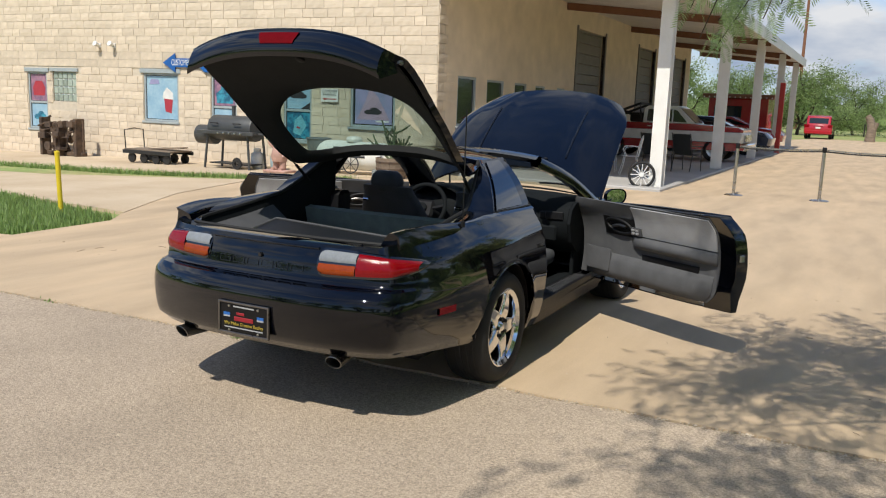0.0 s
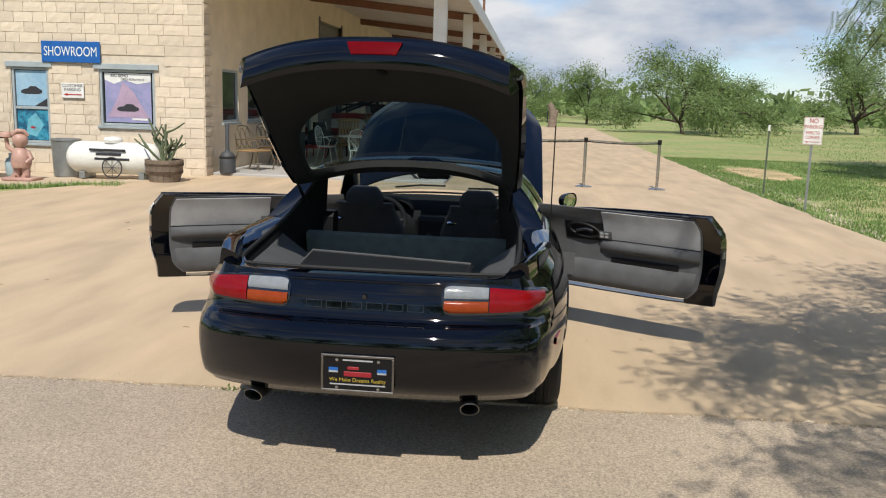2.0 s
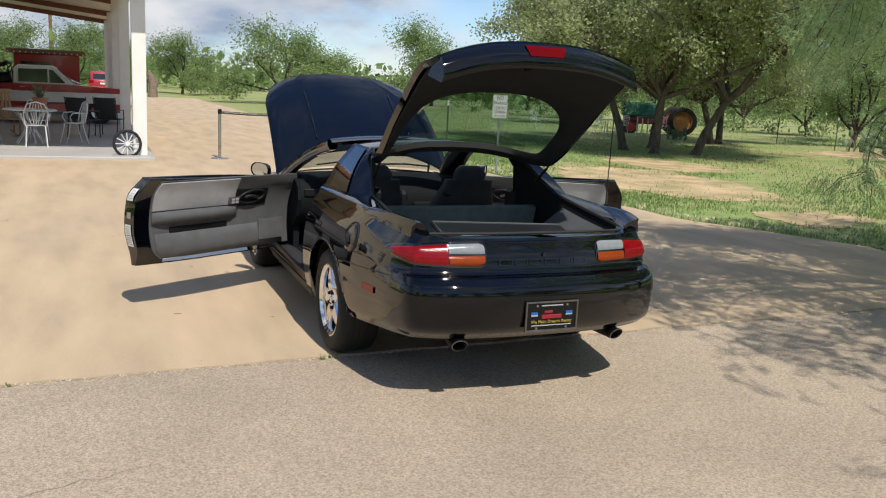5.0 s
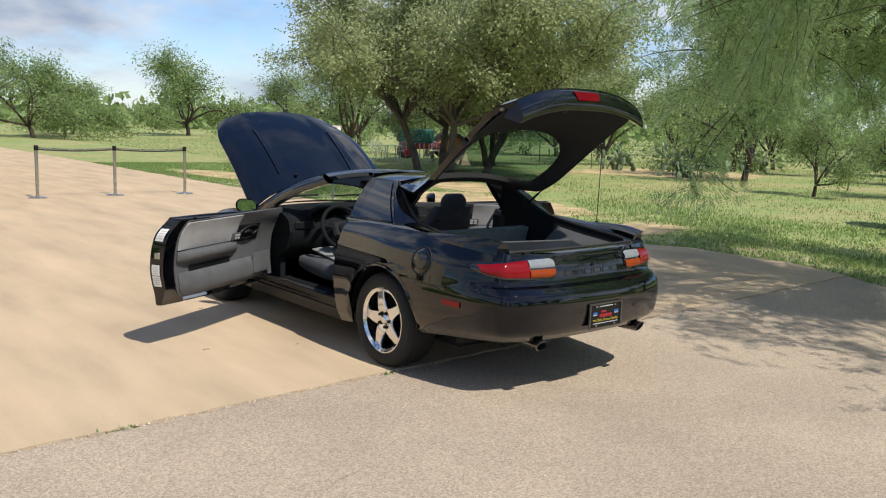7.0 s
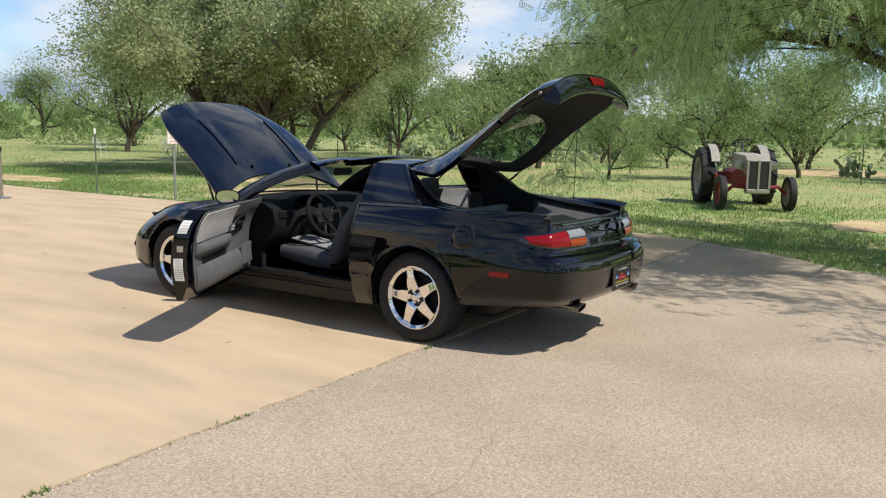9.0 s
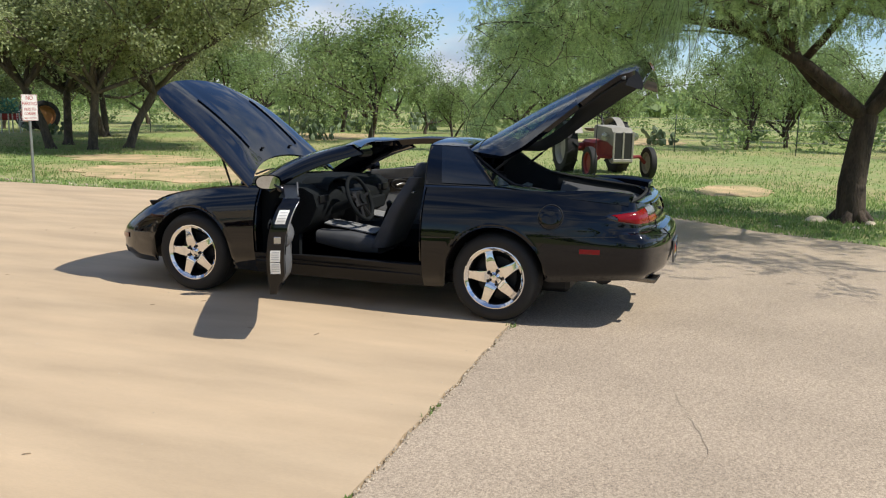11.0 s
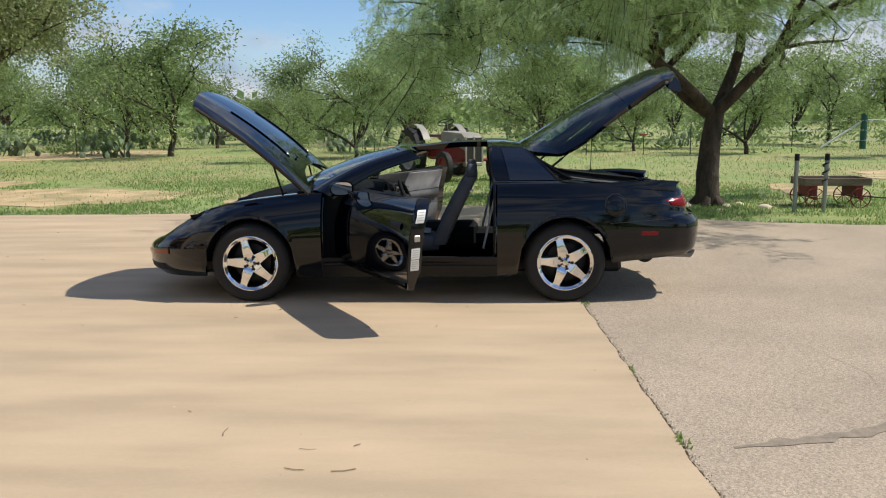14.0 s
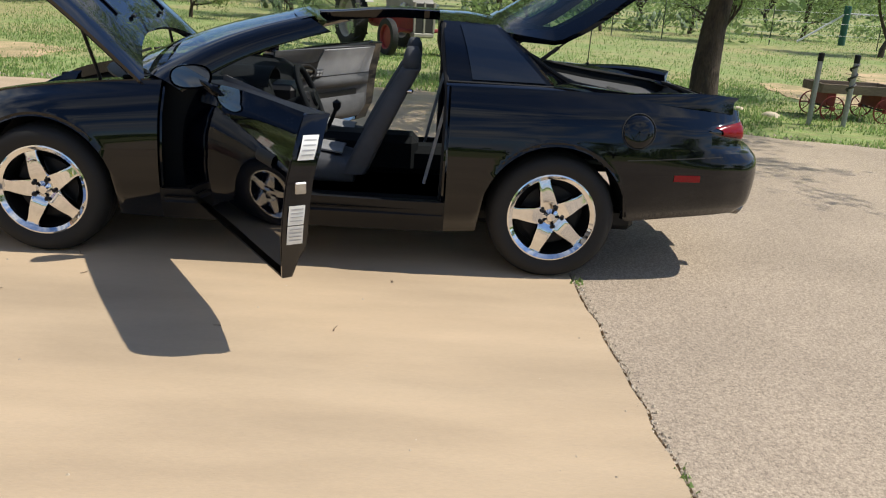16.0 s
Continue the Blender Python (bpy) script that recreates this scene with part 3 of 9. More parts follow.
def window_unit(name, x0, x1, z0, z1, glass, label, rails=(), side=False, sill=True, lintel=True):
    """A framed window set in the wall: frame, rails, pane, sill and lintel."""
    def bx(s, a0, a1, d0, d1, b0, b1):
        return s.box(a0, a1, WALL_Y + d0, WALL_Y + d1, b0, b1, 0.006) if not side else s.box(SIDE_X - d1, SIDE_X - d0, a0, a1, b0, b1, 0.006)
    w = thing(name, label, "window", kind="structure")
    f, t = Shape(), 0.055
    bx(f, x0 + 0.004, x0 + t, 0.012, 0.10, z0 + 0.004, z1 - 0.004)
    bx(f, x1 - t, x1 - 0.004, 0.012, 0.10, z0 + 0.004, z1 - 0.004)
    bx(f, x0 + t, x1 - t, 0.014, 0.10, z0 + 0.004, z0 + t)
    bx(f, x0 + t, x1 - t, 0.014, 0.10, z1 - t, z1 - 0.004)
    for r in rails:
        bx(f, x0 + t, x1 - t, 0.02, 0.10, r - 0.03, r + 0.03)
    part("window_frame", f, M_FRAME, w)
    edges = [z0 + t, *rails, z1 - t]
    for b0, b1 in zip(edges, edges[1:]):
        part("pane", bx(Shape(), x0 + t, x1 - t, 0.055, 0.065, b0, b1), glass, w)
    if sill:
        part("window_sill", bx(Shape(), x0 - 0.04, x1 + 0.04, -0.05, 0.01, z0 - 0.05, z0 + 0.002), M_FRAME, w)
    if lintel:
        part("lintel", bx(Shape(), x0 - 0.10, x1 + 0.10, -0.045, 0.01, z1 - 0.002, z1 + 0.11), M_FRAME, w)
    return w


for i, (x0, x1, z0, z1) in enumerate(FRONT):
    if i != 1:
        window_unit(f"window_{i + 1}", x0, x1, z0, z1, M_DARKGLASS, "blue-grey framed window in the stone wall with a poster", rails=[(z0 + z1) / 2 - 0.05] if i in (0, 3, 4) else ())
for i, (y0, y1, z0, z1) in enumerate(SIDE_WIN):
    window_unit(f"window_{i + 7}", y0, y1, z0, z1, M_DARKGLASS, "dark glazed opening in the stucco wall under the canopy", rails=[1.2] if i > 1 else (), side=True, sill=i < 2, lintel=False)
# glass block window
gb = thing("window_12", "small window of square glass blocks", "window", kind="structure")
x0, x1, z0, z1 = FRONT[1]
M_GLASSBLOCK = material("glass_block", (0.36, 0.42, 0.36), 0.15, scale=12, fine=60, amount=0.5, bump=0.004, bump_scale=30, vary=0.2)
gf = Shape().box(x0, x1, WALL_Y + 0.05, WALL_Y + 0.09, z0, z1)
part("mortar_grid", gf, M_WHITE, gb)
nx, nz = 5, 4
for i in range(nx):
    for k in range(nz):
        part("glass_block", Shape().box(x0 + (x1 - x0) * i / nx + 0.012, x0 + (x1 - x0) * (i + 1) / nx - 0.012, WALL_Y + 0.02, WALL_Y + 0.06,
             z0 + (z1 - z0) * k / nz + 0.012, z0 + (z1 - z0) * (k + 1) / nz - 0.012, 0.012), M_GLASSBLOCK, gb)
part("lintel", Shape().box(x0 - 0.1, x1 + 0.1, WALL_Y - 0.045, WALL_Y + 0.01, z1, z1 + 0.1, 0.006), M_FRAME, gb)
for i, (y0, y1, z0, z1) in enumerate(SIDE_GAR):
    d = thing(f"door_{i + 1}", "tall grey roller door in the stucco wall", "garage door", kind="structure")
    k = 0
    while z0 + k * 0.32 < z1 - 0.05:
        a, b = z0 + k * 0.32, min(z1, z0 + (k + 1) * 0.32 - 0.012)
        part("slat", Shape().box(SIDE_X - 0.16, SIDE_X - 0.12, y0, y1, a, b, 0.01), M_DOORGREY, d)
        k += 1
    jamb = Shape().box(SIDE_X - 0.10, SIDE_X + 0.04, y0 - 0.10, y0, z0, z1 + 0.1, 0.01).box(SIDE_X - 0.10, SIDE_X + 0.04, y1, y1 + 0.10, z0, z1 + 0.1, 0.01)
    part("jamb", jamb, M_DOORGREY, d)

# ---------------------------------------------------------------- canopy
canopy = thing("canopy", "long open canopy with white steel posts and oxide-red beams", "canopy", kind="structure")
POST_Y = [13.05, 20.1, 27.3, 34.4, 40.6]
CAN_X = -1.3


def canopy_z(x):
    return 4.72 + (4.22 - 4.72) * (x - SIDE_X) / (-0.95 - SIDE_X)


for y in POST_Y:
    s = Shape()
    top = canopy_z(CAN_X) - 0.12
    s.box(CAN_X - 0.13, CAN_X + 0.13, y - 0.15, y - 0.13, 0.02, top).box(CAN_X - 0.13, CAN_X + 0.13, y + 0.13, y + 0.15, 0.02, top)
    s.box(CAN_X - 0.012, CAN_X + 0.012, y - 0.13, y + 0.13, 0.02, top)
    p = part("post", s, M_WHITE, canopy)
    part("base_plate", Shape().box(CAN_X - 0.19, CAN_X + 0.19, y - 0.2, y + 0.2, 0.003, 0.02), M_STEEL, p)
for y in POST_Y:
    s = Shape()
    h = 0.20
    s.add([(SIDE_X + 0.003, y - 0.05, canopy_z(SIDE_X) - 0.09 - h), (-1.0, y - 0.05, canopy_z(-1.0) - 0.09 - h), (-1.0, y + 0.05, canopy_z(-1.0) - 0.09 - h),
           (SIDE_X + 0.003, y + 0.05, canopy_z(SIDE_X) - 0.09 - h), (SIDE_X + 0.003, y - 0.05, canopy_z(SIDE_X) - 0.085), (-1.0, y - 0.05, canopy_z(-1.0) - 0.085),
           (-1.0, y + 0.05, canopy_z(-1.0) - 0.085), (SIDE_X + 0.003, y + 0.05, canopy_z(SIDE_X) - 0.085)],
          [(0, 3, 2, 1), (4, 5, 6, 7), (0, 1, 5, 4), (1, 2, 6, 5), (2, 3, 7, 6), (3, 0, 4, 7)])
    part("beam", s, M_ROOFBEAM, canopy)
rf = Shape()
rf.add([(SIDE_X + 0.003, 11.7, canopy_z(SIDE_X) - 0.08), (-0.95, 11.7, canopy_z(-0.95) - 0.08), (-0.95, 41.2, canopy_z(-0.95) - 0.08), (SIDE_X + 0.003, 41.2, canopy_z(SIDE_X) - 0.08),
        (SIDE_X + 0.003, 11.7, canopy_z(SIDE_X)), (-0.95, 11.7, canopy_z(-0.95)), (-0.95, 41.2, canopy_z(-0.95)), (SIDE_X + 0.003, 41.2, canopy_z(SIDE_X))],
       [(0, 3, 2, 1), (4, 5, 6, 7), (0, 1, 5, 4), (1, 2, 6, 5), (2, 3, 7, 6), (3, 0, 4, 7)])
part("roof_deck", rf, M_SOFFIT, canopy)
fs = Shape().box(-0.945, -0.91, 11.65, 41.25, 3.98, 4.34, 0.006)
part("fascia", fs, M_WHITE, canopy)
part("fascia", Shape().box(SIDE_X + 0.003, -0.945, 11.66, 11.69, 4.1, 4.42, 0.004), M_ROOFBEAM, canopy, "oxide-red end fascia")
tagged(part("patio_slab", Shape().box(SIDE_X + 0.005, -1.05, 12.35, 41.0, -0.05, 0.06, 0.015), M_SLAB), "smooth grey concrete slab under the canopy", "floor", kind="structure")

# ---------------------------------------------------------------- black sports coupe, open all round
car = thing("sports_car", "black two-door hatchback sports car with hood, doors and hatch open", "car")
WHEELBASE, WHEEL_R, HUB_X = 2.568, 0.325, 0.86

# outline of half the body at its widest (x, y) with an upright profile of (height, inset) pairs
SKIN = [
    ((0.00, -1.185), [(.365, .07), (.41, .02), (.50, .003), (.592, 0), (.650, .012), (.688, .050), (.703, .100), (.80, .122), (.885, .155)]),
    ((0.42, -1.165), [(.365, .07), (.41, .02), (.50, .003), (.592, 0), (.650, .012), (.688, .050), (.703, .100), (.80, .122), (.885, .155)]),
    ((0.715, -1.075), [(.365, .07), (.41, .02), (.50, .003), (.592, 0), (.650, .012), (.688, .046), (.703, .086), (.80, .105), (.890, .145)]),
    ((0.802, -0.935), [(.360, .06), (.41, .02), (.50, .003), (.585, 0), (.648, .008), (.688, .030), (.703, .050), (.80, .065), (.905, .110)]),
    ((0.852, -0.700), [(.345, .05), (.40, .02), (.50, .003), (.580, 0), (.630, .003), (.688, .012), (.730, .018), (.82, .040), (.945, .105)]),
    ((0.903, -0.400), [(.320, .05), (.38, .02), (.48, .004), (.57, 0), (.635, .003), (.690, .008), (.750, .018), (.85, .045), (.960, .110)]),
    ((0.932, 0.000), [(.280, .05), (.36, .02), (.46, .004), (.56, 0), (.630, .002), (.690, .008), (.760, .020), (.86, .052), (.962, .118)]),
    ((0.928, 0.550), [(.215, .07), (.30, .03), (.42, .008), (.54, 0), (.620, .003), (.690, .010), (.770, .026), (.87, .062), (.955, .115)]),
    ((0.915, 1.300), [(.205, .07), (.30, .03), (.42, .008), (.54, 0), (.620, .003), (.690, .010), (.765, .026), (.86, .060), (.940, .110)]),
    ((0.908, 1.980), [(.205, .07), (.29, .03), (.41, .008), (.52, 0), (.600, .003), (.670, .010), (.740, .028), (.82, .066), (.895, .120)]),
    ((0.925, 2.568), [(.235, .05), (.30, .02), (.41, .005), (.51, 0), (.580, .005), (.650, .018), (.715, .045), (.78, .090), (.830, .150)]),
    ((0.900, 2.950), [(.215, .05), (.27, .015), (.37, 0), (.46, 0), (.530, .008), (.590, .025), (.650, .060), (.71, .115), (.755, .185)]),
    ((0.805, 3.245), [(.205, .06), (.26, .015), (.35, 0), (.44, 0), (.495, .012), (.540, .036), (.585, .075), (.63, .130), (.662, .200)]),
    ((0.625, 3.455), [(.200, .07), (.25, .015), (.34, 0), (.41, 0), (.450, .014), (.482, .040), (.512, .080), (.545, .140), (.572, .215)]),
    ((0.330, 3.600), [(.200, .07), (.25, .015), (.33, 0), (.39, 0), (.422, .014), (.446, .040), (.468, .080), (.490, .140), (.508, .210)]),
    ((0.000, 3.648), [(.200, .07), (.25, .015), (.33, 0), (.38, 0), (.410, .014), (.432, .040), (.452, .080), (.470, .140), (.485, .210)]),
]


def catmull(a, b, c, d, t):
    return 0.5 * (2 * b + (c - a) * t + (2 * a - 5 * b + 4 * c - d) * t * t + (3 * b - a - 3 * c + d) * t ** 3)


def skin_keys():
    """Dense stations along half the outline: place, outward normal and profile."""
    keys = [np.array([*p, *np.ravel(pr)]) for p, pr in SKIN]
    m0, m1 = keys[1].copy(), keys[-2].copy()
    m0[0] *= -1
    m1[0] *= -1
    ext = [m0, *keys, m1]
    out = []
    for i in range(1, len(ext) - 2):
        a, b, c, d = ext[i - 1:i + 3]
        n = max(2, int(np.hypot(*(c - b)[:2]) / 0.028))
        out += [catmull(a, b, c, d, k / n) for k in range(n)]
    out.append(keys[-1])
    res = []
    for i, s in enumerate(out):
        t = out[min(i + 1, len(out) - 1)][:2] - out[max(i - 1, 0)][:2]
        nrm = np.array([t[1], -t[0]]) / np.hypot(*t)
        if i == 0:
            nrm = np.array([0.0, -1.0])
        if i == len(out) - 1:
            nrm = np.array([0.0, 1.0])
        res.append((s[:2], nrm, s[2:].reshape(-1, 2)))
    return res


STATIONS = skin_keys()
FINE = 3


def skin_column(st, side=1, extra=0.0, arch=True):
    """The points of one station from sill to shoulder."""
    p, nrm, prof = st
    zs, ins = [], []
    for k in range(len(prof) - 1):
        for j in range(FINE):
            t = j / FINE
            zs.append(prof[k][0] + (prof[k + 1][0] - prof[k][0]) * t)
            a, b, c, d = (prof[max(0, min(len(prof) - 1, k + q))][1] for q in (-1, 0, 1, 2))
            ins.append(catmull(a, b, c, d, t))
    zs.append(prof[-1][0])
    ins.append(prof[-1][1])
    low = 0.0
    if arch and abs(p[0]) > 0.78:
        for wy, wr in ((0.0, 0.375), (WHEELBASE, 0.372)):
            dy = p[1] - wy
            if abs(dy) < wr:
                low = max(low, 0.325 + math.sqrt(wr * wr - dy * dy))
    col = []
    for z, i in zip(zs, ins):
        if z < low:
            z2 = low
            i = float(np.interp(low, zs, ins)) - 0.006 * (low - z < 0.05)
        else:
            z2 = z
        q = p - nrm * (i + extra)
        col.append((side * q[0], q[1], z2))
    return col


def skin_patch(keep_y, rows, side=1, extra=0.0, arch=True):
    """Part of the skin: stations whose y passes keep_y, rows of the column between two indices."""
    cols = [skin_column(s, side, extra, arch)[rows[0]:rows[1] + 1] for s in STATIONS if keep_y(s[0])]
    return Shape().grid(cols, flip=side > 0)


TOP = FINE * 8
ROW_CREASE = FINE * 5
DOOR_R, DOOR_F = 0.575, 1.965

body = part("underbody", Shape().box(-0.66, 0.66, -0.96, -0.42, 0.40, 0.48, 0.03).box(-0.62, 0.62, -0.5, 3.3, 0.20, 0.33, 0.03)
            .box(-0.80, 0.80, 0.42, 2.10, 0.20, 0.31, 0.02).box(-0.55, 0.55, 2.9, 3.3, 0.22, 0.38, 0.05), M_TRIM, car, "dark underbody pan")
for side in (1, -1):
    part("rear_quarter", skin_patch(lambda p: p[1] <= DOOR_R and p[1] > -0.80, (0, TOP), side), M_PAINT, car, smooth=50, weld=0.0004, thick=0.02)
    part("front_fender", skin_patch(lambda p: p[1] >= DOOR_F and p[1] < 3.02, (0, TOP), side), M_PAINT, car, smooth=50, weld=0.0004, thick=0.02)
    part("rocker_panel", skin_patch(lambda p: DOOR_R - 0.03 <= p[1] <= DOOR_F + 0.03, (0, FINE + 2), side), M_TRIM, car, "satin black sill panel", smooth=50, thick=0.02)
    # step plate of the door sill
    sill = Shape().box(side * 0.70, side * 0.895, DOOR_R - 0.02, DOOR_F, 0.305, 0.335, 0.01)
    sp = part("door_sill", sill, M_TRIM, car, "ribbed black sill plate")
    ribs = Shape()
    for k in range(9):
        ribs.box(side * (0.735 + k * 0.014), side * (0.741 + k * 0.014), 0.95, 1.72, 0.335, 0.339)
    part("sill_ribs", ribs, M_DARK_TRIM, sp)


def full_patch(keep, rows, extra=0.0):
    cols = [skin_column(s, -1, extra)[rows[0]:rows[1] + 1] for s in STATIONS if keep(s[0])]
    cols2 = [skin_column(s, 1, extra)[rows[0]:rows[1] + 1] for s in STATIONS if keep(s[0])]
    if STATIONS[0][0][1] < 0 and keep(STATIONS[0][0]):
        return Shape().grid(cols[::-1] + cols2[1:])
    return Shape().grid(cols + cols2[::-1][1:], flip=True)


rear_keep = lambda p: p[1] <= -0.79
rear_bumper = part("rear_bumper", full_patch(rear_keep, (0, ROW_CREASE)), M_PAINT, car, smooth=60, weld=0.0004, thick=0.02)
tail_panel = part("tail_panel", full_patch(rear_keep, (ROW_CREASE, TOP)), M_PAINT, car, smooth=60, weld=0.0004, thick=0.015)
front_bumper = part("front_bumper", full_patch(lambda p: p[1] >= 3.0, (0, TOP)), M_PAINT, car, smooth=60, weld=0.0004, thick=0.02)


def skin_point(x_or_y, row, side, by="x", extra=0.0, rear=True):
    """A place on the skin by its x (rear or front end) or by its y (sides)."""
    best = None
    for s in STATIONS:
        if by == "x" and (s[0][1] < 0) != rear:
            continue
        c = skin_column(s, side, extra)
        i = int(row)
        t = row - i
        q = Vector(c[i]).lerp(Vector(c[min(i + 1, len(c) - 1)]), t)
        d = abs(abs(q.x) - abs(x_or_y)) if by == "x" else abs(q.y - x_or_y)
        if by == "y" and abs(q.x) < 0.55:
            continue
        if best is None or d < best[0]:
            best = (d, q)
    return best[1]


def rear_surface(x, z, extra):
    """A place on the tail at a given x and height."""
    side = 1 if x >= 0 else -1
    cols = [skin_column(s, side, extra) for s in STATIONS if s[0][1] < -0.3]
    pts = []
    for c in cols:
        zs = [q[2] for q in c]
        k = max(0, min(len(c) - 2, int(np.searchsorted(zs, z)) - 1))
        t = (z - zs[k]) / max(1e-6, zs[k + 1] - zs[k])
        pts.append(Vector(c[k]).lerp(Vector(c[k + 1]), max(0, min(1, t))))
    for a, b in zip(pts, pts[1:]):
        if min(abs(a.x), abs(b.x)) <= abs(x) <= max(abs(a.x), abs(b.x)):
            t = (abs(x) - abs(a.x)) / max(1e-6, abs(b.x) - abs(a.x))
            return a.lerp(b, t)
    return pts[0] if abs(x) < 0.3 else pts[-1]


def tail_patch(outline, out, nx=14):
    """A lens lying on the tail: outline(t) gives x, z0, z1 for t from 0 to 1."""
    outer, inner = [], []
    for i in range(nx + 1):
        x, z0, z1 = outline(i / nx)
        col = []
        for k in range(7):
            z = z0 + (z1 - z0) * k / 6
            bulge = out * (0.35 + 0.65 * math.sin(math.pi * k / 6) ** 0.5)
            col.append(rear_surface(x, z, -bulge))
        inner.append([rear_surface(x, z0, 0.01), rear_surface(x, z1, 0.01)])
        outer.append([inner[-1][0], *col, inner[-1][1]])
    return Shape().grid(outer)


M_BRAKE = material("deep_red_lens", (0.13, 0.003, 0.006), 0.12, scale=30, fine=120, amount=0.3, bump=0.0002, bump_scale=160, spec=0.06)
for side in (-1, 1):
    def lamp(t, pad):
        """Lower and upper edge of the lamp: blunt round inner end, drawn-out outer end."""
        blunt = math.sqrt(max(0.0, 1 - (1 - min(1.0, t / 0.09)) ** 2))
        tail = math.sqrt(max(0.0, 1 - (max(0.0, t - 0.72) / 0.28) ** 2))
        k = (0.35 + 0.65 * blunt) * (0.06 + 0.94 * tail)
        return 0.800 - (0.064 - 0.014 * t * t - pad) * k, 0.803 + (0.068 - 0.030 * t * t - pad) * k

    def lens(t0, t1, z0, z1, pad=0.011):
        def edge(q):
            t = t0 + (t1 - t0) * q
            lo, hi = lamp(t, pad)
            return side * (0.335 + 0.465 * t), max(lo, z0), min(hi, z1)
        return edge

    tl = part("tail_lamp", tail_patch(lens(0.0, 1.0, 0.0, 2.0, 0.0), 0.006, 30), M_QUARTER_GLASS, car, "wraparound rear lamp in red, amber and clear", smooth=60)
    part("red_lens", tail_patch(lens(0.445, 0.968, 0.0, 2.0), 0.013, 22), M_RED, tl, smooth=60)
    part("reversing_lens", tail_patch(lens(0.025, 0.435, 0.806, 2.0), 0.013, 16), M_CLEAR, tl, smooth=60)
    part("amber_lens", tail_patch(lens(0.025, 0.435, 0.0, 0.799), 0.013, 16), M_AMBER, tl, smooth=60)
    # side marker on the quarter
    mk = Shape()
    rows = []
    for k in range(5):
        y = -0.745 + 0.14 * k / 4
        a, b = skin_point(y, 8.2, side, "y", -0.006), skin_point(y, 9.7, side, "y", -0.006)
        rows.append([skin_point(y, 8.2, side, "y", 0.004), a, b, skin_point(y, 9.7, side, "y", 0.004)])
    for r, y in zip(rows, [-0.745 + 0.14 * k / 4 for k in range(5)]):
        for k in range(4):
            r[k].y = y
            r[k].z = 0.545 if k < 2 else 0.578
    part("side_marker", mk.grid(rows), M_RED, car, "red side marker reflector", smooth=40)
    rows = []
    for k in range(9):
        x = 0.80 - 0.36 * k / 8
        rows.append([skin_point(x, r, side, "x", e, rear=False) for r, e in ((7.4, 0.004), (7.5, -0.008), (8.8, -0.008), (8.9, 0.004))])
    part("turn_signal", Shape().grid(rows), M_AMBER, front_bumper, "amber front turn signal", smooth=40)

M_BADGE = material("dark_chrome", (0.09, 0.09, 0.095), 0.3, 1.0, scale=10, fine=60, amount=0.3)
# badge band: raised dark bars in place of the maker's lettering
for k in range(6):
    x = -0.225 + k * 0.09
    s = Shape()
    for x0, x1, z0, z1 in ((x - 0.036, x + 0.036, 0.744, 0.7465), (x - 0.036, x + 0.036, 0.7735, 0.776), (x - 0.036, x - 0.033, 0.7465, 0.7735), (x + 0.033, x + 0.036, 0.7465, 0.7735)):
        a, b, c, d = rear_surface(x0, z0, -0.003), rear_surface(x1, z0, -0.003), rear_surface(x1, z1, -0.003), rear_surface(x0, z1, -0.003)
        a2, b2, c2, d2 = (rear_surface(q, w, 0.004) for q, w in ((x0, z0), (x1, z0), (x1, z1), (x0, z1)))
        s.add([a, b, c, d, a2, b2, c2, d2], [(0, 1, 2, 3), (0, 4, 5, 1), (1, 5, 6, 2), (2, 6, 7, 3), (3, 7, 4, 0)])
    part("badge_bar", s, M_BADGE, tail_panel, smooth=None)
part("lock_cylinder", Shape().lathe([(0.0, 0.012), (0.010, 0.012), (0.012, 0.0), (0.012, -0.01)], 14, Matrix.Translation(rear_surface(0.0, 0.80, 0.0)) @ pose(0, 0, 0, 90)), M_BADGE, tail_panel)

M_PLATEBLACK = material("plate_black", (0.006, 0.006, 0.007), 0.35, scale=20, fine=120, amount=0.3, spec=0.3)
# dealer plate in a chrome frame
plate = part("licence_plate", Shape().box(-0.150, 0.150, -1.196, -1.190, 0.418, 0.566, 0.003), M_PLATEBLACK, car, "black dealer plate with a red emblem in a chrome frame")
fr = Shape()
for x0, x1, z0, z1 in ((-0.158, 0.158, 0.410, 0.420), (-0.158, 0.158, 0.564, 0.574), (-0.158, -0.148, 0.420, 0.564), (0.148, 0.158, 0.420, 0.564)):
    fr.box(x0, x1, -1.203, -1.188, z0, z1, 0.002)
M_SOOTSTEEL = material("dull_sooty_steel", (0.26, 0.25, 0.24), 0.30, 1.0, scale=14, fine=90, amount=0.5, rough_vary=0.1)
part("plate_frame", fr, M_SOOTSTEEL, plate)
M_PLATERED = material("plate_red", (0.30, 0.012, 0.02), 0.5, scale=40, fine=200, amount=0.4)
M_PLATEYELLOW = material("plate_yellow", (0.40, 0.30, 0.04), 0.5, scale=40, fine=200, amount=0.3)
part("emblem", Shape().box(-0.060, 0.060, -1.199, -1.195, 0.478, 0.500, 0.003).box(-0.045, 0.005, -1.199, -1.195, 0.508, 0.522, 0.002), M_PLATERED, plate)
for x in (-0.125, 0.085):
    part("plate_flag", Shape().box(x, x + 0.04, -1.199, -1.195, 0.502, 0.516), M_SIGNBLUE, plate)
    part("plate_flag", Shape().box(x, x + 0.04, -1.199, -1.195, 0.494, 0.502), M_GREY_TRIM, plate)
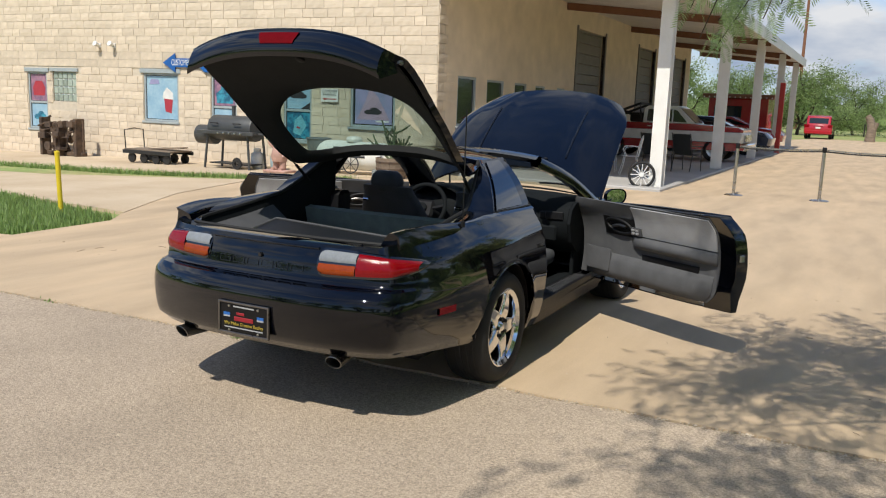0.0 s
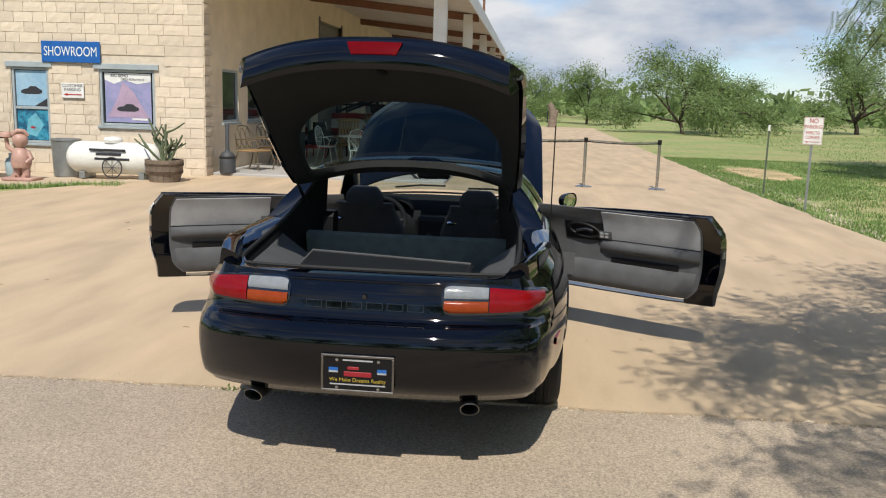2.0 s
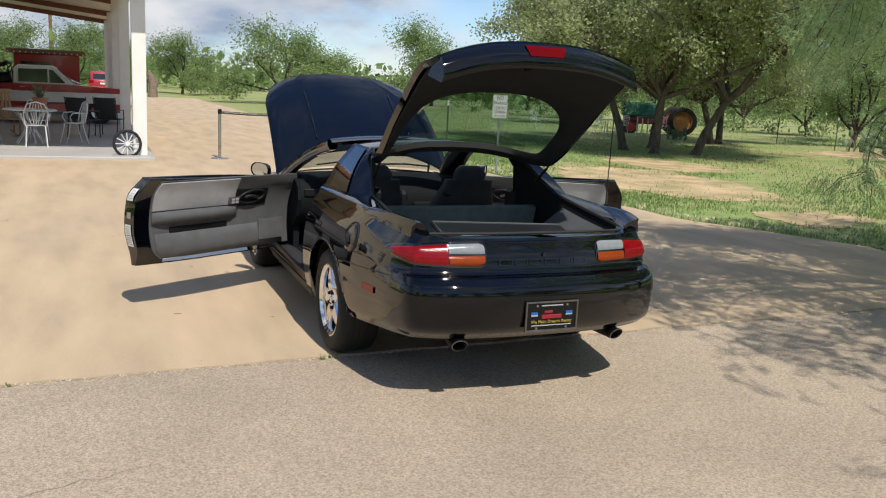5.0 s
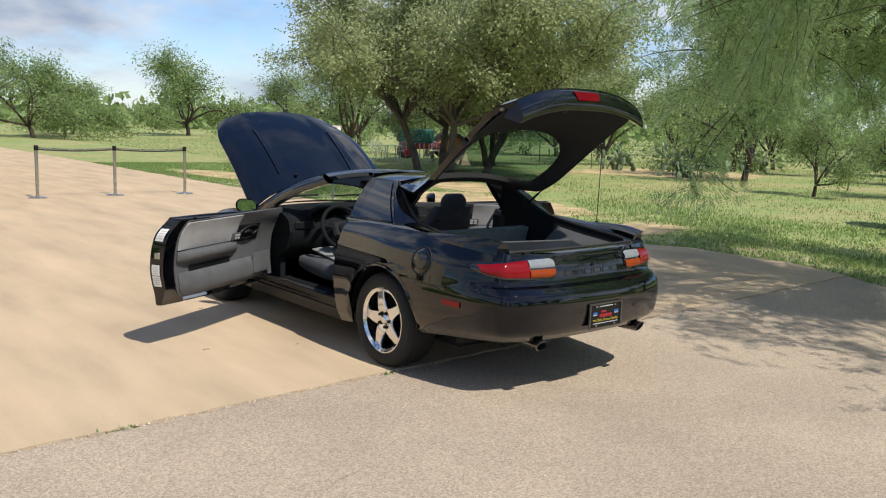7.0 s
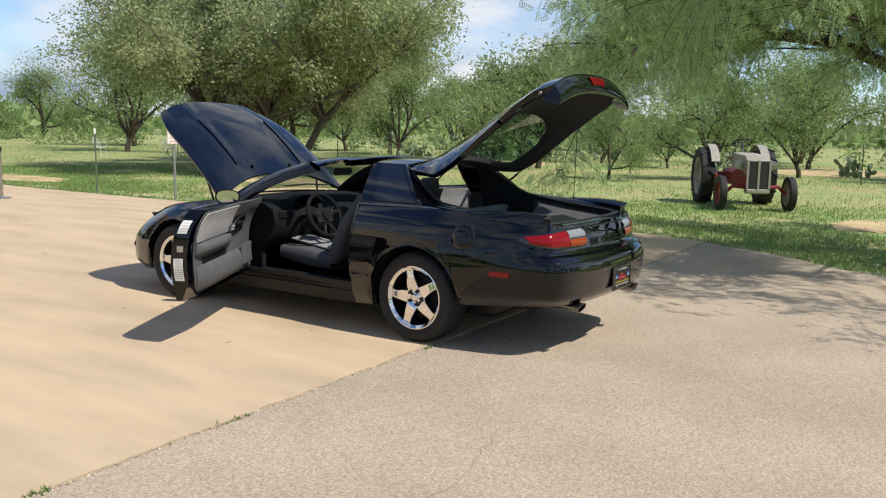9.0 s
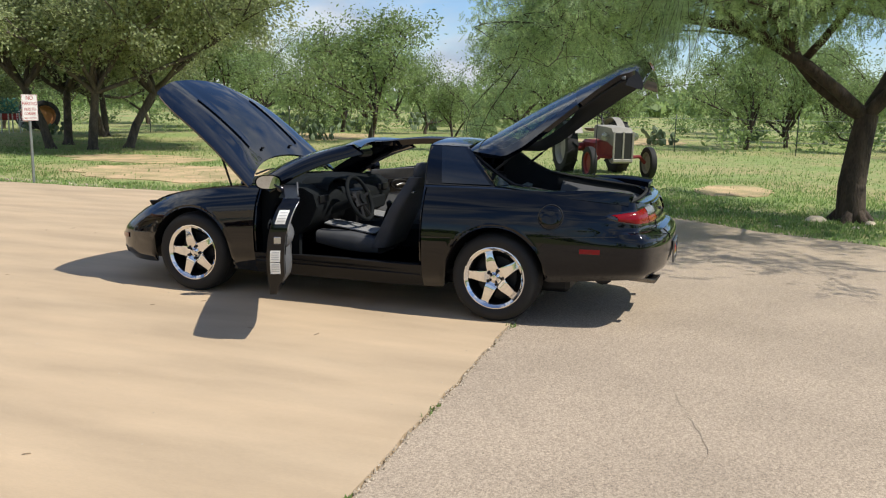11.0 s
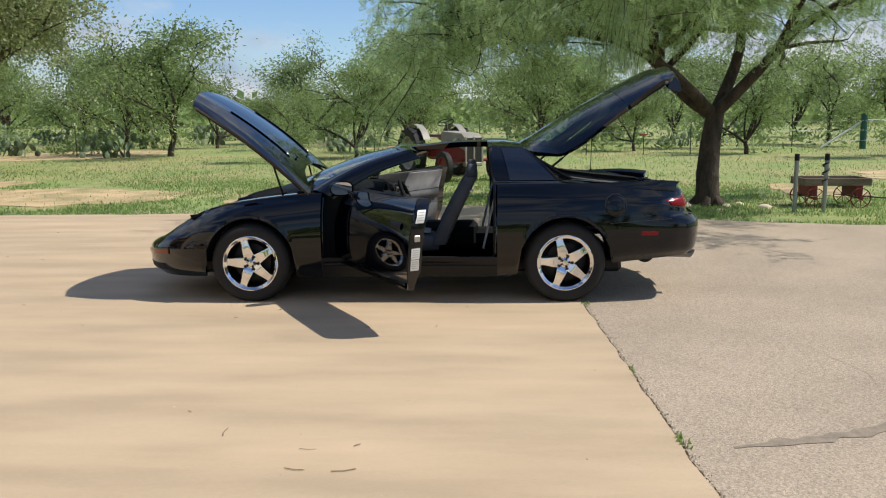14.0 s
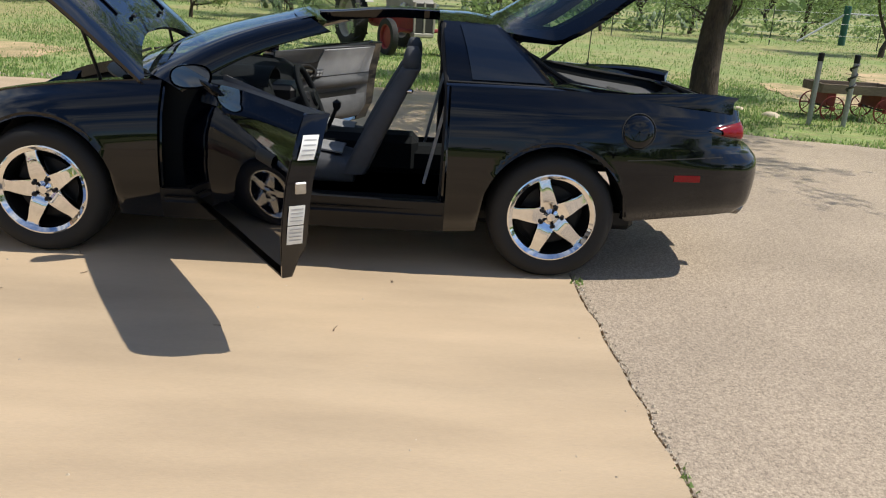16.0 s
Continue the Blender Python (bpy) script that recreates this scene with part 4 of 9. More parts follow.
letters("slogan", "We Make Dreams Reality", 0.0235, M_PLATEYELLOW, plate, pose(0, -1.197, 0.462, 90), 0.0012)
part("text_bar", Shape().box(-0.120, 0.120, -1.199, -1.195, 0.440, 0.445), M_GREY_TRIM, plate)
part("text_bar", Shape().box(-0.065, 0.065, -1.199, -1.195, 0.547, 0.553), M_GREY_TRIM, plate)
for x in (-0.09, 0.09):
    for z in (0.55, 0.428):
        part("plate_screw", Shape().lathe([(0, 0.006), (0.006, 0.005), (0.007, 0)], 10, pose(x, -1.196, z, 90)), M_STEEL, plate)

M_IRON_SOOT = material("black_soot", (0.008, 0.008, 0.008), 0.9, scale=20, fine=120, amount=0.4)
# exhaust tips
for x in (-0.47, 0.46):
    m = pose(x, -0.96, 0.335, 90, 0, math.copysign(7, x))
    s = Shape().lathe([(0.032, -0.30), (0.040, 0.02), (0.043, 0.155), (0.039, 0.158), (0.036, 0.13), (0.032, -0.25)], 22)
    s.v = [(a, b * 0.82, c + (0.45 * b if c > 0.1 else 0.0)) for a, b, c in s.v]
    tip = part("exhaust_tip", s.turned(m), M_SOOTSTEEL, car, "slant-cut chrome exhaust tip", smooth=40)
    s = Shape().lathe([(0.0385, 0.156), (0.0350, 0.13), (0.031, -0.2), (0.0, -0.2)], 18)
    s.v = [(a, b * 0.82, c + (0.45 * b if c > 0.1 else 0.0)) for a, b, c in s.v]
    part("soot_lining", s.turned(m), M_IRON_SOOT, tip)
part("muffler", Shape().tube([(-0.47, -0.72, 0.335), (0.46, -0.72, 0.335)], 0.08, 14), M_TRIM, car)

# quarter tops, spoiler stubs, hatch gutter
def gutter(y):
    """Inner edge of the hatch opening: x and z at a given y."""
    return curve_at([(-0.93, 0.60, 0.872), (-0.80, 0.655, 0.895), (-0.4, 0.665, 0.935), (-0.05, 0.655, 0.985), (0.12, 0.605, 1.085), (0.25, 0.565, 1.175), (0.34, 0.53, 1.235)], y)


def shoulder(y, side):
    best = min((s for s in STATIONS if s[0][0] > 0.5 and -1.0 < s[0][1] < 2.6), key=lambda s: abs(s[0][1] - y))
    c = skin_column(best, side)[-1]
    return Vector((c[0], y, c[2]))


for side in (-1, 1):
    rows = []
    for k in range(45):
        y = -0.80 + 1.375 * k / 44
        a, (gx, gz) = shoulder(y, side), gutter(min(y, -0.05))
        in_x = gx + (0.69 - gx) * smoothstep(-0.05, 0.06, y)
        b = Vector((side * in_x, y, gz + (0.975 - gz) * smoothstep(-0.1, 0.06, y)))
        rows.append([a.lerp(b, t) + Vector((0, 0, 0.014 * math.sin(math.pi * t) ** 0.7)) for t in (0, 0.12, 0.3, 0.6, 0.85, 1)])
    part("quarter_top", Shape().grid(rows), M_PAINT, car, smooth=50, thick=0.01)
    # rear corner of the deck
    rows = []
    for k in range(9):
        t = k / 8
        a = skin_point(0.845 - 0.33 * t, TOP, side, "x")
        gx, gz = 0.655 - 0.10 * t, 0.895 - 0.02 * t
        b = Vector((side * gx * (1 - 0.12 * t), -0.80 - 0.13 * t, gz))
        rows.append([a, a.lerp(b, 0.5) + Vector((0, 0, 0.006)), b])
    part("deck_corner", Shape().grid(rows), M_PAINT, car, smooth=50, thick=0.01)
    # raised end of the spoiler
    rows = []
    for k in range(15):
        t = k / 14
        y = -0.05 - 0.86 * t
        h = 0.062 * smoothstep(0.05, 0.95, t)
        x_out = 0.800 - 0.10 * t ** 3
        w = 0.055 + 0.05 * t
        z = 0.955 - 0.055 * t ** 2
        rows.append([(side * (x_out + 0.012), y, z - 0.02), (side * (x_out + 0.004), y, z + h * 0.6), (side * (x_out - 0.012), y - 0.03 * t, z + h), (side * (x_out - 0.03), y - 0.035 * t, z + h),
                     (side * (x_out - w * 0.7), y, z + h * 0.5), (side * (x_out - w), y, z - 0.02)])
    sp = Shape().grid(rows)
    sp.f.append(tuple(range(14 * 6, 15 * 6)))
    part("spoiler_end", sp, M_PAINT, car, smooth=55)
    # upright sail pillar standing on the quarter top, with its glass
    def pillar(t, u, out=0.0):
        """t from the rear edge to the front edge, u from the belt to the roof."""
        lo = Vector((side * (0.775 + 0.008 * t), 0.035 + 0.535 * t, 0.968))
        hi = Vector((side * (0.548 + 0.02 * t), 0.33 + 0.275 * t, 1.246 + 0.008 * t))
        w = math.sin(math.pi * u)
        return lo.lerp(hi, u) + Vector((side * (0.018 * w + out), 0, 0.010 * w + 0.6 * out))

    part("sail_pillar", Shape().grid([[pillar(k / 12, q / 10) for q in range(11)] for k in range(13)]), M_PAINT, car, smooth=50, thick=0.025)
    pane = [[pillar(a + (b - a) * k / 10, u, 0.006) for k in range(11)] for u, a, b in ((0.045 + 0.90 * q / 9, 0.05 + 0.05 * q / 9, 0.76 - 0.06 * q / 9) for q in range(10))]
    part("quarter_window", Shape().grid(pane), M_QUARTER_GLASS, car, "dark glossy rear quarter glass", smooth=50, thick=0.004, offset=0)
    part("belt_moulding", Shape().tube([Vector((side * 0.786, y, 0.972)) for y in np.linspace(0.04, 0.57, 8)], 0.006, 6), M_RUBBER, car)
    # rear edge of the pillar down to the gutter
    rows = []
    for k in range(11):
        a = pillar(0, k / 10)
        y = -0.05 + 0.39 * k / 10
        gx, gz = gutter(y)
        rows.append([a, a.lerp(Vector((side * (gx - 0.005), y - 0.01, gz - 0.015)), 0.5) + Vector((0, 0, -0.012)), Vector((side * (gx - 0.005), y - 0.01, gz - 0.015))])
    part("pillar_return", Shape().grid(rows), M_PAINT, car, smooth=50, thick=0.01)
    # weather strip round the opening
    part("hatch_seal", Shape().tube([(side * (gutter(y)[0] - 0.008), y, gutter(y)[1] + 0.004) for y in np.linspace(-0.9, 0.34, 16)], 0.011, 6), M_RUBBER, car)
    # door seal round the door opening
    edge = [(side * 0.80, DOOR_R - 0.005, 0.34), (side * 0.835, DOOR_R - 0.01, 0.60), (side * 0.80, DOOR_R - 0.01, 0.93), (side * 0.66, 0.595, 1.12), (side * 0.575, 0.60, 1.235)]
    part("door_seal", Shape().tube(edge, 0.016, 7), M_RUBBER, car)
    jm = Shape().grid([[(side * 0.895, DOOR_R - 0.005, 0.33), (side * 0.70, DOOR_R - 0.03, 0.33)], [(side * 0.925, DOOR_R - 0.005, 0.56), (side * 0.70, DOOR_R - 0.03, 0.56)],
                       [(side * 0.90, DOOR_R - 0.005, 0.77), (side * 0.70, DOOR_R - 0.03, 0.77)], [(side * 0.815, DOOR_R - 0.005, 0.95), (side * 0.66, DOOR_R - 0.03, 0.95)]])
    part("rear_door_jamb", jm, M_PAINT, car, smooth=40, thick=0.01)
    jf = Shape().grid([[(side * 0.885, DOOR_F + 0.005, 0.30), (side * 0.70, DOOR_F + 0.05, 0.30)], [(side * 0.905, DOOR_F + 0.005, 0.55), (side * 0.70, DOOR_F + 0.05, 0.55)],
                       [(side * 0.875, DOOR_F + 0.005, 0.74), (side * 0.70, DOOR_F + 0.05, 0.76)], [(side * 0.79, DOOR_F + 0.005, 0.89), (side * 0.70, DOOR_F + 0.05, 0.9)]])
    part("front_door_jamb", jf, M_PAINT, car, smooth=40, thick=0.01)

# sill of the hatch between the lamps and the load lip
rows = []
for k in range(21):
    x = -0.52 + 1.04 * k / 20
    a = rear_surface(x, 0.884, 0.0)
    rows.append([a, Vector((x, a.y + 0.05, 0.893)), Vector((x * 1.0, -0.935, 0.886)), Vector((x, -0.925, 0.86))])
part("load_lip", Shape().grid(rows), M_PAINT, car, smooth=50, thick=0.008)
part("hatch_seal", Shape().tube([(x, -0.93 + 0.04 * (abs(x) / 0.6) ** 3, 0.89) for x in np.linspace(-0.6, 0.6, 15)], 0.011, 6), M_RUBBER, car)

# roof hoop, T bar, windshield frame
def roof_band(y0, y1, x0, x1, z_mid, z_edge, n=18, dz=0.0):
    rows = []
    for k in range(n + 1):
        x = x0 + (x1 - x0) * k / n
        z = z_mid + (z_edge - z_mid) * (abs(x) / 0.56) ** 2.4
        rows.append([(x, y0, z + dz), (x, (y0 + y1) / 2, z + 0.004), (x, y1, z)])
    return Shape().grid(rows)


part("roof_hoop", roof_band(0.33, 0.62, -0.56, 0.56, 1.288, 1.248, dz=-0.012), M_PAINT, car, smooth=50, thick=0.045)
rows = [[(x, y, 1.290 - 0.045 * smoothstep(0.8, 1.35, y) - (0.012 if abs(x) > 0.07 else 0)) for x in (-0.10, -0.07, 0, 0.07, 0.10)] for y in np.linspace(0.6, 1.32, 10)]
part("t_bar", Shape().grid(rows), M_PAINT, car, smooth=50, thick=0.05)


def screen_point(u, v):
    """Windshield: u across from -1 to 1, v from the cowl up to the header."""
    bx, by, bz = 0.755 * u, 2.02 + 0.30 * (1 - abs(u) ** 2.2), 0.905 + 0.02 * (1 - u * u)
    tx, ty, tz = 0.555 * u, 1.285 + 0.09 * (1 - abs(u) ** 2.2), 1.225 + 0.028 * (1 - u * u)
    bow = 0.035 * math.sin(math.pi * v)
    return Vector((bx + (tx - bx) * v, by + (ty - by) * v + bow * 0.5, bz + (tz - bz) * v + bow))


part("windshield", Shape().grid([[screen_point(-0.97 + 1.94 * i / 20, 0.02 + 0.95 * k / 10) for i in range(21)] for k in range(11)]), M_GLASS, car, "clear curved windshield", smooth=60).visible_shadow = False
for side in (-1, 1):
    part("windshield_pillar", Shape().grid([[screen_point(side * u, k / 12) + Vector((0, -d, -d * 0.6)) for u, d in ((0.90, -0.006), (0.99, -0.012), (1.06, 0.01), (1.075, 0.06), (1.06, 0.10), (0.97, 0.105), (0.90, 0.05), (0.90, -0.006))] for k in range(13)]), M_PAINT, car, smooth=45)
part("windshield_header", Shape().grid([[screen_point(-1.02 + 2.04 * i / 20, 0.94) + Vector((0, 0, 0.006)), screen_point(-1.02 + 2.04 * i / 20, 1.0) + Vector((0, -0.02, 0.012)), screen_point(-1.02 + 2.04 * i / 20, 1.0) + Vector((0, -0.085, -0.012)),
     screen_point(-1.02 + 2.04 * i / 20, 1.0) + Vector((0, -0.06, -0.04)), screen_point(-1.02 + 2.04 * i / 20, 0.94) + Vector((0, -0.02, -0.03))] for i in range(21)]), M_PAINT, car, smooth=45)
for u in (-0.55, 0.25):
    a, b = screen_point(u, 0.015) + Vector((0, 0.02, 0.02)), screen_point(u + 0.55, 0.06) + Vector((0, 0.012, 0.016))
    part("wiper", Shape().tube([a, a.lerp(b, 0.5) + Vector((0, 0, 0.012)), b], 0.008, 6), M_TRIM, car)
cowl = [[screen_point(-1 + 2 * i / 20, 0.0) + Vector((0, d, -0.01 - 0.15 * d)) for d in (0.0, 0.06, 0.14)] for i in range(21)]
part("cowl_panel", Shape().grid(cowl), M_TRIM, car, smooth=50, thick=0.01)
part("rear_view_mirror", Shape().box(-0.12, 0.12, 1.40, 1.44, 1.10, 1.165, 0.02), M_TRIM, car)

# panel between the nose and the radiator
hp_rows = []
for s_ in [q for q in STATIONS if q[0][1] >= 2.98]:
    c = Vector(skin_column(s_, 1)[-1])
    t = c.x / 0.72
    hp_rows.append([c, c.lerp(Vector((min(c.x, 0.62), 3.02 - 0.02 * t, 0.560 + 0.10 * t * t)), 0.5) + Vector((0, 0, 0.006)), Vector((min(c.x, 0.62), 3.00 - 0.02 * t, 0.560 + 0.10 * t * t))])
hp_left = [[Vector((-p.x, p.y, p.z)) for p in r] for r in hp_rows]
part("header_panel", Shape().grid(hp_rows + hp_left[::-1][1:]), M_PAINT, car, smooth=60, thick=0.008)

# hood, raised on its rear hinges
HOOD_TILT = radians(44.5)
HOOD_Y, HOOD_Z = 2.08, 0.905


def hood_point(u, w, lift=0.0):
    """u from the cowl (0) to the nose (1), w across; the shape when shut, turned up about the hinge."""
    rear = 0.27 * (1 - abs(w) ** 2.3) - 0.04
    half = 0.80 - 0.045 * u - 0.12 * max(0, u - 0.72) ** 1.6 / 0.13
    length = 1.19 + 0.13 * (1 - abs(w) ** 2.4)
    y = rear + (length - rear) * u
    z = 0.030 - 0.03 * u - 0.135 * u ** 2.6 - 0.018 * w * w - 0.028 * abs(w) ** 9 + lift
    z += 0.007 * smoothstep(0.30, 0.16, abs(abs(w) - 0.56) * 2) * smoothstep(0.05, 0.3, u) * (1 - 0.3 * u)
    c, s = math.cos(HOOD_TILT), math.sin(HOOD_TILT)
    return Vector((half * w, HOOD_Y + y * c - z * s, HOOD_Z + y * s + z * c))


hood = part("hood", Shape().grid([[hood_point(i / 30, -1 + 2 * k / 36) for k in range(37)] for i in range(31)], flip=True), M_PAINT, car, "raised glossy black hood with two creases", smooth=60, thick=0.018)
part("hood_liner", Shape().grid([[hood_point(0.05 + 0.9 * i / 12, (-1 + 2 * k / 16) * 0.93, -0.045) for k in range(17)] for i in range(13)]), M_HOOD_UNDER, hood, "matt black hood liner", smooth=50, thick=0.012)
for side in (-1, 1):
    part("hood_crease", Shape().tube([hood_point(u, side * (0.50 + 0.04 * u), 0.006) for u in np.linspace(0.16, 0.72, 12)], 0.0065, 6), M_PAINT, hood, smooth=60)
    part("hood_strut", Shape().tube([(side * 0.66, 2.32, 0.84), hood_point(0.30, side * 0.90, -0.05)], 0.009, 7), M_TRIM, car)
    part("hood_hinge", Shape().box(side * 0.66, side * 0.70, 2.06, 2.20, 0.82, 0.90, 0.01), M_TRIM, car)
    nz = hood_point(0.1, side * 0.3, 0.012)
    part("washer_nozzle", Shape().box(nz.x - 0.015, nz.x + 0.015, nz.y - 0.012, nz.y + 0.012, nz.z - 0.008, nz.z + 0.008, 0.004), M_TRIM, hood)

# engine bay
bay = part("engine_bay", Shape().grid([[(x, y, z) for x, z in ((-0.72, 0.80 - 0.10 * (y - 2.2)), (-0.64, 0.60), (-0.60, 0.36), (0.60, 0.36), (0.64, 0.60), (0.72, 0.80 - 0.10 * (y - 2.2)))] for y in np.linspace(2.15, 3.1, 8)]), M_TRIM, car, "black engine bay", smooth=30, thick=0.01)
part("firewall", Shape().box(-0.72, 0.72, 2.10, 2.15, 0.36, 0.86, 0.02), M_TRIM, bay)
part("engine", Shape().box(-0.28, 0.28, 2.3, 2.85, 0.45, 0.68, 0.05).box(-0.20, 0.20, 2.3, 2.7, 0.68, 0.74, 0.03), M_DARK_TRIM, bay, "dark engine with cover")
part("air_box", Shape().box(-0.30, 0.30, 2.96, 3.12, 0.40, 0.53, 0.03), M_TRIM, bay)
part("battery", Shape().box(0.38, 0.60, 2.65, 2.9, 0.45, 0.64, 0.015), M_DARK_TRIM, bay)
part("coolant_tank", Shape().box(-0.60, -0.40, 2.3, 2.5, 0.5, 0.72, 0.03), M_CLEAR, bay)
part("radiator_cover", Shape().box(-0.55, 0.55, 2.86, 3.02, 0.53, 0.56, 0.01), M_TRIM, bay)
for side in (-1, 1):
    rows = []
    for y in np.linspace(2.0, 3.1, 16):
        best = min((s for s in STATIONS if s[0][0] > 0.5 and s[0][1] > 1.8), key=lambda s: abs(s[0][1] - y))
        c = Vector(skin_column(best, side)[-1])
        rows.append([c, Vector((side * 0.70, c.y, c.z + 0.005)), Vector((side * 0.69, c.y, c.z - 0.06))])
    part("fender_top", Shape().grid(rows), M_PAINT, car, smooth=40, thick=0.008)

# hatch, raised
HATCH_A = np.array([0.345, 1.262])
HATCH_B = np.array([-0.885, 1.94])
hd = (HATCH_B - HATCH_A) / np.hypot(*(HATCH_B - HATCH_A))
hn = np.array([hd[1], -hd[0]])
HATCH_L = float(np.hypot(*(HATCH_B - HATCH_A)))


def hatch_point(u, w, lift=0.0):
    """u from the roof hinge (0) to the tail (1), w across from -1 to 1."""
    drop = curve_at([(0, 0.05), (0.08, 0.13), (0.18, 0.225), (0.3, 0.225), (0.5, 0.175), (0.75, 0.115), (1.0, 0.085)], u)[0]
    half = curve_at([(0, 0.55), (0.2, 0.645), (0.5, 0.66), (0.85, 0.655), (0.95, 0.64), (1.0, 0.60)], u)[0]
    along = u * HATCH_L - 0.06 * abs(w) ** 2.5 * smoothstep(0.7, 1, u)
    up = -drop * abs(w) ** 2.6 + 0.025 * math.sin(math.pi * min(1, u)) * (1 - abs(w) ** 2) - 0.03 * smoothstep(0.9, 1.0, u) + lift
    p = HATCH_A + hd * along + hn * up
    return Vector((half * w, p[0], p[1]))


def hatch_strip(u0, u1, w0, w1, nu=10, nw=10, lift=0.0):
    return Shape().grid([[hatch_point(u0 + (u1 - u0) * i / nu, w0 + (w1 - w0) * k / nw, lift) for k in range(nw + 1)] for i in range(nu + 1)])


hatch = part("hatch", hatch_strip(0.64, 1.0, -1, 1, 12, 32), M_PAINT, car, "raised rear hatch in black paint", smooth=60, thick=0.035)
part("hatch_side_rail", hatch_strip(0.05, 0.64, -1, -0.90, 20, 3), M_PAINT, hatch, smooth=60, thick=0.035)
part("hatch_side_rail", hatch_strip(0.05, 0.64, 0.90, 1, 20, 3), M_PAINT, hatch, smooth=60, thick=0.035)
part("hatch_header", hatch_strip(0.0, 0.05, -1, 1, 3, 32), M_PAINT, hatch, smooth=60, thick=0.035)
hg = part("hatch_glass", hatch_strip(0.05, 0.64, -0.90, 0.90, 16, 28, -0.006), M_TINT, hatch, "green-tinted hatch glass", smooth=60)
hg.visible_shadow = False
M_HATCHTRIM = material("hatch_trim_grey", (0.026, 0.027, 0.028), 0.85, spec=0.2, scale=8, fine=200, amount=0.4, bump=0.001)


def hatch_trim():
    """Inner trim: a sheet lofted from the rim of a rounded window out to the edge of the hatch."""
    rows = []
    for k in range(72):
        a = 2 * math.pi * k / 72
        c, d = math.cos(a), math.sin(a)
        iu = 0.32 + 0.245 * math.copysign(abs(d) ** 0.55, d)
        iw = 0.84 * math.copysign(abs(c) ** 0.5, c) * (1 - 0.10 * d)
        ou, ow = (0.03 if d < 0 else 0.975) if abs(d) > 0.62 else iu + (0.5 - iu) * 0.1, 0.95 * max(-1, min(1, c * 1.6))
        if abs(d) <= 0.62:
            ou = 0.335 + (0.62 * (d / 0.62) if d > 0 else 0.30 * (d / 0.62))
            ou = max(0.03, min(0.975, ou))
        row = []
        for q in range(11):
            t = q / 10
            u, w = iu + (ou - iu) * t, iw + (ow - iw) * t
            bulge = 0.035 * smoothstep(0.58, 0.72, u) * (1 - smoothstep(0.90, 1.0, u)) * (1 - abs(w) ** 4)
            row.append(hatch_point(u, max(-0.95, min(0.95, w)), -0.045 - bulge + (0.03 if q == 0 else 0)))
        rows.append(row)
    return Shape().grid(rows + rows[:1])


part("hatch_trim", hatch_trim(), M_HATCHTRIM, hatch, "dark grey inner hatch trim with window opening", smooth=60, thick=0.012)
rows = []
for i in range(9):
    w = -0.155 + 0.31 * i / 8
    rows.append([hatch_point(1.000, w * 1.3, -0.030), hatch_point(1.011, w * 1.3, -0.034), hatch_point(1.013, w * 1.2, -0.064), hatch_point(1.010, w * 1.06, -0.094), hatch_point(0.995, w * 1.03, -0.100)])
part("brake_lamp", Shape().grid(rows), M_BRAKE, hatch, "red centre brake lamp", smooth=50)
rows = [[hatch_point(0.98, w, 0), hatch_point(0.996, w, -0.004), hatch_point(1.006, w, -0.026), hatch_point(1.009, w, -0.075), hatch_point(1.002, w, -0.125), hatch_point(0.985, w, -0.150), hatch_point(0.92, w, -0.085)] for w in np.linspace(-0.97, 0.97, 25)]
edge = Shape().grid(rows)
edge.f += [tuple(range(len(rows[0])))[::-1], tuple(range(len(rows[0]) * 24, len(rows[0]) * 25))]
part("hatch_tail_edge", edge, M_PAINT, hatch, smooth=50)
part("hatch_latch", Shape().lathe([(0.0, 0.02), (0.022, 0.018), (0.026, 0.0)], 14, Matrix.Translation(hatch_point(0.86, 0, -0.085)) @ pose(0, 0, 0, 150)), M_TRIM, hatch)
for side in (-1, 1):
    p0, p1 = Vector((side * 0.585, 0.13, 1.05)), hatch_point(0.27, side * 0.93, -0.05)
    part("gas_strut", Shape().tube([p0, p0.lerp(p1, 0.55)], 0.010, 8).tube([p0.lerp(p1, 0.5), p1], 0.005, 8), M_TRIM, car)
    e = hatch_point(0.93, side * 0.97, -0.035)
    part("hatch_bumper_stop", Shape().box(e.x - 0.018, e.x + 0.018, e.y - 0.015, e.y + 0.015, e.z - 0.012, e.z + 0.012, 0.006), M_SOOTSTEEL, hatch)

# antenna on the right quarter
part("antenna", Shape().tube([(0.80, -0.42, 0.955), (0.802, -0.43, 1.55)], 0.0035, 6).tube([(0.80, -0.42, 0.945), (0.80, -0.42, 0.975)], 0.012, 10), M_TRIM, car)
# fuel door on the left quarter
def side_surface(y, z, side, extra):
    """A place on the flank at a given y and height."""
    near = sorted((q for q in STATIONS if q[0][0] > 0.5 and -1.0 < q[0][1] < 3.2), key=lambda q: abs(q[0][1] - y))[:2]
    d0, d1 = (abs(q[0][1] - y) for q in near)
    xs = []
    for q in near:
        c = skin_column(q, side, extra, False)
        xs.append(float(np.interp(z, [p[2] for p in c], [p[0] for p in c])))
    return Vector((xs[0] + (xs[1] - xs[0]) * d0 / max(1e-6, d0 + d1), y, z))


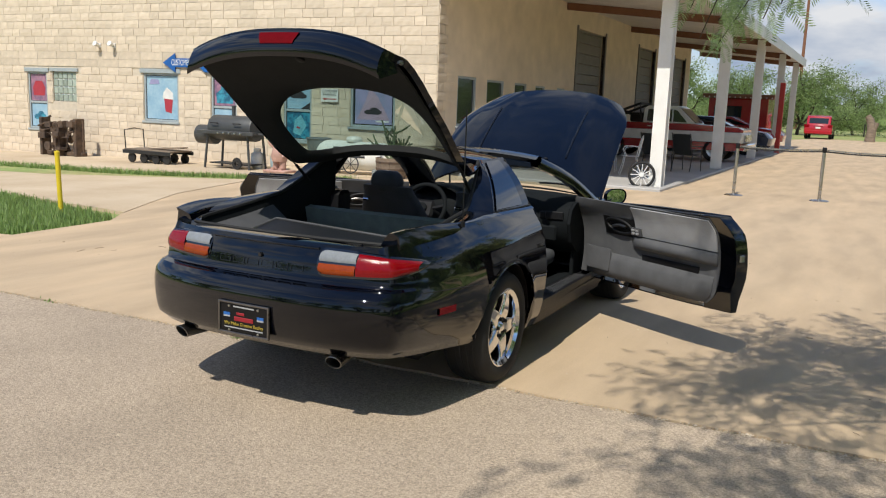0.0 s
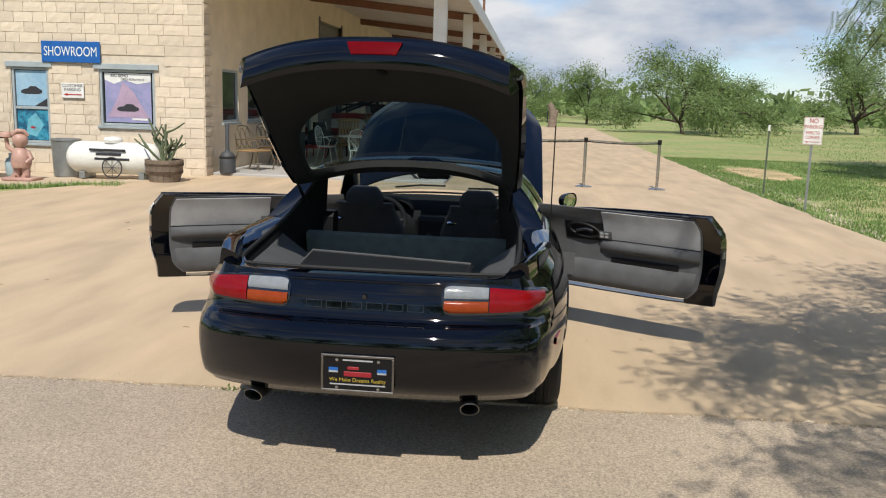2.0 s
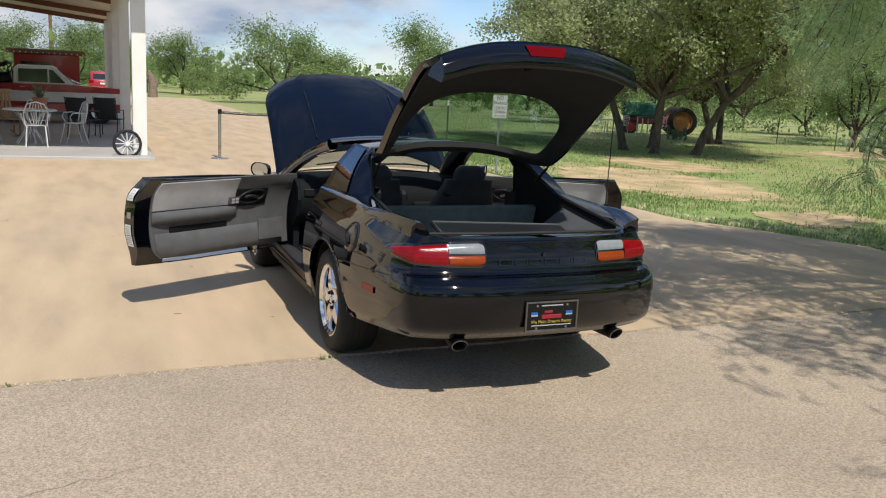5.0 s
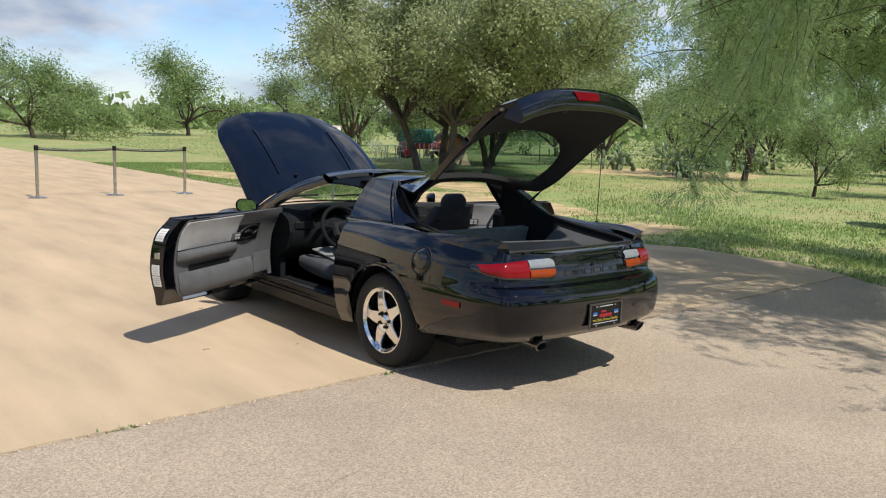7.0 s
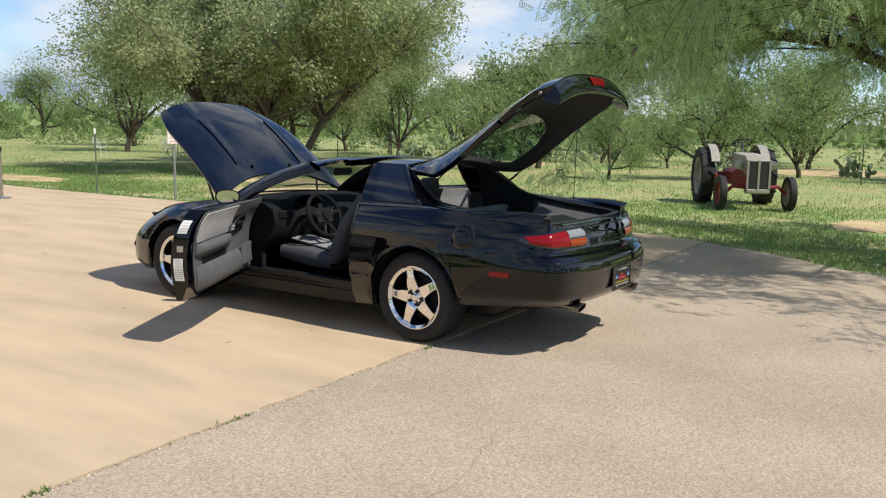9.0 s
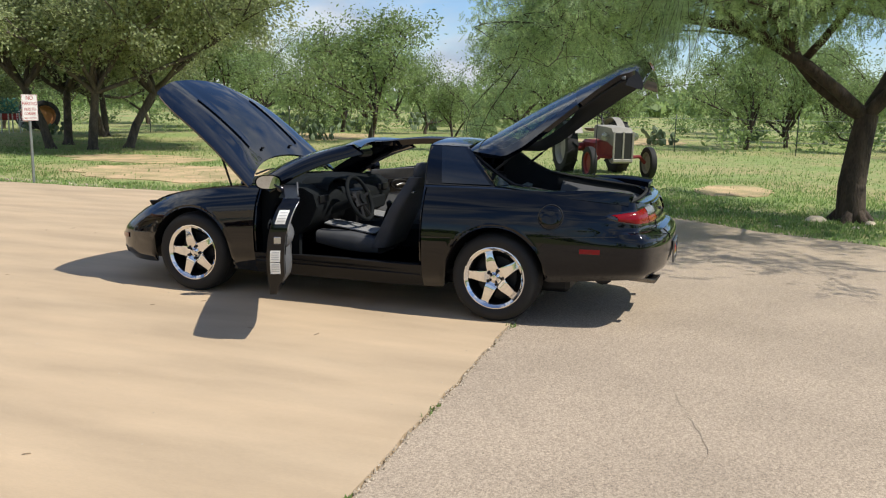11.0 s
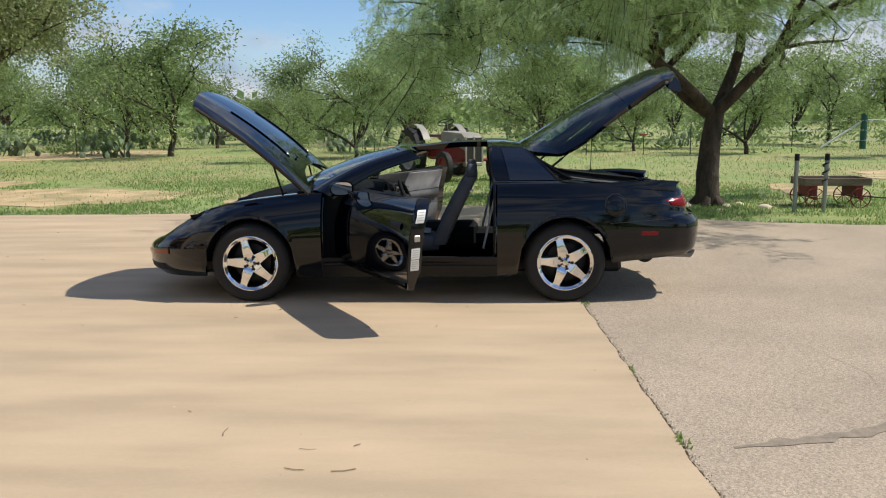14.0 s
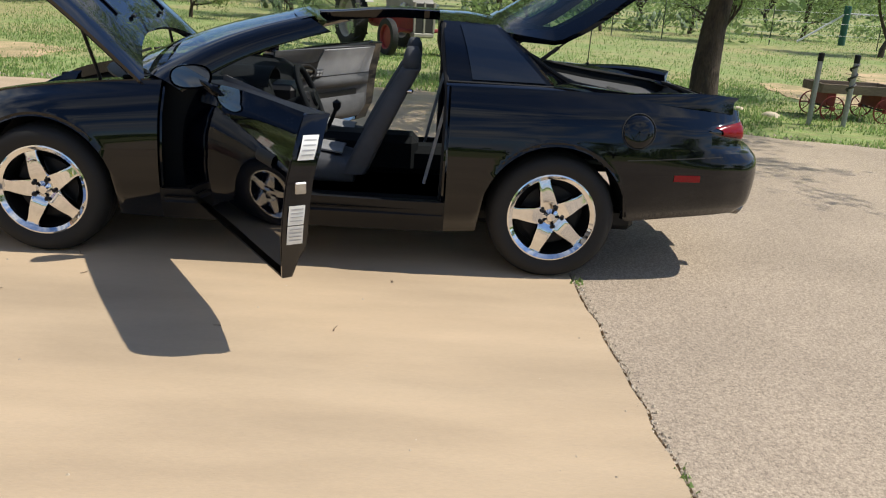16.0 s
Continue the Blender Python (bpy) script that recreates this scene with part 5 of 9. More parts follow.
FUEL = lambda r, a, out: side_surface(-0.395 + r * math.cos(a), 0.79 + r * math.sin(a), -1, out)
fuel_door = part("fuel_door", Shape().grid([[FUEL(r, 2 * math.pi * k / 32, out) for k in range(32)] for r, out in ((0.004, -0.010), (0.04, -0.009), (0.074, -0.007), (0.080, -0.003), (0.082, 0.004))], closed=True), M_PAINT, car, "round black fuel filler door", smooth=50)
part("fuel_door_gap", Shape().tube([FUEL(0.086, 2 * math.pi * k / 32, -0.0005) for k in range(33)], 0.0035, 6), M_RUBBER, fuel_door)
# seam where the bumper meets the quarters
for side in (-1, 1):
    part("bumper_seam", Shape().tube([side_surface(y, 0.672 - 0.05 * (y + 0.86), side, -0.0005) for y in np.linspace(-0.86, -0.35, 14)], 0.0028, 5), M_RUBBER, rear_bumper)
# lip over the badge band and seam of the bumper
part("tail_lip", Shape().tube([rear_surface(x, 0.862, -0.002) for x in np.linspace(-0.33, 0.33, 23)], 0.007, 7), M_PAINT, tail_panel, smooth=60)
# dark lower intakes of the nose
for side in (-1, 1):
    rows = []
    for k in range(7):
        x = 0.74 - 0.26 * k / 6
        rows.append([skin_point(x, r, side, "x", e, rear=False) for r, e in ((2.6, 0.004), (2.8, -0.004), (4.6, -0.004), (4.8, 0.004))])
    part("lower_intake", Shape().grid(rows), M_TRIM, front_bumper, smooth=40)


# wheels
def spoke_wheel(side, y):
    w = new("wheel")
    w.parent = car
    w.matrix_local = pose(side * HUB_X, y, WHEEL_R, 0, side * 90, 0)
    tagged(w, "chrome five-spoke wheel with black tyre")
    o = 0.03
    tyre = part("tyre", Shape().lathe([(0.222, o - 0.02), (0.228, o + 0.004), (0.245, o + 0.012), (0.275, o + 0.016), (0.300, o + 0.008), (0.316, o - 0.012), (0.3245, o - 0.04), (0.3255, o - 0.12),
                                       (0.3245, o - 0.20), (0.316, o - 0.228), (0.295, o - 0.245), (0.25, o - 0.245), (0.222, o - 0.22)], 56), M_RUBBER, w, "black road tyre", smooth=50)
    tread = Shape()
    for r in (0.3262,):
        for z in (-0.075, -0.115, -0.155):
            tread.lathe([(r, o + z), (r + 0.0025, o + z + 0.004), (r + 0.0025, o + z + 0.028), (r, o + z + 0.032)], 56)
    part("tread_rib", tread, M_RUBBER, tyre, smooth=30)
    rim = part("rim", Shape().lathe([(0.226, o - 0.02), (0.228, o + 0.002), (0.220, o + 0.004), (0.208, o - 0.006), (0.200, o - 0.012), (0.197, o - 0.03)], 56), M_CHROME, w, smooth=40)
    for k in range(5):
        a = 2 * math.pi * k / 5 + 0.26
        ca, sa = math.cos(a), math.sin(a)
        rows = []
        for t in np.linspace(0, 1, 13):
            r = 0.040 + 0.163 * t
            hw = 0.050 - 0.019 * smoothstep(0.0, 1.0, t) + 0.010 * smoothstep(0.88, 1.0, t)
            h = o - 0.030 + 0.022 * math.sin(math.pi * (0.25 + 0.6 * t)) - 0.008 * smoothstep(0.25, 0.0, t)
            prof = [(-hw, h - 0.045), (-hw, h - 0.012), (-hw * 0.86, h - 0.002), (-hw * 0.55, h), (0, h - 0.004), (hw * 0.55, h), (hw * 0.86, h - 0.002), (hw, h - 0.012), (hw, h - 0.045)]
            rows.append([(r * ca - q * sa, r * sa + q * ca, z) for q, z in prof])
        part("spoke", Shape().grid(rows), M_CHROME, rim, smooth=40)
        b = a + math.pi / 5
        part("lug_nut", Shape().lathe([(0.0, 0.0), (0.009, -0.001), (0.0115, -0.008), (0.0115, -0.03)], 8, pose(0.050 * math.cos(b), 0.056 * math.sin(b), o - 0.004)), M_TRIM, rim)
    part("hub_cap", Shape().lathe([(0.0, o - 0.006), (0.020, o - 0.008), (0.027, o - 0.018), (0.050, o - 0.030), (0.068, o - 0.034), (0.072, o - 0.06)], 30), M_CHROME, rim, smooth=40)
    # barrel, disc and backing are black to stand for shade behind the spokes
    part("rim_barrel", Shape().lathe([(0.1975, o - 0.028), (0.190, o - 0.10), (0.185, o - 0.19), (0.222, o - 0.21)], 48), M_TRIM, w, smooth=40)
    part("brake_disc", Shape().lathe([(0.05, o - 0.085), (0.150, o - 0.085), (0.150, o - 0.10), (0.05, o - 0.10)], 36), M_TRIM, w)
    part("wheel_well_shade", Shape().lathe([(0.05, o - 0.16), (0.185, o - 0.16)], 30), M_TRIM, w)
    return w


for side in (-1, 1):
    for y in (0.0, WHEELBASE):
        spoke_wheel(side, y)
        # liner inside the arch
        rows = []
        for k in range(17):
            a = math.pi * (k / 16) * 0.96 + 0.063
            rows.append([(side * q, y - 0.385 * math.cos(a), 0.325 + 0.385 * math.sin(a)) for q in (0.885, 0.74, 0.56)])
        part("wheel_arch_liner", Shape().grid(rows), M_TRIM, car, smooth=50, thick=0.01)

# ---------------------------------------------------------------- doors
DOOR_OPEN = 59.0


def car_door(side):
    """Built shut, then swung open about its front edge."""
    hinge = Vector((side * 0.885, DOOR_F, 0))
    swing = Matrix.Translation((side * 0.821, 1.862, 0)) @ Matrix.Rotation(radians(-side * DOOR_OPEN) * -1, 4, "Z") @ Matrix.Translation(-hinge)
    keep = lambda p: DOOR_R <= p[1] <= DOOR_F
    cols = [skin_column(s, side, 0.0, False)[FINE + 2:] for s in STATIONS if keep(s[0])]

    def round_back(z):
        """How far the rear edge curves forward at a height."""
        return 0.075 * smoothstep(0.80, 0.955, z) ** 1.4 + 0.045 * smoothstep(0.62, 0.33, z)

    cols = [[(x, y + round_back(z) * max(0.0, 1 - i / (len(cols) - 1) / 0.22), z) for x, y, z in c] for i, c in enumerate(cols)]
    outer = Shape().grid(cols, flip=side > 0).turned(swing)
    d = part("door", outer, M_PAINT, car, "open black door with grey cloth trim panel", smooth=50, thick=0.012)
    n = len(cols)

    def inside(t, z, inset):
        """A place on the inner face: t from rear edge to front edge."""
        c = cols[min(n - 1, max(0, int(round(t * (n - 1)))))]
        zs = [q[2] for q in c]
        x = float(np.interp(z, zs, [abs(q[0]) for q in c]))
        if inset > 0.03 and t < 0.3:
            inset *= 1 - 0.6 * smoothstep(0.47, 0.335, z) * (1 - t / 0.3)
        y = DOOR_R + (DOOR_F - DOOR_R) * t + round_back(z) * max(0.0, 1 - t / 0.22)
        return Vector((side * (x - inset), y, z))

    def panel(t0, t1, z0, z1, inset, mat, name, nt=10, nz=6, bulge=0.0, shape=0.0, label="", parent=d):
        rows = []
        for i in range(nt + 1):
            row = []
            for k in range(nz + 1):
                z = z0 + (z1 - z0) * k / nz
                t2 = t0 + shape * smoothstep(0.47, 0.355, z) ** 2
                t = t2 + (t1 - t2) * i / nt
                row.append(inside(t, z, inset + bulge * math.sin(math.pi * i / nt) ** 0.4 * math.sin(math.pi * k / nz) ** 0.4))
            rows.append(row)
        return part(name, Shape().grid(rows).turned(swing), mat, parent, label, smooth=50, thick=0.012, offset=0)

    inner = 0.108
    # shell edges: rear jamb face, top, bottom, front
    for name, pts in (("door_rear_edge", [(0.0, z) for z in np.linspace(0.33, 0.945, 9)]), ("door_top_edge", [(t, 0.945 - 0.045 * t) for t in np.linspace(0, 1, 9)]),
                      ("door_bottom_edge", [(t, 0.335) for t in np.linspace(0, 1, 9)]), ("door_front_edge", [(1.0, z) for z in np.linspace(0.33, 0.89, 9)])):
        rows = [[inside(t, z, 0.004), inside(t, z, 0.06), inside(t, z, inner)] for t, z in pts]
        if name == "door_rear_edge":
            for r in rows:
                r[2].y += 0.004
        part(name, Shape().grid(rows).turned(swing), M_PAINT if "top" not in name else M_TRIM, d, smooth=40, thick=0.008, offset=0)
    panel(0.0, 0.16, 0.33, 0.945, inner - 0.006, M_PAINT, "door_inner_rim", 3, 10)
    panel(0.085, 1.0, 0.365, 0.93, inner, M_DOORCARD, "door_card", 18, 14, shape=0.06, label="grey moulded door card")
    panel(0.095, 0.60, 0.715, 0.915, inner + 0.008, M_GREY_TRIM, "cloth_insert", 12, 6, 0.010, label="light grey cloth insert", parent=d)
    panel(0.095, 0.62, 0.625, 0.700, inner + 0.012, M_DOORCARD, "armrest", 12, 6, 0.050, label="padded armrest", parent=d)
    panel(0.20, 0.56, 0.545, 0.588, inner + 0.008, M_TRIM, "map_pocket", 8, 3, 0.004, parent=d)
    panel(0.11, 0.95, 0.375, 0.545, inner + 0.006, M_DOORCARD, "lower_panel", 14, 7, 0.042, shape=0.05, parent=d)
    panel(0.76, 0.94, 0.42, 0.58, inner + 0.046, M_DOORCARD, "speaker_grille", 8, 8, 0.008, label="grey speaker grille", parent=d)
    panel(0.60, 0.82, 0.695, 0.825, inner + 0.008, M_TRIM, "handle_recess", 8, 6, 0.006, parent=d)
    ring = [inside(0.71 + 0.085 * math.cos(a), 0.762 + 0.048 * math.sin(a) + 0.014 * math.cos(a), inner + 0.022) for a in [2 * math.pi * k / 24 for k in range(25)]]
    part("handle_bezel", Shape().tube([swing @ q for q in ring], 0.011, 7), M_TRIM, d, "black oval bezel round the door handle", smooth=60)
    part("inner_handle", Shape().tube([swing @ inside(0.66 + 0.09 * k / 4, 0.762 + 0.010 * math.sin(k), inner + 0.030) for k in range(5)], 0.012, 8), M_SOOTSTEEL, d, "grey inner door handle", smooth=60)
    panel(0.555, 0.625, 0.715, 0.770, inner + 0.024, M_DARK_TRIM, "switch_panel", 5, 5, 0.006, parent=d)
    for k in range(4):
        t, z = 0.570 + 0.026 * (k % 2), 0.724 + 0.022 * (k // 2)
        panel(t, t + 0.018, z, z + 0.014, inner + 0.034, M_GREY_TRIM, "window_switch", 2, 2, 0.003, parent=d)
    # stickers and latch on the rear edge
    for z0, z1, mat in ((0.795, 0.880, M_PAPER), (0.550, 0.625, M_PAPER), (0.470, 0.545, M_PAPER)) if side < 0 else ():
        rows = [[inside(0, z, 0.022) + Vector((0, -0.008, 0)), inside(0, z, 0.085) + Vector((0, -0.008, 0))] for z in np.linspace(z0, z1, 6)]
        st = part("door_sticker", Shape().grid(rows).turned(swing), mat, d, "white printed sticker", smooth=None, thick=0.002, offset=0)
        for k in range(4):
            z = z0 + (z1 - z0) * (0.2 + 0.2 * k)
            rr = [[inside(0, q, 0.030) + Vector((0, -0.0105, 0)), inside(0, q, 0.078) + Vector((0, -0.0105, 0))] for q in (z, z + 0.004)]
            part("text_bar", Shape().grid(rr).turned(swing), M_GREY_TRIM, st, smooth=None)
    lp = swing @ (inside(0, 0.69, 0.06) + Vector((0, -0.006, 0)))
    part("door_latch", Shape().box(-0.022, 0.022, -0.006, 0.006, -0.022, 0.022, 0.004, Matrix.Translation(lp) @ Matrix.Rotation(radians(side * DOOR_OPEN), 4, "Z")), M_STEEL, d)
    # outer handle and moulding
    rows = []
    for t in np.linspace(0.10, 0.23, 7):
        rows.append([inside(t, 0.735, -0.003), inside(t, 0.75, -0.012), inside(t, 0.775, -0.012), inside(t, 0.785, -0.003)])
    part("outer_handle", Shape().grid(rows).turned(swing), M_TRIM, d, smooth=40)
    # mirror: oval housing on a short foot, glass to the rear
    base = swing @ inside(0.86, 0.90, 0.0)
    rot = Matrix.Translation(base) @ Matrix.Rotation(radians(side * DOOR_OPEN), 4, "Z")
    mr = new("mirror")
    mr.parent = d
    mr.matrix_local = rot
    sec = []
    for k in range(11):
        a = math.pi * (k / 10) * 0.5
        q, dy = math.cos(a) ** 0.6, 0.075 * math.sin(a)
        sec.append([(side * (0.105 + 0.100 * q * math.copysign(abs(math.cos(b)) ** 0.75, math.cos(b))), dy, 0.045 + 0.058 * q * math.copysign(abs(math.sin(b)) ** 0.85, math.sin(b))) for b in [2 * math.pi * w / 24 for w in range(24)]])
    part("mirror_housing", Shape().grid(sec, closed=True), M_PAINT, mr, smooth=60)
    part("mirror_glass", Shape().add([(side * (0.105 + 0.090 * math.copysign(abs(math.cos(b)) ** 0.75, math.cos(b))), 0.006, 0.045 + 0.050 * math.copysign(abs(math.sin(b)) ** 0.85, math.sin(b))) for b in [2 * math.pi * w / 24 for w in range(24)]], [tuple(range(24))]), M_MIRROR, mr, smooth=None)
    part("mirror_foot", Shape().tube([(0.0, 0.02, -0.02), (side * 0.03, 0.025, 0.005), (side * 0.07, 0.03, 0.03)], 0.024, 10), M_PAINT, mr, smooth=60)
    return d


for side in (-1, 1):
    car_door(side)

# ---------------------------------------------------------------- cabin
part("cabin_floor", Shape().box(-0.72, 0.72, 0.30, 2.08, 0.30, 0.33).box(-0.10, 0.10, 0.35, 2.0, 0.33, 0.50, 0.04), M_DASH, car, "dark carpeted floor with centre tunnel")
dash_rows = []
for k in range(13):
    x = -0.72 + 1.44 * k / 12
    f = 1 - (abs(x) / 0.72) ** 2
    dash_rows.append([(x, 1.70, 0.50), (x, 1.56, 0.60), (x, 1.50 + 0.03 * f, 0.74), (x, 1.53 + 0.04 * f, 0.84), (x, 1.62 + 0.05 * f, 0.885 + 0.03 * f), (x, 1.85 + 0.1 * f, 0.90 + 0.02 * f), (x, 2.02 + 0.26 * f, 0.895)])
dash = part("dashboard", Shape().grid(dash_rows), M_DASH, car, "dark moulded dashboard", smooth=50, thick=0.02)
for side in (-1, 1):
    part("dash_end", Shape().prism([(1.70, 0.50), (1.56, 0.60), (1.50, 0.74), (1.53, 0.84), (1.62, 0.885), (1.85, 0.90), (2.06, 0.895), (2.06, 0.50)], "x", side * 0.722, side * 0.745), M_DASH, dash, smooth=None)
    part("kick_panel", Shape().box(side * 0.705, side * 0.735, 1.66, 2.08, 0.32, 0.52, 0.008), M_DASH, car)
    part("end_vent", Shape().box(side * 0.55, side * 0.69, 1.495, 1.512, 0.765, 0.825, 0.006), M_TRIM, dash)
part("gauge_hood", Shape().grid([[(-0.36 + 0.2 * math.cos(a), y, 0.86 + 0.085 * math.sin(a)) for a in np.linspace(0, math.pi, 13)] for y in (1.50, 1.62, 1.75)]), M_DASH, dash, smooth=50, thick=0.012)
part("radio_console", Shape().box(-0.13, 0.15, 1.42, 1.60, 0.46, 0.82, 0.03), M_TRIM, dash)
for k in range(3):
    part("air_vent", Shape().box(-0.60 + 0.55 * k, -0.50 + 0.55 * k, 1.505, 1.525, 0.77, 0.82, 0.008), M_TRIM, dash)
part("glove_box", Shape().box(0.22, 0.64, 1.50, 1.54, 0.60, 0.72, 0.015), M_DASH, dash)
sw = new("steering_wheel")
sw.parent = car
sw.matrix_local = pose(-0.37, 1.30, 0.785, 66)
part("wheel_rim", Shape().lathe([(0.185 + 0.017 * math.cos(a), 0.017 * math.sin(a)) for a in np.linspace(0, 2 * math.pi, 11)], 40), M_DASH, sw, smooth=60)
part("airbag_pad", Shape().box(-0.09, 0.09, -0.08, 0.065, -0.03, 0.012, 0.025), M_TRIM, sw)
for a in (0.15, math.pi - 0.15, -1.2, math.pi + 1.2):
    part("wheel_spoke", Shape().tube([(0.06 * math.cos(a), 0.06 * math.sin(a) - 0.01, -0.01), (0.182 * math.cos(a), 0.182 * math.sin(a), 0)], 0.015, 7), M_TRIM, sw)
part("steering_column", Shape().tube([(-0.37, 1.27, 0.79), (-0.37, 1.6, 0.66)], 0.04, 12), M_DASH, car)
con = part("centre_console", Shape().box(-0.12, 0.13, 0.70, 1.50, 0.33, 0.56, 0.04), M_DASH, car)
part("gear_lever", Shape().tube([(0.0, 1.25, 0.55), (0.0, 1.20, 0.68)], 0.012, 8).lathe([(0, 0.05), (0.026, 0.03), (0.024, 0.0), (0.01, -0.02)], 14, pose(0, 1.195, 0.69)), M_TRIM, con)


def front_seat(x):
    st = new("front_seat")
    st.parent = car
    st.matrix_local = pose(x, 1.26, 0.33)
    tagged(st, "charcoal cloth bucket seat with headrest")

    def cushion(name, rows_fn, mat, n=10, m=10):
        rows = []
        for i in range(n + 1):
            rows.append([rows_fn(i / n, 2 * math.pi * k / m) for k in range(m)])
        s = Shape().grid(rows, closed=True)
        s.f.append(tuple(range(m)))
        s.f.append(tuple(range(n * m, n * m + m))[::-1])
        return part(name, s, mat, st, smooth=70)

    def sup(a, e=0.45):
        c, s = math.cos(a), math.sin(a)
        return math.copysign(abs(c) ** e, c), math.copysign(abs(s) ** e, s)

    def seat(t, a):
        c, s = sup(a)
        w, h = 0.245 - 0.02 * (1 - t), 0.085 * (0.75 + 0.25 * math.sin(math.pi * t))
        return (w * c, -0.22 + 0.54 * t, 0.10 + 0.05 * t + h * s - (0.02 * (1 - abs(c)) if s > 0 else 0))

    def back(t, a):
        c, s = sup(a)
        w = 0.245 - 0.06 * smoothstep(0.6, 1.0, t) + 0.012 * math.sin(math.pi * t)
        d = 0.075 - 0.02 * t
        y = -0.22 - 0.25 * t - 0.03 * t * t
        return (w * c, y + d * s + (0.025 * (1 - abs(c)) * -1 if s > 0 else 0), 0.10 + 0.56 * t)

    def head(t, a):
        c, s = sup(a, 0.6)
        r = math.sin(math.pi * (0.12 + 0.76 * t)) ** 0.5
        return (0.125 * c * r, -0.505 + 0.05 * s * r, 0.615 + 0.15 * t)

    cushion("seat", seat, M_SEAT, 12, 20)
    cushion("backrest", back, M_SEAT, 14, 20)
    cushion("headrest", head, M_SEAT, 10, 16)
    ins = [[(-0.13 + 0.26 * k / 6, -0.15 + 0.45 * i / 6, 0.196 + 0.055 * i / 6 + 0.012 * math.sin(math.pi * k / 6)) for k in range(7)] for i in range(7)]
    part("seat_insert", Shape().grid(ins), M_SEAT_INSERT, st, smooth=60, thick=0.01)
    part("belt_guide", Shape().box(-0.20, -0.14, -0.52, -0.42, 0.54, 0.56, 0.008), M_CHROME, st)
    return st


for x in (-0.37, 0.37):
    front_seat(x)
    part("seat_belt", Shape().tube([(x * 1.75, 0.52, 0.98), (x * 1.6, 0.56, 0.85), (x * 1.62, 0.66, 0.40)], 0.012, 4), M_GREY_TRIM, car)
# rear bench and cargo well
part("rear_seat", Shape().box(-0.58, 0.58, 0.20, 0.50, 0.40, 0.54, 0.05), M_SEAT_INSERT, car)
rs = Shape().grid([[(x, 0.20 - 0.10 * t + 0.02 * (x / 0.55) ** 2, 0.50 + 0.395 * t) for x in np.linspace(-0.57, 0.57, 13)] for t in np.linspace(0, 1, 7)])
part("rear_seat_back", rs, M_CARPET, car, "grey-green carpeted back of the folding rear seat", smooth=50, thick=0.05)
part("cargo_floor", Shape().grid([[(-0.62, y, z), (0.62, y, z)] for y, z in ((0.12, 0.60), (-0.30, 0.58), (-0.40, 0.50), (-0.88, 0.50))]), M_CARPET, car, "dark carpeted cargo floor", smooth=40, thick=0.02)
for side in (-1, 1):
    rows = []
    for y in np.linspace(-0.92, 0.33, 16):
        gx, gz = gutter(y)
        rows.append([(side * (gx - 0.004), y, gz - 0.01), (side * (gx - 0.02), y, gz - 0.06), (side * min(0.60, gx), y, 0.80), (side * 0.60, y, 0.52)])
    part("cargo_side_trim", Shape().grid(rows), M_DASH, car, "charcoal cargo side trim", smooth=40, thick=0.008)
    part("belt_tower", Shape().box(side * 0.50, side * 0.64, 0.30, 0.44, 0.78, 0.98, 0.03), M_TRIM, car)
part("cargo_rear_trim", Shape().grid([[(x, -0.915, 0.868), (x, -0.88, 0.80), (x, -0.88, 0.50)] for x in np.linspace(-0.60, 0.60, 9)]), M_DARK_TRIM, car, smooth=40, thick=0.008)
cover = part("cargo_cover", Shape().box(-0.42, 0.42, -0.17, 0.17, -0.011, 0.011, 0.006, pose(0.0, -0.62, 0.825, 11, 1.5, -4)), M_TRIM, car, "black framed roof-panel stowage cover lying in the cargo well")
part("cover_rim", Shape().tube([pose(0.0, -0.62, 0.825, 11, 1.5, -4) @ V3 for V3 in (Vector((-0.41, -0.16, 0.012)), Vector((0.41, -0.16, 0.012)), Vector((0.41, 0.16, 0.012)), Vector((-0.41, 0.16, 0.012)), Vector((-0.41, -0.16, 0.012)))], 0.008, 6), M_DARK_TRIM, cover)
for x in (-0.22, 0.18):
    part("cover_latch", Shape().box(x - 0.02, x + 0.02, -0.168, -0.15, 0.008, 0.02, 0.004, pose(0.0, -0.62, 0.825, 11, 1.5, -4)), M_TRIM, cover)
for side in (-1, 1):
    rows = [[(side * 0.632, y, gutter(y)[1] - 0.05), (side * 0.50, y, 0.80 + 0.02 * t), (side * 0.455, y, 0.775), (side * 0.45, y, 0.52)] for t, y in ((k / 8, -0.90 + 0.72 * k / 8) for k in range(9))]
    part("cargo_ledge", Shape().grid(rows), M_DARK_TRIM, car, "charcoal moulded ledge beside the cargo well", smooth=40, thick=0.008)
part("cargo_ledge", Shape().grid([[(x, -0.91, 0.845), (x, -0.80, 0.805), (x, -0.78, 0.52)] for x in np.linspace(-0.58, 0.58, 9)]), M_DARK_TRIM, car, smooth=40, thick=0.008)

# ---------------------------------------------------------------- trees, grass, cactus
M_BARK = material("dark_mesquite_bark", (0.085, 0.062, 0.045), 0.95, color2=(0.035, 0.026, 0.02), scale=9, fine=50, amount=0.7, bump=0.02, bump_scale=26, stretch=(1, 1, 0.3))
M_BARK_OAK = material("grey_oak_bark", (0.14, 0.115, 0.09), 0.95, color2=(0.06, 0.05, 0.04), scale=8, fine=40, amount=0.7, bump=0.015, bump_scale=22, stretch=(1, 1, 0.3))


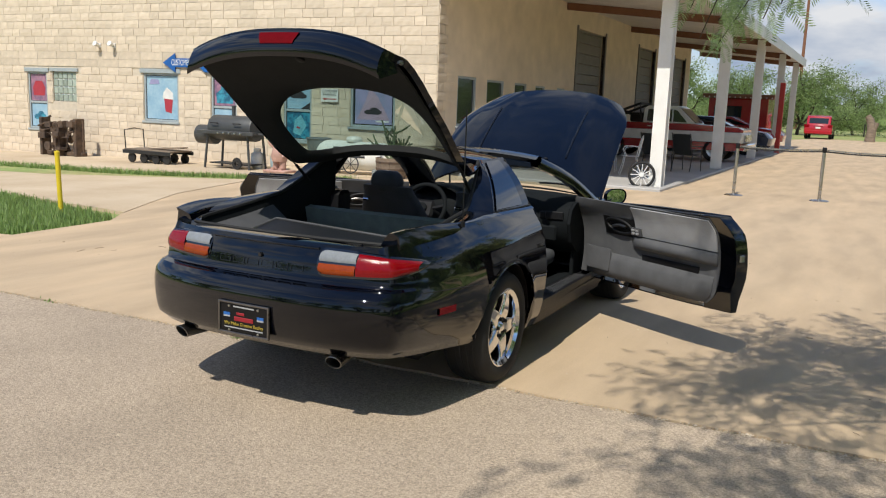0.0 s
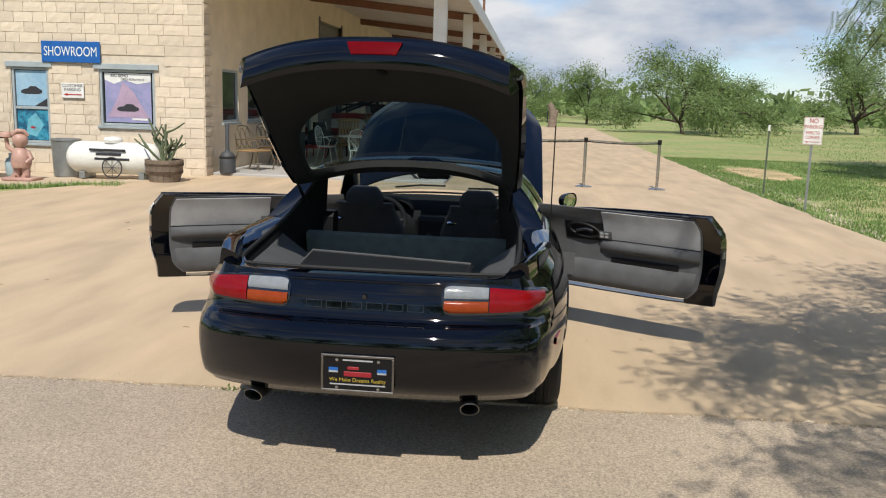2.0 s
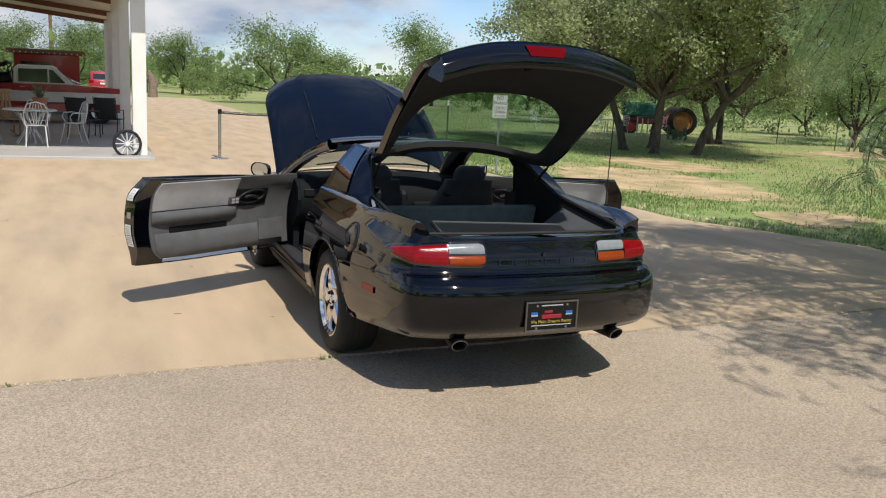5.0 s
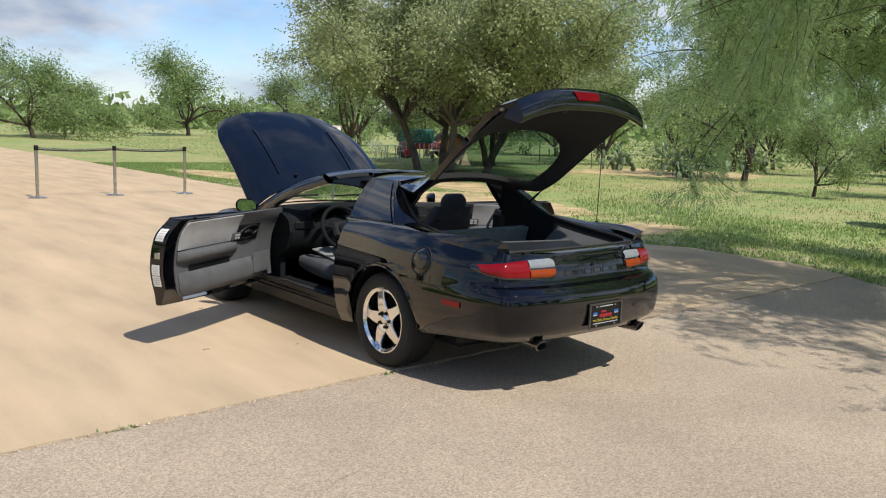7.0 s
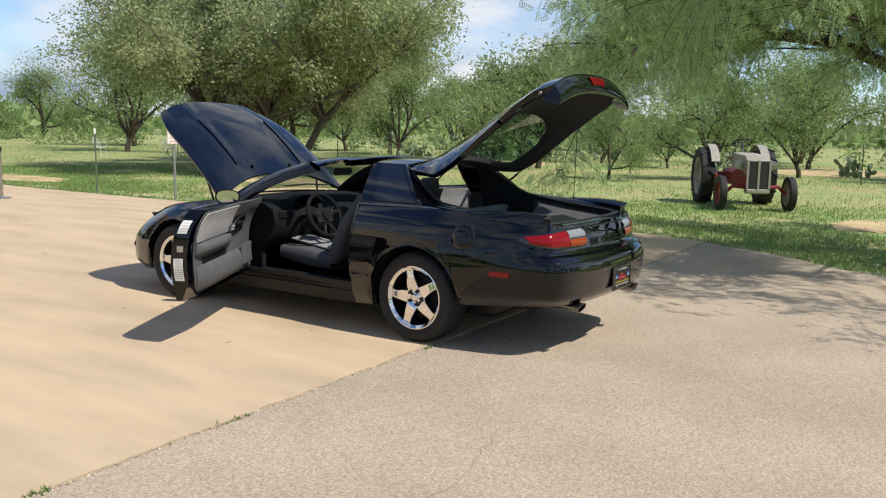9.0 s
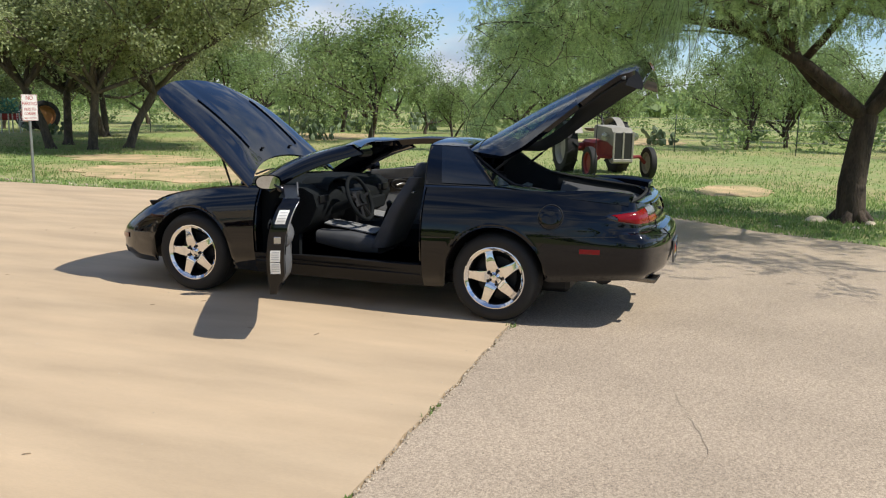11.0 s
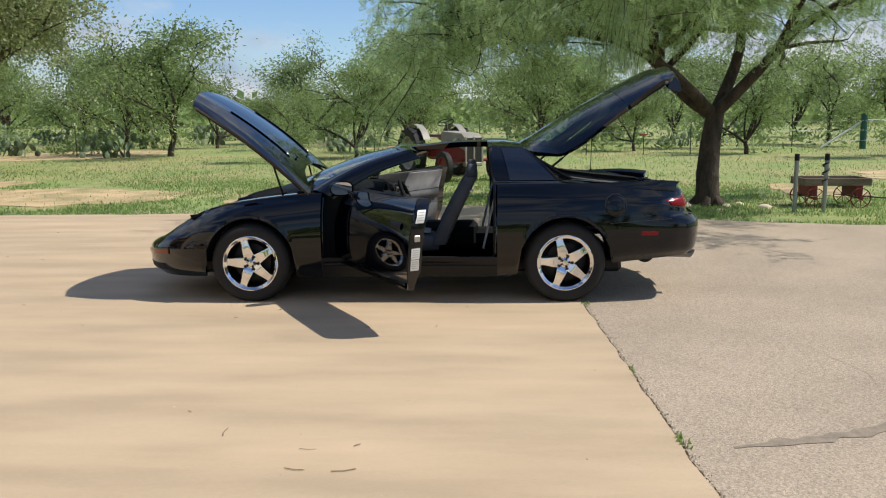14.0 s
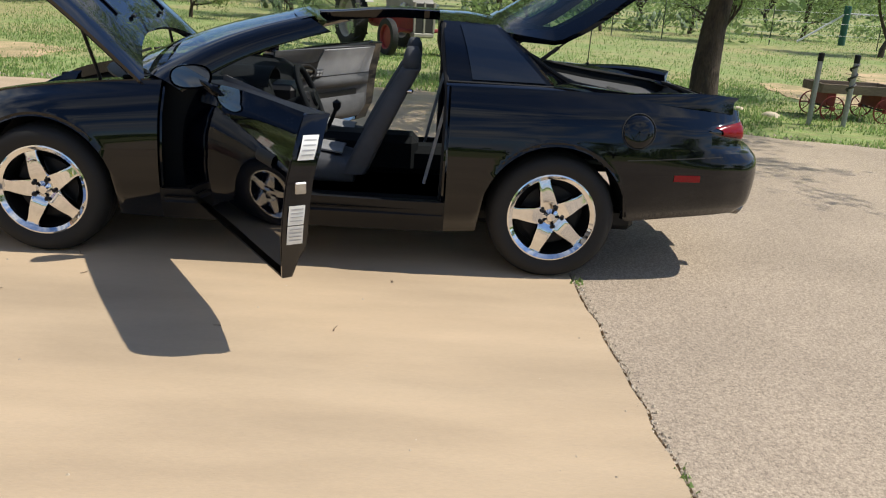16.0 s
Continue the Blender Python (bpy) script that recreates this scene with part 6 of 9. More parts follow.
def leaf_material(name, color, color2, vary):
    m = material(name, color, 0.55, color2=color2, scale=1.2, fine=12, amount=0.5, vary=vary)
    n, l = m.node_tree.nodes, m.node_tree.links
    b = n["Principled BSDF"]
    src = b.inputs["Base Color"].links[0].from_socket
    tr = n.new("ShaderNodeBsdfTranslucent")
    l.new(src, tr.inputs["Color"])
    mx = n.new("ShaderNodeMixShader")
    mx.inputs["Fac"].default_value = 0.55
    l.new(b.outputs["BSDF"], mx.inputs[1])
    l.new(tr.outputs["BSDF"], mx.inputs[2])
    l.new(mx.outputs["Shader"], n["Material Output"].inputs["Surface"])
    return m


M_LEAF_MESQUITE = leaf_material("mesquite_leaf", (0.43, 0.565, 0.27), (0.30, 0.43, 0.18), 0.35)
M_LEAF_OAK = leaf_material("live_oak_leaf", (0.41, 0.455, 0.235), (0.28, 0.33, 0.15), 0.36)
M_LEAF_FAR = leaf_material("distant_leaf", (0.30, 0.39, 0.155), (0.19, 0.275, 0.095), 0.35)
M_CACTUS = material("prickly_pear_green", (0.16, 0.22, 0.12), 0.7, scale=6, fine=60, amount=0.6, vary=0.3)
M_BLADE = leaf_material("grass_blade", (0.28, 0.40, 0.135), (0.20, 0.30, 0.085), 0.30)


V = Vector


def bend(a, b, rg, sag, wander, n=7):
    """A wandering line from a to b that rises early and sags late."""
    a, b = Vector(a), Vector(b)
    L = (b - a).length
    off = Vector((rg.gauss(0, 1), rg.gauss(0, 1), rg.gauss(0, 0.6))) * wander * L
    off2 = Vector((rg.gauss(0, 1), rg.gauss(0, 1), rg.gauss(0, 0.5))) * wander * L * 0.5
    return [a.lerp(b, t) + off * math.sin(math.pi * t) + off2 * math.sin(2 * math.pi * t) + Vector((0, 0, sag * L * math.sin(math.pi * t))) for t in [k / n for k in range(n + 1)]]


def leaf_quads(spots, dirs, length, width, droop, rg):
    """Long leaf blades at the spots; numpy arrays of vertices and faces."""
    n = len(spots)
    d = dirs + rg.normal(0, 0.55, (n, 3))
    d[:, 2] -= droop
    d /= np.linalg.norm(d, axis=1)[:, None] + 1e-9
    s = np.cross(d, rg.normal(0, 1, (n, 3)))
    s /= np.linalg.norm(s, axis=1)[:, None] + 1e-9
    L = (length * rg.uniform(0.6, 1.3, n))[:, None]
    W = (width * rg.uniform(0.7, 1.3, n))[:, None]
    v = np.stack([spots, spots + d * L * 0.5 + s * W * 0.5, spots + d * L, spots + d * L * 0.5 - s * W * 0.5], 1).reshape(-1, 3)
    return v, np.arange(n * 4).reshape(-1, 4)


def frond_quads(spots, dirs, length, rg, pairs=5, wide=0.066):
    """Feathery compound leaves: leaflets in pairs along a drooping stalk."""
    n = len(spots)
    d = dirs + rg.normal(0, 0.6, (n, 3))
    d[:, 2] -= 0.8
    d /= np.linalg.norm(d, axis=1)[:, None] + 1e-9
    s = np.cross(d, rg.normal(0, 1, (n, 3)))
    s /= np.linalg.norm(s, axis=1)[:, None] + 1e-9
    nn = np.cross(d, s)
    L = (length * rg.uniform(0.7, 1.3, n))[:, None]
    out = []
    for k in range(pairs):
        for sg in (-1, 1):
            b = spots + d * L * ((k + 0.6) / pairs) - nn * L * 0.10 * (k / pairs) ** 2
            e = s * sg * 0.85 + d * 0.5 - nn * 0.15
            w = d * L * wide
            ln = L * 0.38 * (1 - 0.35 * abs(k / (pairs - 1) - 0.4))
            out.append(np.stack([b, b + e * ln * 0.5 + w, b + e * ln, b + e * ln * 0.5 - w], 1))
    v = np.concatenate(out, 0).reshape(-1, 3)
    return v, np.arange(len(v)).reshape(-1, 4)


def tree_parts(seed, trunk, fork, limbs, r0, twigs, leaves, leaf_len, leaf_w, droop, spread, sub=6, sag=0.12, wander=0.07, twig_len=0.9, leaf_spread=0.16, frond=False, sprays=()):
    """Wood and crown of a tree: a trunk line, limbs from the fork, branches, twigs and leaves."""
    rg, ng = random.Random(seed), np.random.default_rng(seed)
    wood = Shape()
    tl = [Vector(p) for p in trunk]
    wood.tube(tl, r0, 10, True, r0 * 0.72)
    for k in range(5):
        a = k * 1.26 + rg.uniform(-0.3, 0.3)
        wood.tube([tl[0] + Vector((math.cos(a) * r0 * 1.7, math.sin(a) * r0 * 1.7, -0.12)), tl[0] + Vector((math.cos(a) * r0 * 0.9, math.sin(a) * r0 * 0.9, 0.10)), tl[0].lerp(tl[1], 0.6)], r0 * 0.45, 6, True, r0 * 0.3)
    spots, dirs = [], []
    lines = []
    for limb in limbs:
        if isinstance(limb, tuple):
            target, parent, at = limb
            pl_, pr_ = lines[parent]
            start, lr = pl_[at], pr_ * (1 - 0.06 * at) * 0.72
        else:
            target, start, lr = limb, fork + Vector((0, 0, rg.uniform(-0.08, 0.12))), r0 * rg.uniform(0.44, 0.60)
        line = bend(start, target, rg, sag, wander, 9)
        lines.append((line, lr))
        wood.tube(line, lr, 8, True, lr * 0.22)
        for j in range(sub):
            i = rg.randint(3, 9)
            p = line[i]
            out = (line[i] - line[i - 1]).normalized()
            a = Vector((rg.gauss(0, 1), rg.gauss(0, 1), rg.gauss(0.15, 0.6))).normalized()
            e = p + (out * rg.uniform(0.3, 0.9) + a * 0.9) * spread * rg.uniform(0.6, 1.15)
            bl = bend(p, e, rg, 0.06, 0.09, 6)
            br = lr * rg.uniform(0.25, 0.4)
            wood.tube(bl, br, 6, False, br * 0.25)
            for q in range(twigs):
                k = rg.randint(2, 6)
                t0 = bl[k]
                t1 = t0 + Vector((rg.gauss(0, 1), rg.gauss(0, 1), rg.gauss(-0.25 * droop, 0.6))).normalized() * twig_len * rg.uniform(0.5, 1.2)
                tw = bend(t0, t1, rg, 0.05, 0.08, 4)
                wood.tube(tw, max(0.004, br * 0.16), 4, False, 0.003)
                for _ in range(leaves):
                    f = rg.random() ** 0.7 * 3.999
                    b0 = int(f)
                    spots.append(tw[b0].lerp(tw[b0 + 1], f - b0))
                    dirs.append(t1 - t0)
    for top, low, n in sprays:
        for _ in range(n):
            e = V(low) + V((rg.gauss(0, 0.10), rg.gauss(0, 0.14), rg.gauss(0, 0.07)))
            tw = bend(V(top) + V((rg.gauss(0, 0.15), rg.gauss(0, 0.15), 0)), e, rg, 0.05, 0.06, 6)
            wood.tube(tw, 0.005, 4, False, 0.002)
            for _ in range(80):
                f = rg.uniform(1.5, 5.999)
                b0 = int(f)
                spots.append(tw[b0].lerp(tw[b0 + 1], f - b0))
                dirs.append(V((rg.gauss(0, 0.4), rg.gauss(0, 0.4), -1)))
    if sprays:
        sp_free = len(spots) - 80 * sum(n for _, _, n in sprays)
    sp = np.array([tuple(s) for s in spots]) + ng.normal(0, leaf_spread, (len(spots), 3)) * np.array([1, 1, 0.8]) * (np.where(np.arange(len(spots)) < sp_free, 1.0, 0.3)[:, None] if sprays else 1.0)
    dr = np.array([tuple(s.normalized()) for s in dirs])
    crown = Shape()
    if sprays:
        v, f = frond_quads(sp[sp_free:], dr[sp_free:], leaf_len * 0.68, ng, 10, 0.026)
        crown.add(v, f)
        sp, dr = sp[:sp_free], dr[:sp_free]
    v, f = frond_quads(sp, dr, leaf_len, ng) if frond else leaf_quads(sp, dr, leaf_len, leaf_w, droop, ng)
    crown.add(v, f)
    return wood, crown


def tree(name, label, parts, bark, leaf, at=(0, 0, 0), turn=0.0, group=""):
    wood, crown = parts
    t = thing(name, label, "tree", at, turn, group)
    part("trunk", wood, bark, t, smooth=60)
    part("crown", crown, leaf, t, smooth=None)
    return t


# the mesquite beside the lot
mx0, my0 = 6.72, -3.22
tree("mesquite_tree", "old spreading mesquite with dark trunk and feathery drooping foliage", tree_parts(
    11, [(mx0, my0, -0.05), (mx0 - 0.02, my0 + 0.03, 0.5), (mx0 + 0.10, my0 - 0.03, 1.0), (mx0 + 0.12, my0 - 0.1, 1.5)], V((mx0 + 0.12, my0 - 0.08, 1.42)),
    [V((6.2, 0.9, 3.0)), V((7.4, -3.2, 4.1)), V((7.0, -7.2, 3.6)), V((3.8, -0.6, 3.1)),
     (V((4.6, 0.9, 3.5)), 0, 6), (V((8.4, 1.2, 3.6)), 0, 5), (V((5.6, 0.2, 3.9)), 0, 3), (V((3.2, 0.4, 2.9)), 3, 6), (V((3.1, -1.8, 3.3)), 3, 6), (V((3.8, -3.4, 4.0)), 3, 3), (V((4.4, 0.9, 4.0)), 3, 4),
     (V((9.6, -4.0, 4.0)), 1, 4), (V((6.0, -2.4, 4.3)), 1, 5), (V((9.0, -0.6, 4.0)), 1, 4), (V((9.0, -9.0, 4.2)), 2, 5), (V((5.2, -6.0, 4.0)), 2, 4), (V((7.4, -5.2, 4.3)), 2, 4),
     (V((5.0, 0.9, 2.6)), 0, 5), (V((6.4, 1.7, 2.5)), 0, 7), (V((7.4, 1.0, 2.7)), 0, 4), (V((8.8, 1.5, 2.8)), 0, 5), (V((8.6, -2.4, 3.1)), 1, 4), (V((5.6, -1.0, 3.0)), 3, 3),
     (V((2.9, -1.6, 3.6)), 3, 7), (V((3.1, -0.1, 3.5)), 3, 7), (V((3.6, -3.5, 3.7)), 3, 4), (V((4.6, -2.8, 3.5)), 3, 3), (V((4.0, -4.4, 3.6)), 2, 3), (V((2.9, -3.7, 3.6)), 9, 7)],
    0.21, 8, 23, 0.125, 0.030, 0.9, 1.15, sub=9, sag=0.10, wander=0.095, twig_len=0.75, leaf_spread=0.12, frond=True,
    sprays=(((2.6, -1.0, 3.3), (2.06, -0.85, 1.97), 10), ((2.7, -1.2, 3.4), (2.47, -0.85, 1.99), 2))), M_BARK, M_LEAF_MESQUITE)

# the live oaks across the grass
def oak(seed, trunks, at, r, h, label, leaf=1.0, thick=0.15):
    rg = random.Random(seed)
    wood, crown = Shape(), Shape()
    for x, y, lx, ly in trunks:
        limbs = []
        for k in range(9):
            a = k * 0.698 + rg.uniform(-0.4, 0.4)
            d = rg.uniform(0.35, 1.0) * r
            limbs.append(V((x + lx * 2 + math.cos(a) * d, y + ly * 2 + math.sin(a) * d, h * rg.uniform(0.31, 0.54) + h * 0.42 * (1 - d / r))))
        w, c = tree_parts(seed + int(x * 10), [(x, y, -0.1), (x + lx * 0.3, y + ly * 0.3, 0.7), (x + lx, y + ly, 1.8)], V((x + lx, y + ly, 1.7)), limbs, thick, 6, 105, 0.105 * leaf, 0.066 * leaf, 0.1, 1.7, sub=9, sag=0.10, wander=0.10, twig_len=1.0, leaf_spread=0.23)
        wood.add(w.v, w.f)
        crown.add(c.v, c.f)
    return tree("live_oak_tree", label, (wood, crown), M_BARK_OAK, M_LEAF_OAK, at)


oak(21, [(0, 0, -0.4, 0.5), (0.2, -1.4, -0.3, -0.5), (1.7, -1.5, 0.5, -0.7), (2.0, 1.2, 0.6, 0.5)], (14.0, 18.4, 0), 4.4, 7.9, "wide live oak with several leaning trunks and dense dark leaves")
oak(35, [(0, 0, -0.5, 0.2), (0.9, 0.6, 0.4, 0.5)], (21.3, 22.8, 0), 3.6, 6.6, "large live oak with forked pale trunk over the grass")


# mesquites of the field: three kinds, repeated
def field_mesquite(seed, h, r, n_limb, leaves, lean=0.3, low=0.42):
    rg = random.Random(seed)
    limbs = []
    for k in range(n_limb):
        a = k * 6.28 / n_limb + rg.uniform(-0.3, 0.3)
        d = rg.uniform(0.3, 1.0) * r
        limbs.append(V((math.cos(a) * d, math.sin(a) * d, h * (low + (0.92 - low) * (1 - (d / r) ** 2)) * rg.uniform(0.85, 1.0))))
    return tree_parts(seed, [(0, 0, -0.15), (0.1 * lean, 0.05, 0.3), (lean * 0.5, 0.1, 0.6)], V((lean * 0.5, 0.1, 0.55)), limbs, 0.12, 6, leaves, 0.15, 0.06, 0.35, 1.05, sub=9, sag=0.12, wander=0.13, twig_len=0.8, leaf_spread=0.26)


KINDS = []
for seed, h, r, nl, lv in ((51, 5.0, 2.9, 6, 27), (52, 4.2, 2.7, 5, 27), (53, 5.6, 3.4, 7, 27)):
    KINDS.append((field_mesquite(seed, h, r, nl, lv), h))
KINDS.append((field_mesquite(54, 4.8, 3.3, 8, 34, low=0.16), 4.8))
# the last eight stand unseen to the south, added to darken the car's reflections
FIELD_TREES = [(11.1, 56.2, 3, 1.3), (24.0, 38.0, 2, 1.3), (31, 47, 0, 1.5), (14.2, 60, 3, 1.2), (27.6, 69.5, 3, 1.8), (5.5, 74, 3, 1.2), (-3.5, 72, 3, 1.35), (-12.0, 62, 3, 1.3), (-8.5, 70, 3, 1.3), (0.5, 80, 3, 1.2), (16.5, 66, 3, 1.0), (42, 44, 2, 1.2), (50, 33, 0, 1.2), (42.5, 24.0, 1, 1.3), (33.0, 13.2, 1, 0.75),
               (28.1, -1.9, 0, 0.9), (36.2, -5.4, 1, 1.0), (27.6, -5.9, 1, 0.62), (35.5, 4.2, 2, 1.0), (20.6, 7.6, 1, 0.55), (25.5, 12.8, 0, 1.12), (30.5, 9.0, 2, 0.5), (47, -2, 0, 1.1), (42, -11, 2, 1.0), (45, -19, 0, 1.1), (33, -16, 1, 1.0),
               (37, 33, 0, 1.2), (58, 14, 2, 0.8), (60, -8, 2, 1.2), (56, 24, 1, 1.3), (26, 33, 1, 0.9), (48, 55, 0, 1.3), (66, 42, 2, 1.4), (38, 70, 1, 1.4), (25, -26, 2, 1.0), (21.5, -13.5, 1, 0.8), (23, 5, 0, 0.8), (27.5, 3.0, 2, 0.8), (24.5, -9.5, 0, 0.75), (31, -3.5, 0, 0.9), (32.5, 17.5, 0, 1.0), (38.5, 10, 1, 1.1), (39, 19, 2, 1.0), (29.5, 23, 2, 1.0), (43, 6, 0, 1.1), (40, -4, 1, 1.1), (34, 27, 1, 1.2), (46, 16, 2, 0.55), (30, -10, 1, 0.9), (-16, -27, 2, 1.3), (-9, -30, 0, 1.4), (-3, -26, 1, 1.3), (3, -29, 2, 1.4), (9, -25, 0, 1.3), (15, -28, 1, 1.4), (-23, -22, 0, 1.3), (-28, -12, 2, 1.3)]
models = {}
for x, y, k, s in FIELD_TREES:
    m = Matrix.Translation((x, y, ground_z(x, y) - 0.03)) @ Matrix.Rotation(rng.uniform(0, 6.28), 4, "Z") @ Matrix.Scale(s * rng.uniform(0.94, 1.06), 4)
    if k not in models:
        t = tree("field_mesquite", "mesquite tree with several thin trunks in the field", KINDS[k][0], M_BARK, M_LEAF_FAR, (0, 0, 0), 0, "mesquites of the field")
        t.matrix_world = m
        models[k] = t
    else:
        c = copy_thing(models[k], Matrix())
        c.matrix_world = m

# distant brush all round
ng = np.random.default_rng(9)
sp = []
for k in range(1150):
    a = ng.uniform(0, 6.283)
    d = ng.uniform(85, 190)
    cx, cy = 10 + d * math.cos(a), 10 + d * math.sin(a)
    if -40 < cx < 2 and 5 < cy < 60:
        continue
    h, w = ng.uniform(1.6, 4.8), ng.uniform(2.5, 5.5)
    n = 46
    q = ng.normal(0, 1, (n, 3)) * np.array([w * 0.5, w * 0.5, h * 0.22]) + np.array([cx, cy, h * 0.52 + 0.004 * max(0, cy - 40)])
    q[:, 2] = np.abs(q[:, 2])
    sp.append(q)
sp = np.concatenate(sp)
v, f = leaf_quads(sp, ng.normal(0, 1, sp.shape), 1.5, 1.0, 0.0, ng)
brush = Shape()
brush.v, brush.f = [tuple(p) for p in v], [tuple(q) for q in f]
tagged(part("distant_brush", brush, M_LEAF_FAR, smooth=None), "far line of green brush and trees on the plain", "brush", kind="stuff")

# low brush between the field trees
sp = []
for k in range(240):
    cx, cy = ng.uniform(24, 75), ng.uniform(-30, 75)
    if cx < 24 + 8 * math.sin(cy * 0.2):
        continue
    h = ng.uniform(0.4, 1.3)
    q = ng.normal(0, 1, (90, 3)) * np.array([0.55, 0.55, 0.3]) * h + np.array([cx, cy, h * 0.5])
    q[:, 2] = np.abs(q[:, 2])
    sp.append(q)
sp = np.concatenate(sp)
v, f = leaf_quads(sp, ng.normal(0, 1, sp.shape), 0.28, 0.10, 0.0, ng)
brush = Shape()
brush.v, brush.f = [tuple(p) for p in v], [tuple(q) for q in f]
tagged(part("undergrowth", brush, M_LEAF_FAR, smooth=None), "scrubby low brush between the trees", "brush", kind="stuff")


# prickly pear
def cactus_parts(seed, n):
    rg = random.Random(seed)
    pads = []
    tops = [(V((rg.gauss(0, 0.35), rg.gauss(0, 0.35), 0.0)), V((rg.gauss(0, 0.3), rg.gauss(0, 0.3), 1)).normalized()) for _ in range(n // 3)]
    made = 0
    while made < n and tops:
        p, d = tops.pop(0)
        L, W = rg.uniform(0.22, 0.34), rg.uniform(0.16, 0.24)
        side = d.cross(V((rg.gauss(0, 1), rg.gauss(0, 1), 0.1))).normalized()
        nrm = d.cross(side)
        ring = [p + d * (L * 0.5 - L * 0.5 * math.cos(t)) + side * (W * 0.5 * math.sin(t)) for t in [6.283 * q / 10 for q in range(10)]]
        c = p + d * L * 0.5
        s = Shape()
        pads.append(s)
        s.add(ring + [c + nrm * 0.03, c - nrm * 0.03], [(q, (q + 1) % 10, 10) for q in range(10)] + [((q + 1) % 10, q, 11) for q in range(10)])
        made += 1
        for _ in range(2):
            if rg.random() < 0.8:
                nd = (d + side * rg.gauss(0, 0.6) + nrm * rg.gauss(0, 0.5) + V((0, 0, 0.2))).normalized()
                tops.append((p + d * L * 0.93 + side * rg.uniform(-0.06, 0.06), nd))
    return pads


cact = [cactus_parts(71, 42), cactus_parts(72, 34)]
cmodel = {}
for x, y, k, s in [(24.4, 14.6, 0, 1.2), (29, 6.5, 1, 1.2), (33, 17, 0, 1.3), (34, 20, 1, 1.2), (44, 27, 0, 1.5), (40, 21, 1, 1.4), (38, 15, 0, 1.3), (30, 1.5, 1, 1.1), (37, -2, 0, 1.3), (40, -7, 1, 1.3), (36, -12, 0, 1.3), (48, 38, 1, 1.6), (26, 19.5, 0, 1.1), (41, 9, 1, 1.2), (33, -9, 1, 1.1), (46, 31, 0, 1.4), (31, 23, 0, 1.0), (52, 20, 1, 1.5), (22, 26, 1, 0.9)]:
    m = Matrix.Translation((x, y, ground_z(x, y) - 0.05)) @ Matrix.Rotation(rng.uniform(0, 6.28), 4, "Z") @ Matrix.Scale(s, 4)
    if k not in cmodel:
        cmodel[k] = thing("prickly_pear", "clump of grey-green prickly pear cactus pads", "cactus", group="cactus clumps of the field")
        for pad in cact[k]:
            part("pad", pad, M_CACTUS, cmodel[k], smooth=None)
        cmodel[k].matrix_world = m
    else:
        copy_thing(cmodel[k], Matrix()).matrix_world = m


# grass
def grass(name, label, n, spot, hmin, hmax):
    ng = np.random.default_rng(len(name) + n)
    pts = []
    while len(pts) < n:
        p = spot(ng)
        if p is not None:
            pts.append(p)
    base = np.array([(x, y, ground_z(x, y) - 0.03) for x, y in pts])
    a = ng.uniform(0, 6.283, n)
    h = ng.uniform(hmin, hmax, n)
    w = ng.uniform(0.004, 0.010, n) * (0.6 + h / hmax)
    side = np.stack([np.cos(a), np.sin(a), 0 * a], 1) * w[:, None]
    lean = np.stack([-np.sin(a), np.cos(a), 0 * a], 1) * (h * ng.uniform(0.1, 0.7, n))[:, None]
    tip = base + lean + np.stack([0 * h, 0 * h, h], 1)
    s = Shape()
    s.v = [tuple(p) for p in np.stack([base - side, base + side, tip], 1).reshape(-1, 3)]
    s.f = [(3 * i, 3 * i + 1, 3 * i + 2) for i in range(n)]
    return tagged(part(name, s, M_BLADE, smooth=None), label, "grass", kind="stuff")


def lot_edge(y):
    pts = ASPHALT_EDGE[::-1] + FIELD_EDGE[::-1][1:]
    return float(np.interp(y, [p[1] for p in pts], [p[0] for p in pts]))


SOIL = [(8.6, 9.5, 2.2, 3.4), (8.0, 4.6, 1.2, 0.9), (11.8, 13.5, 1.6, 2.4), (10.5, -1.6, 1.3, 0.8), (9.2, -6.0, 1.6, 0.9), (27, 17, 5, 4), (33, 3, 4, 3), (7.0, 19.5, 1.0, 2.6), (12.5, -9.5, 2.5, 1.2)]


def soil_at(x, y):
    """How bare the ground is, from 0 to 1."""
    w = noise.noise((x * 0.8, y * 0.8, 9.0)) * 0.5
    return max(smoothstep(1.15, 0.75, math.hypot((x - a) / c, (y - b) / d) + w) for a, b, c, d in SOIL)


M_SOIL = material("bare_tan_soil", (0.55, 0.385, 0.225), 0.95, color2=(0.33, 0.285, 0.13), scale=1.6, fine=30, amount=0.8, patch=0.12, patch_scale=0.8, bump=0.015, bump_scale=30)
for a, b, c, d in SOIL:
    rim_pts = []
    for k in range(48):
        t = 6.2832 * k / 48
        r = 0.86 + 0.34 * noise.noise((math.cos(t) * 1.3 + a, math.sin(t) * 1.3 + b, 2.0)) + 0.16 * noise.noise((math.cos(t) * 5 + a, math.sin(t) * 5 + b, 7.0))
        rim_pts.append((a + c * r * math.cos(t), b + d * r * math.sin(t)))
    flat_sheet("bare_soil", rim_pts, -0.018, M_SOIL, "bare dry tan soil patch in the grass", "soil", 0.03)


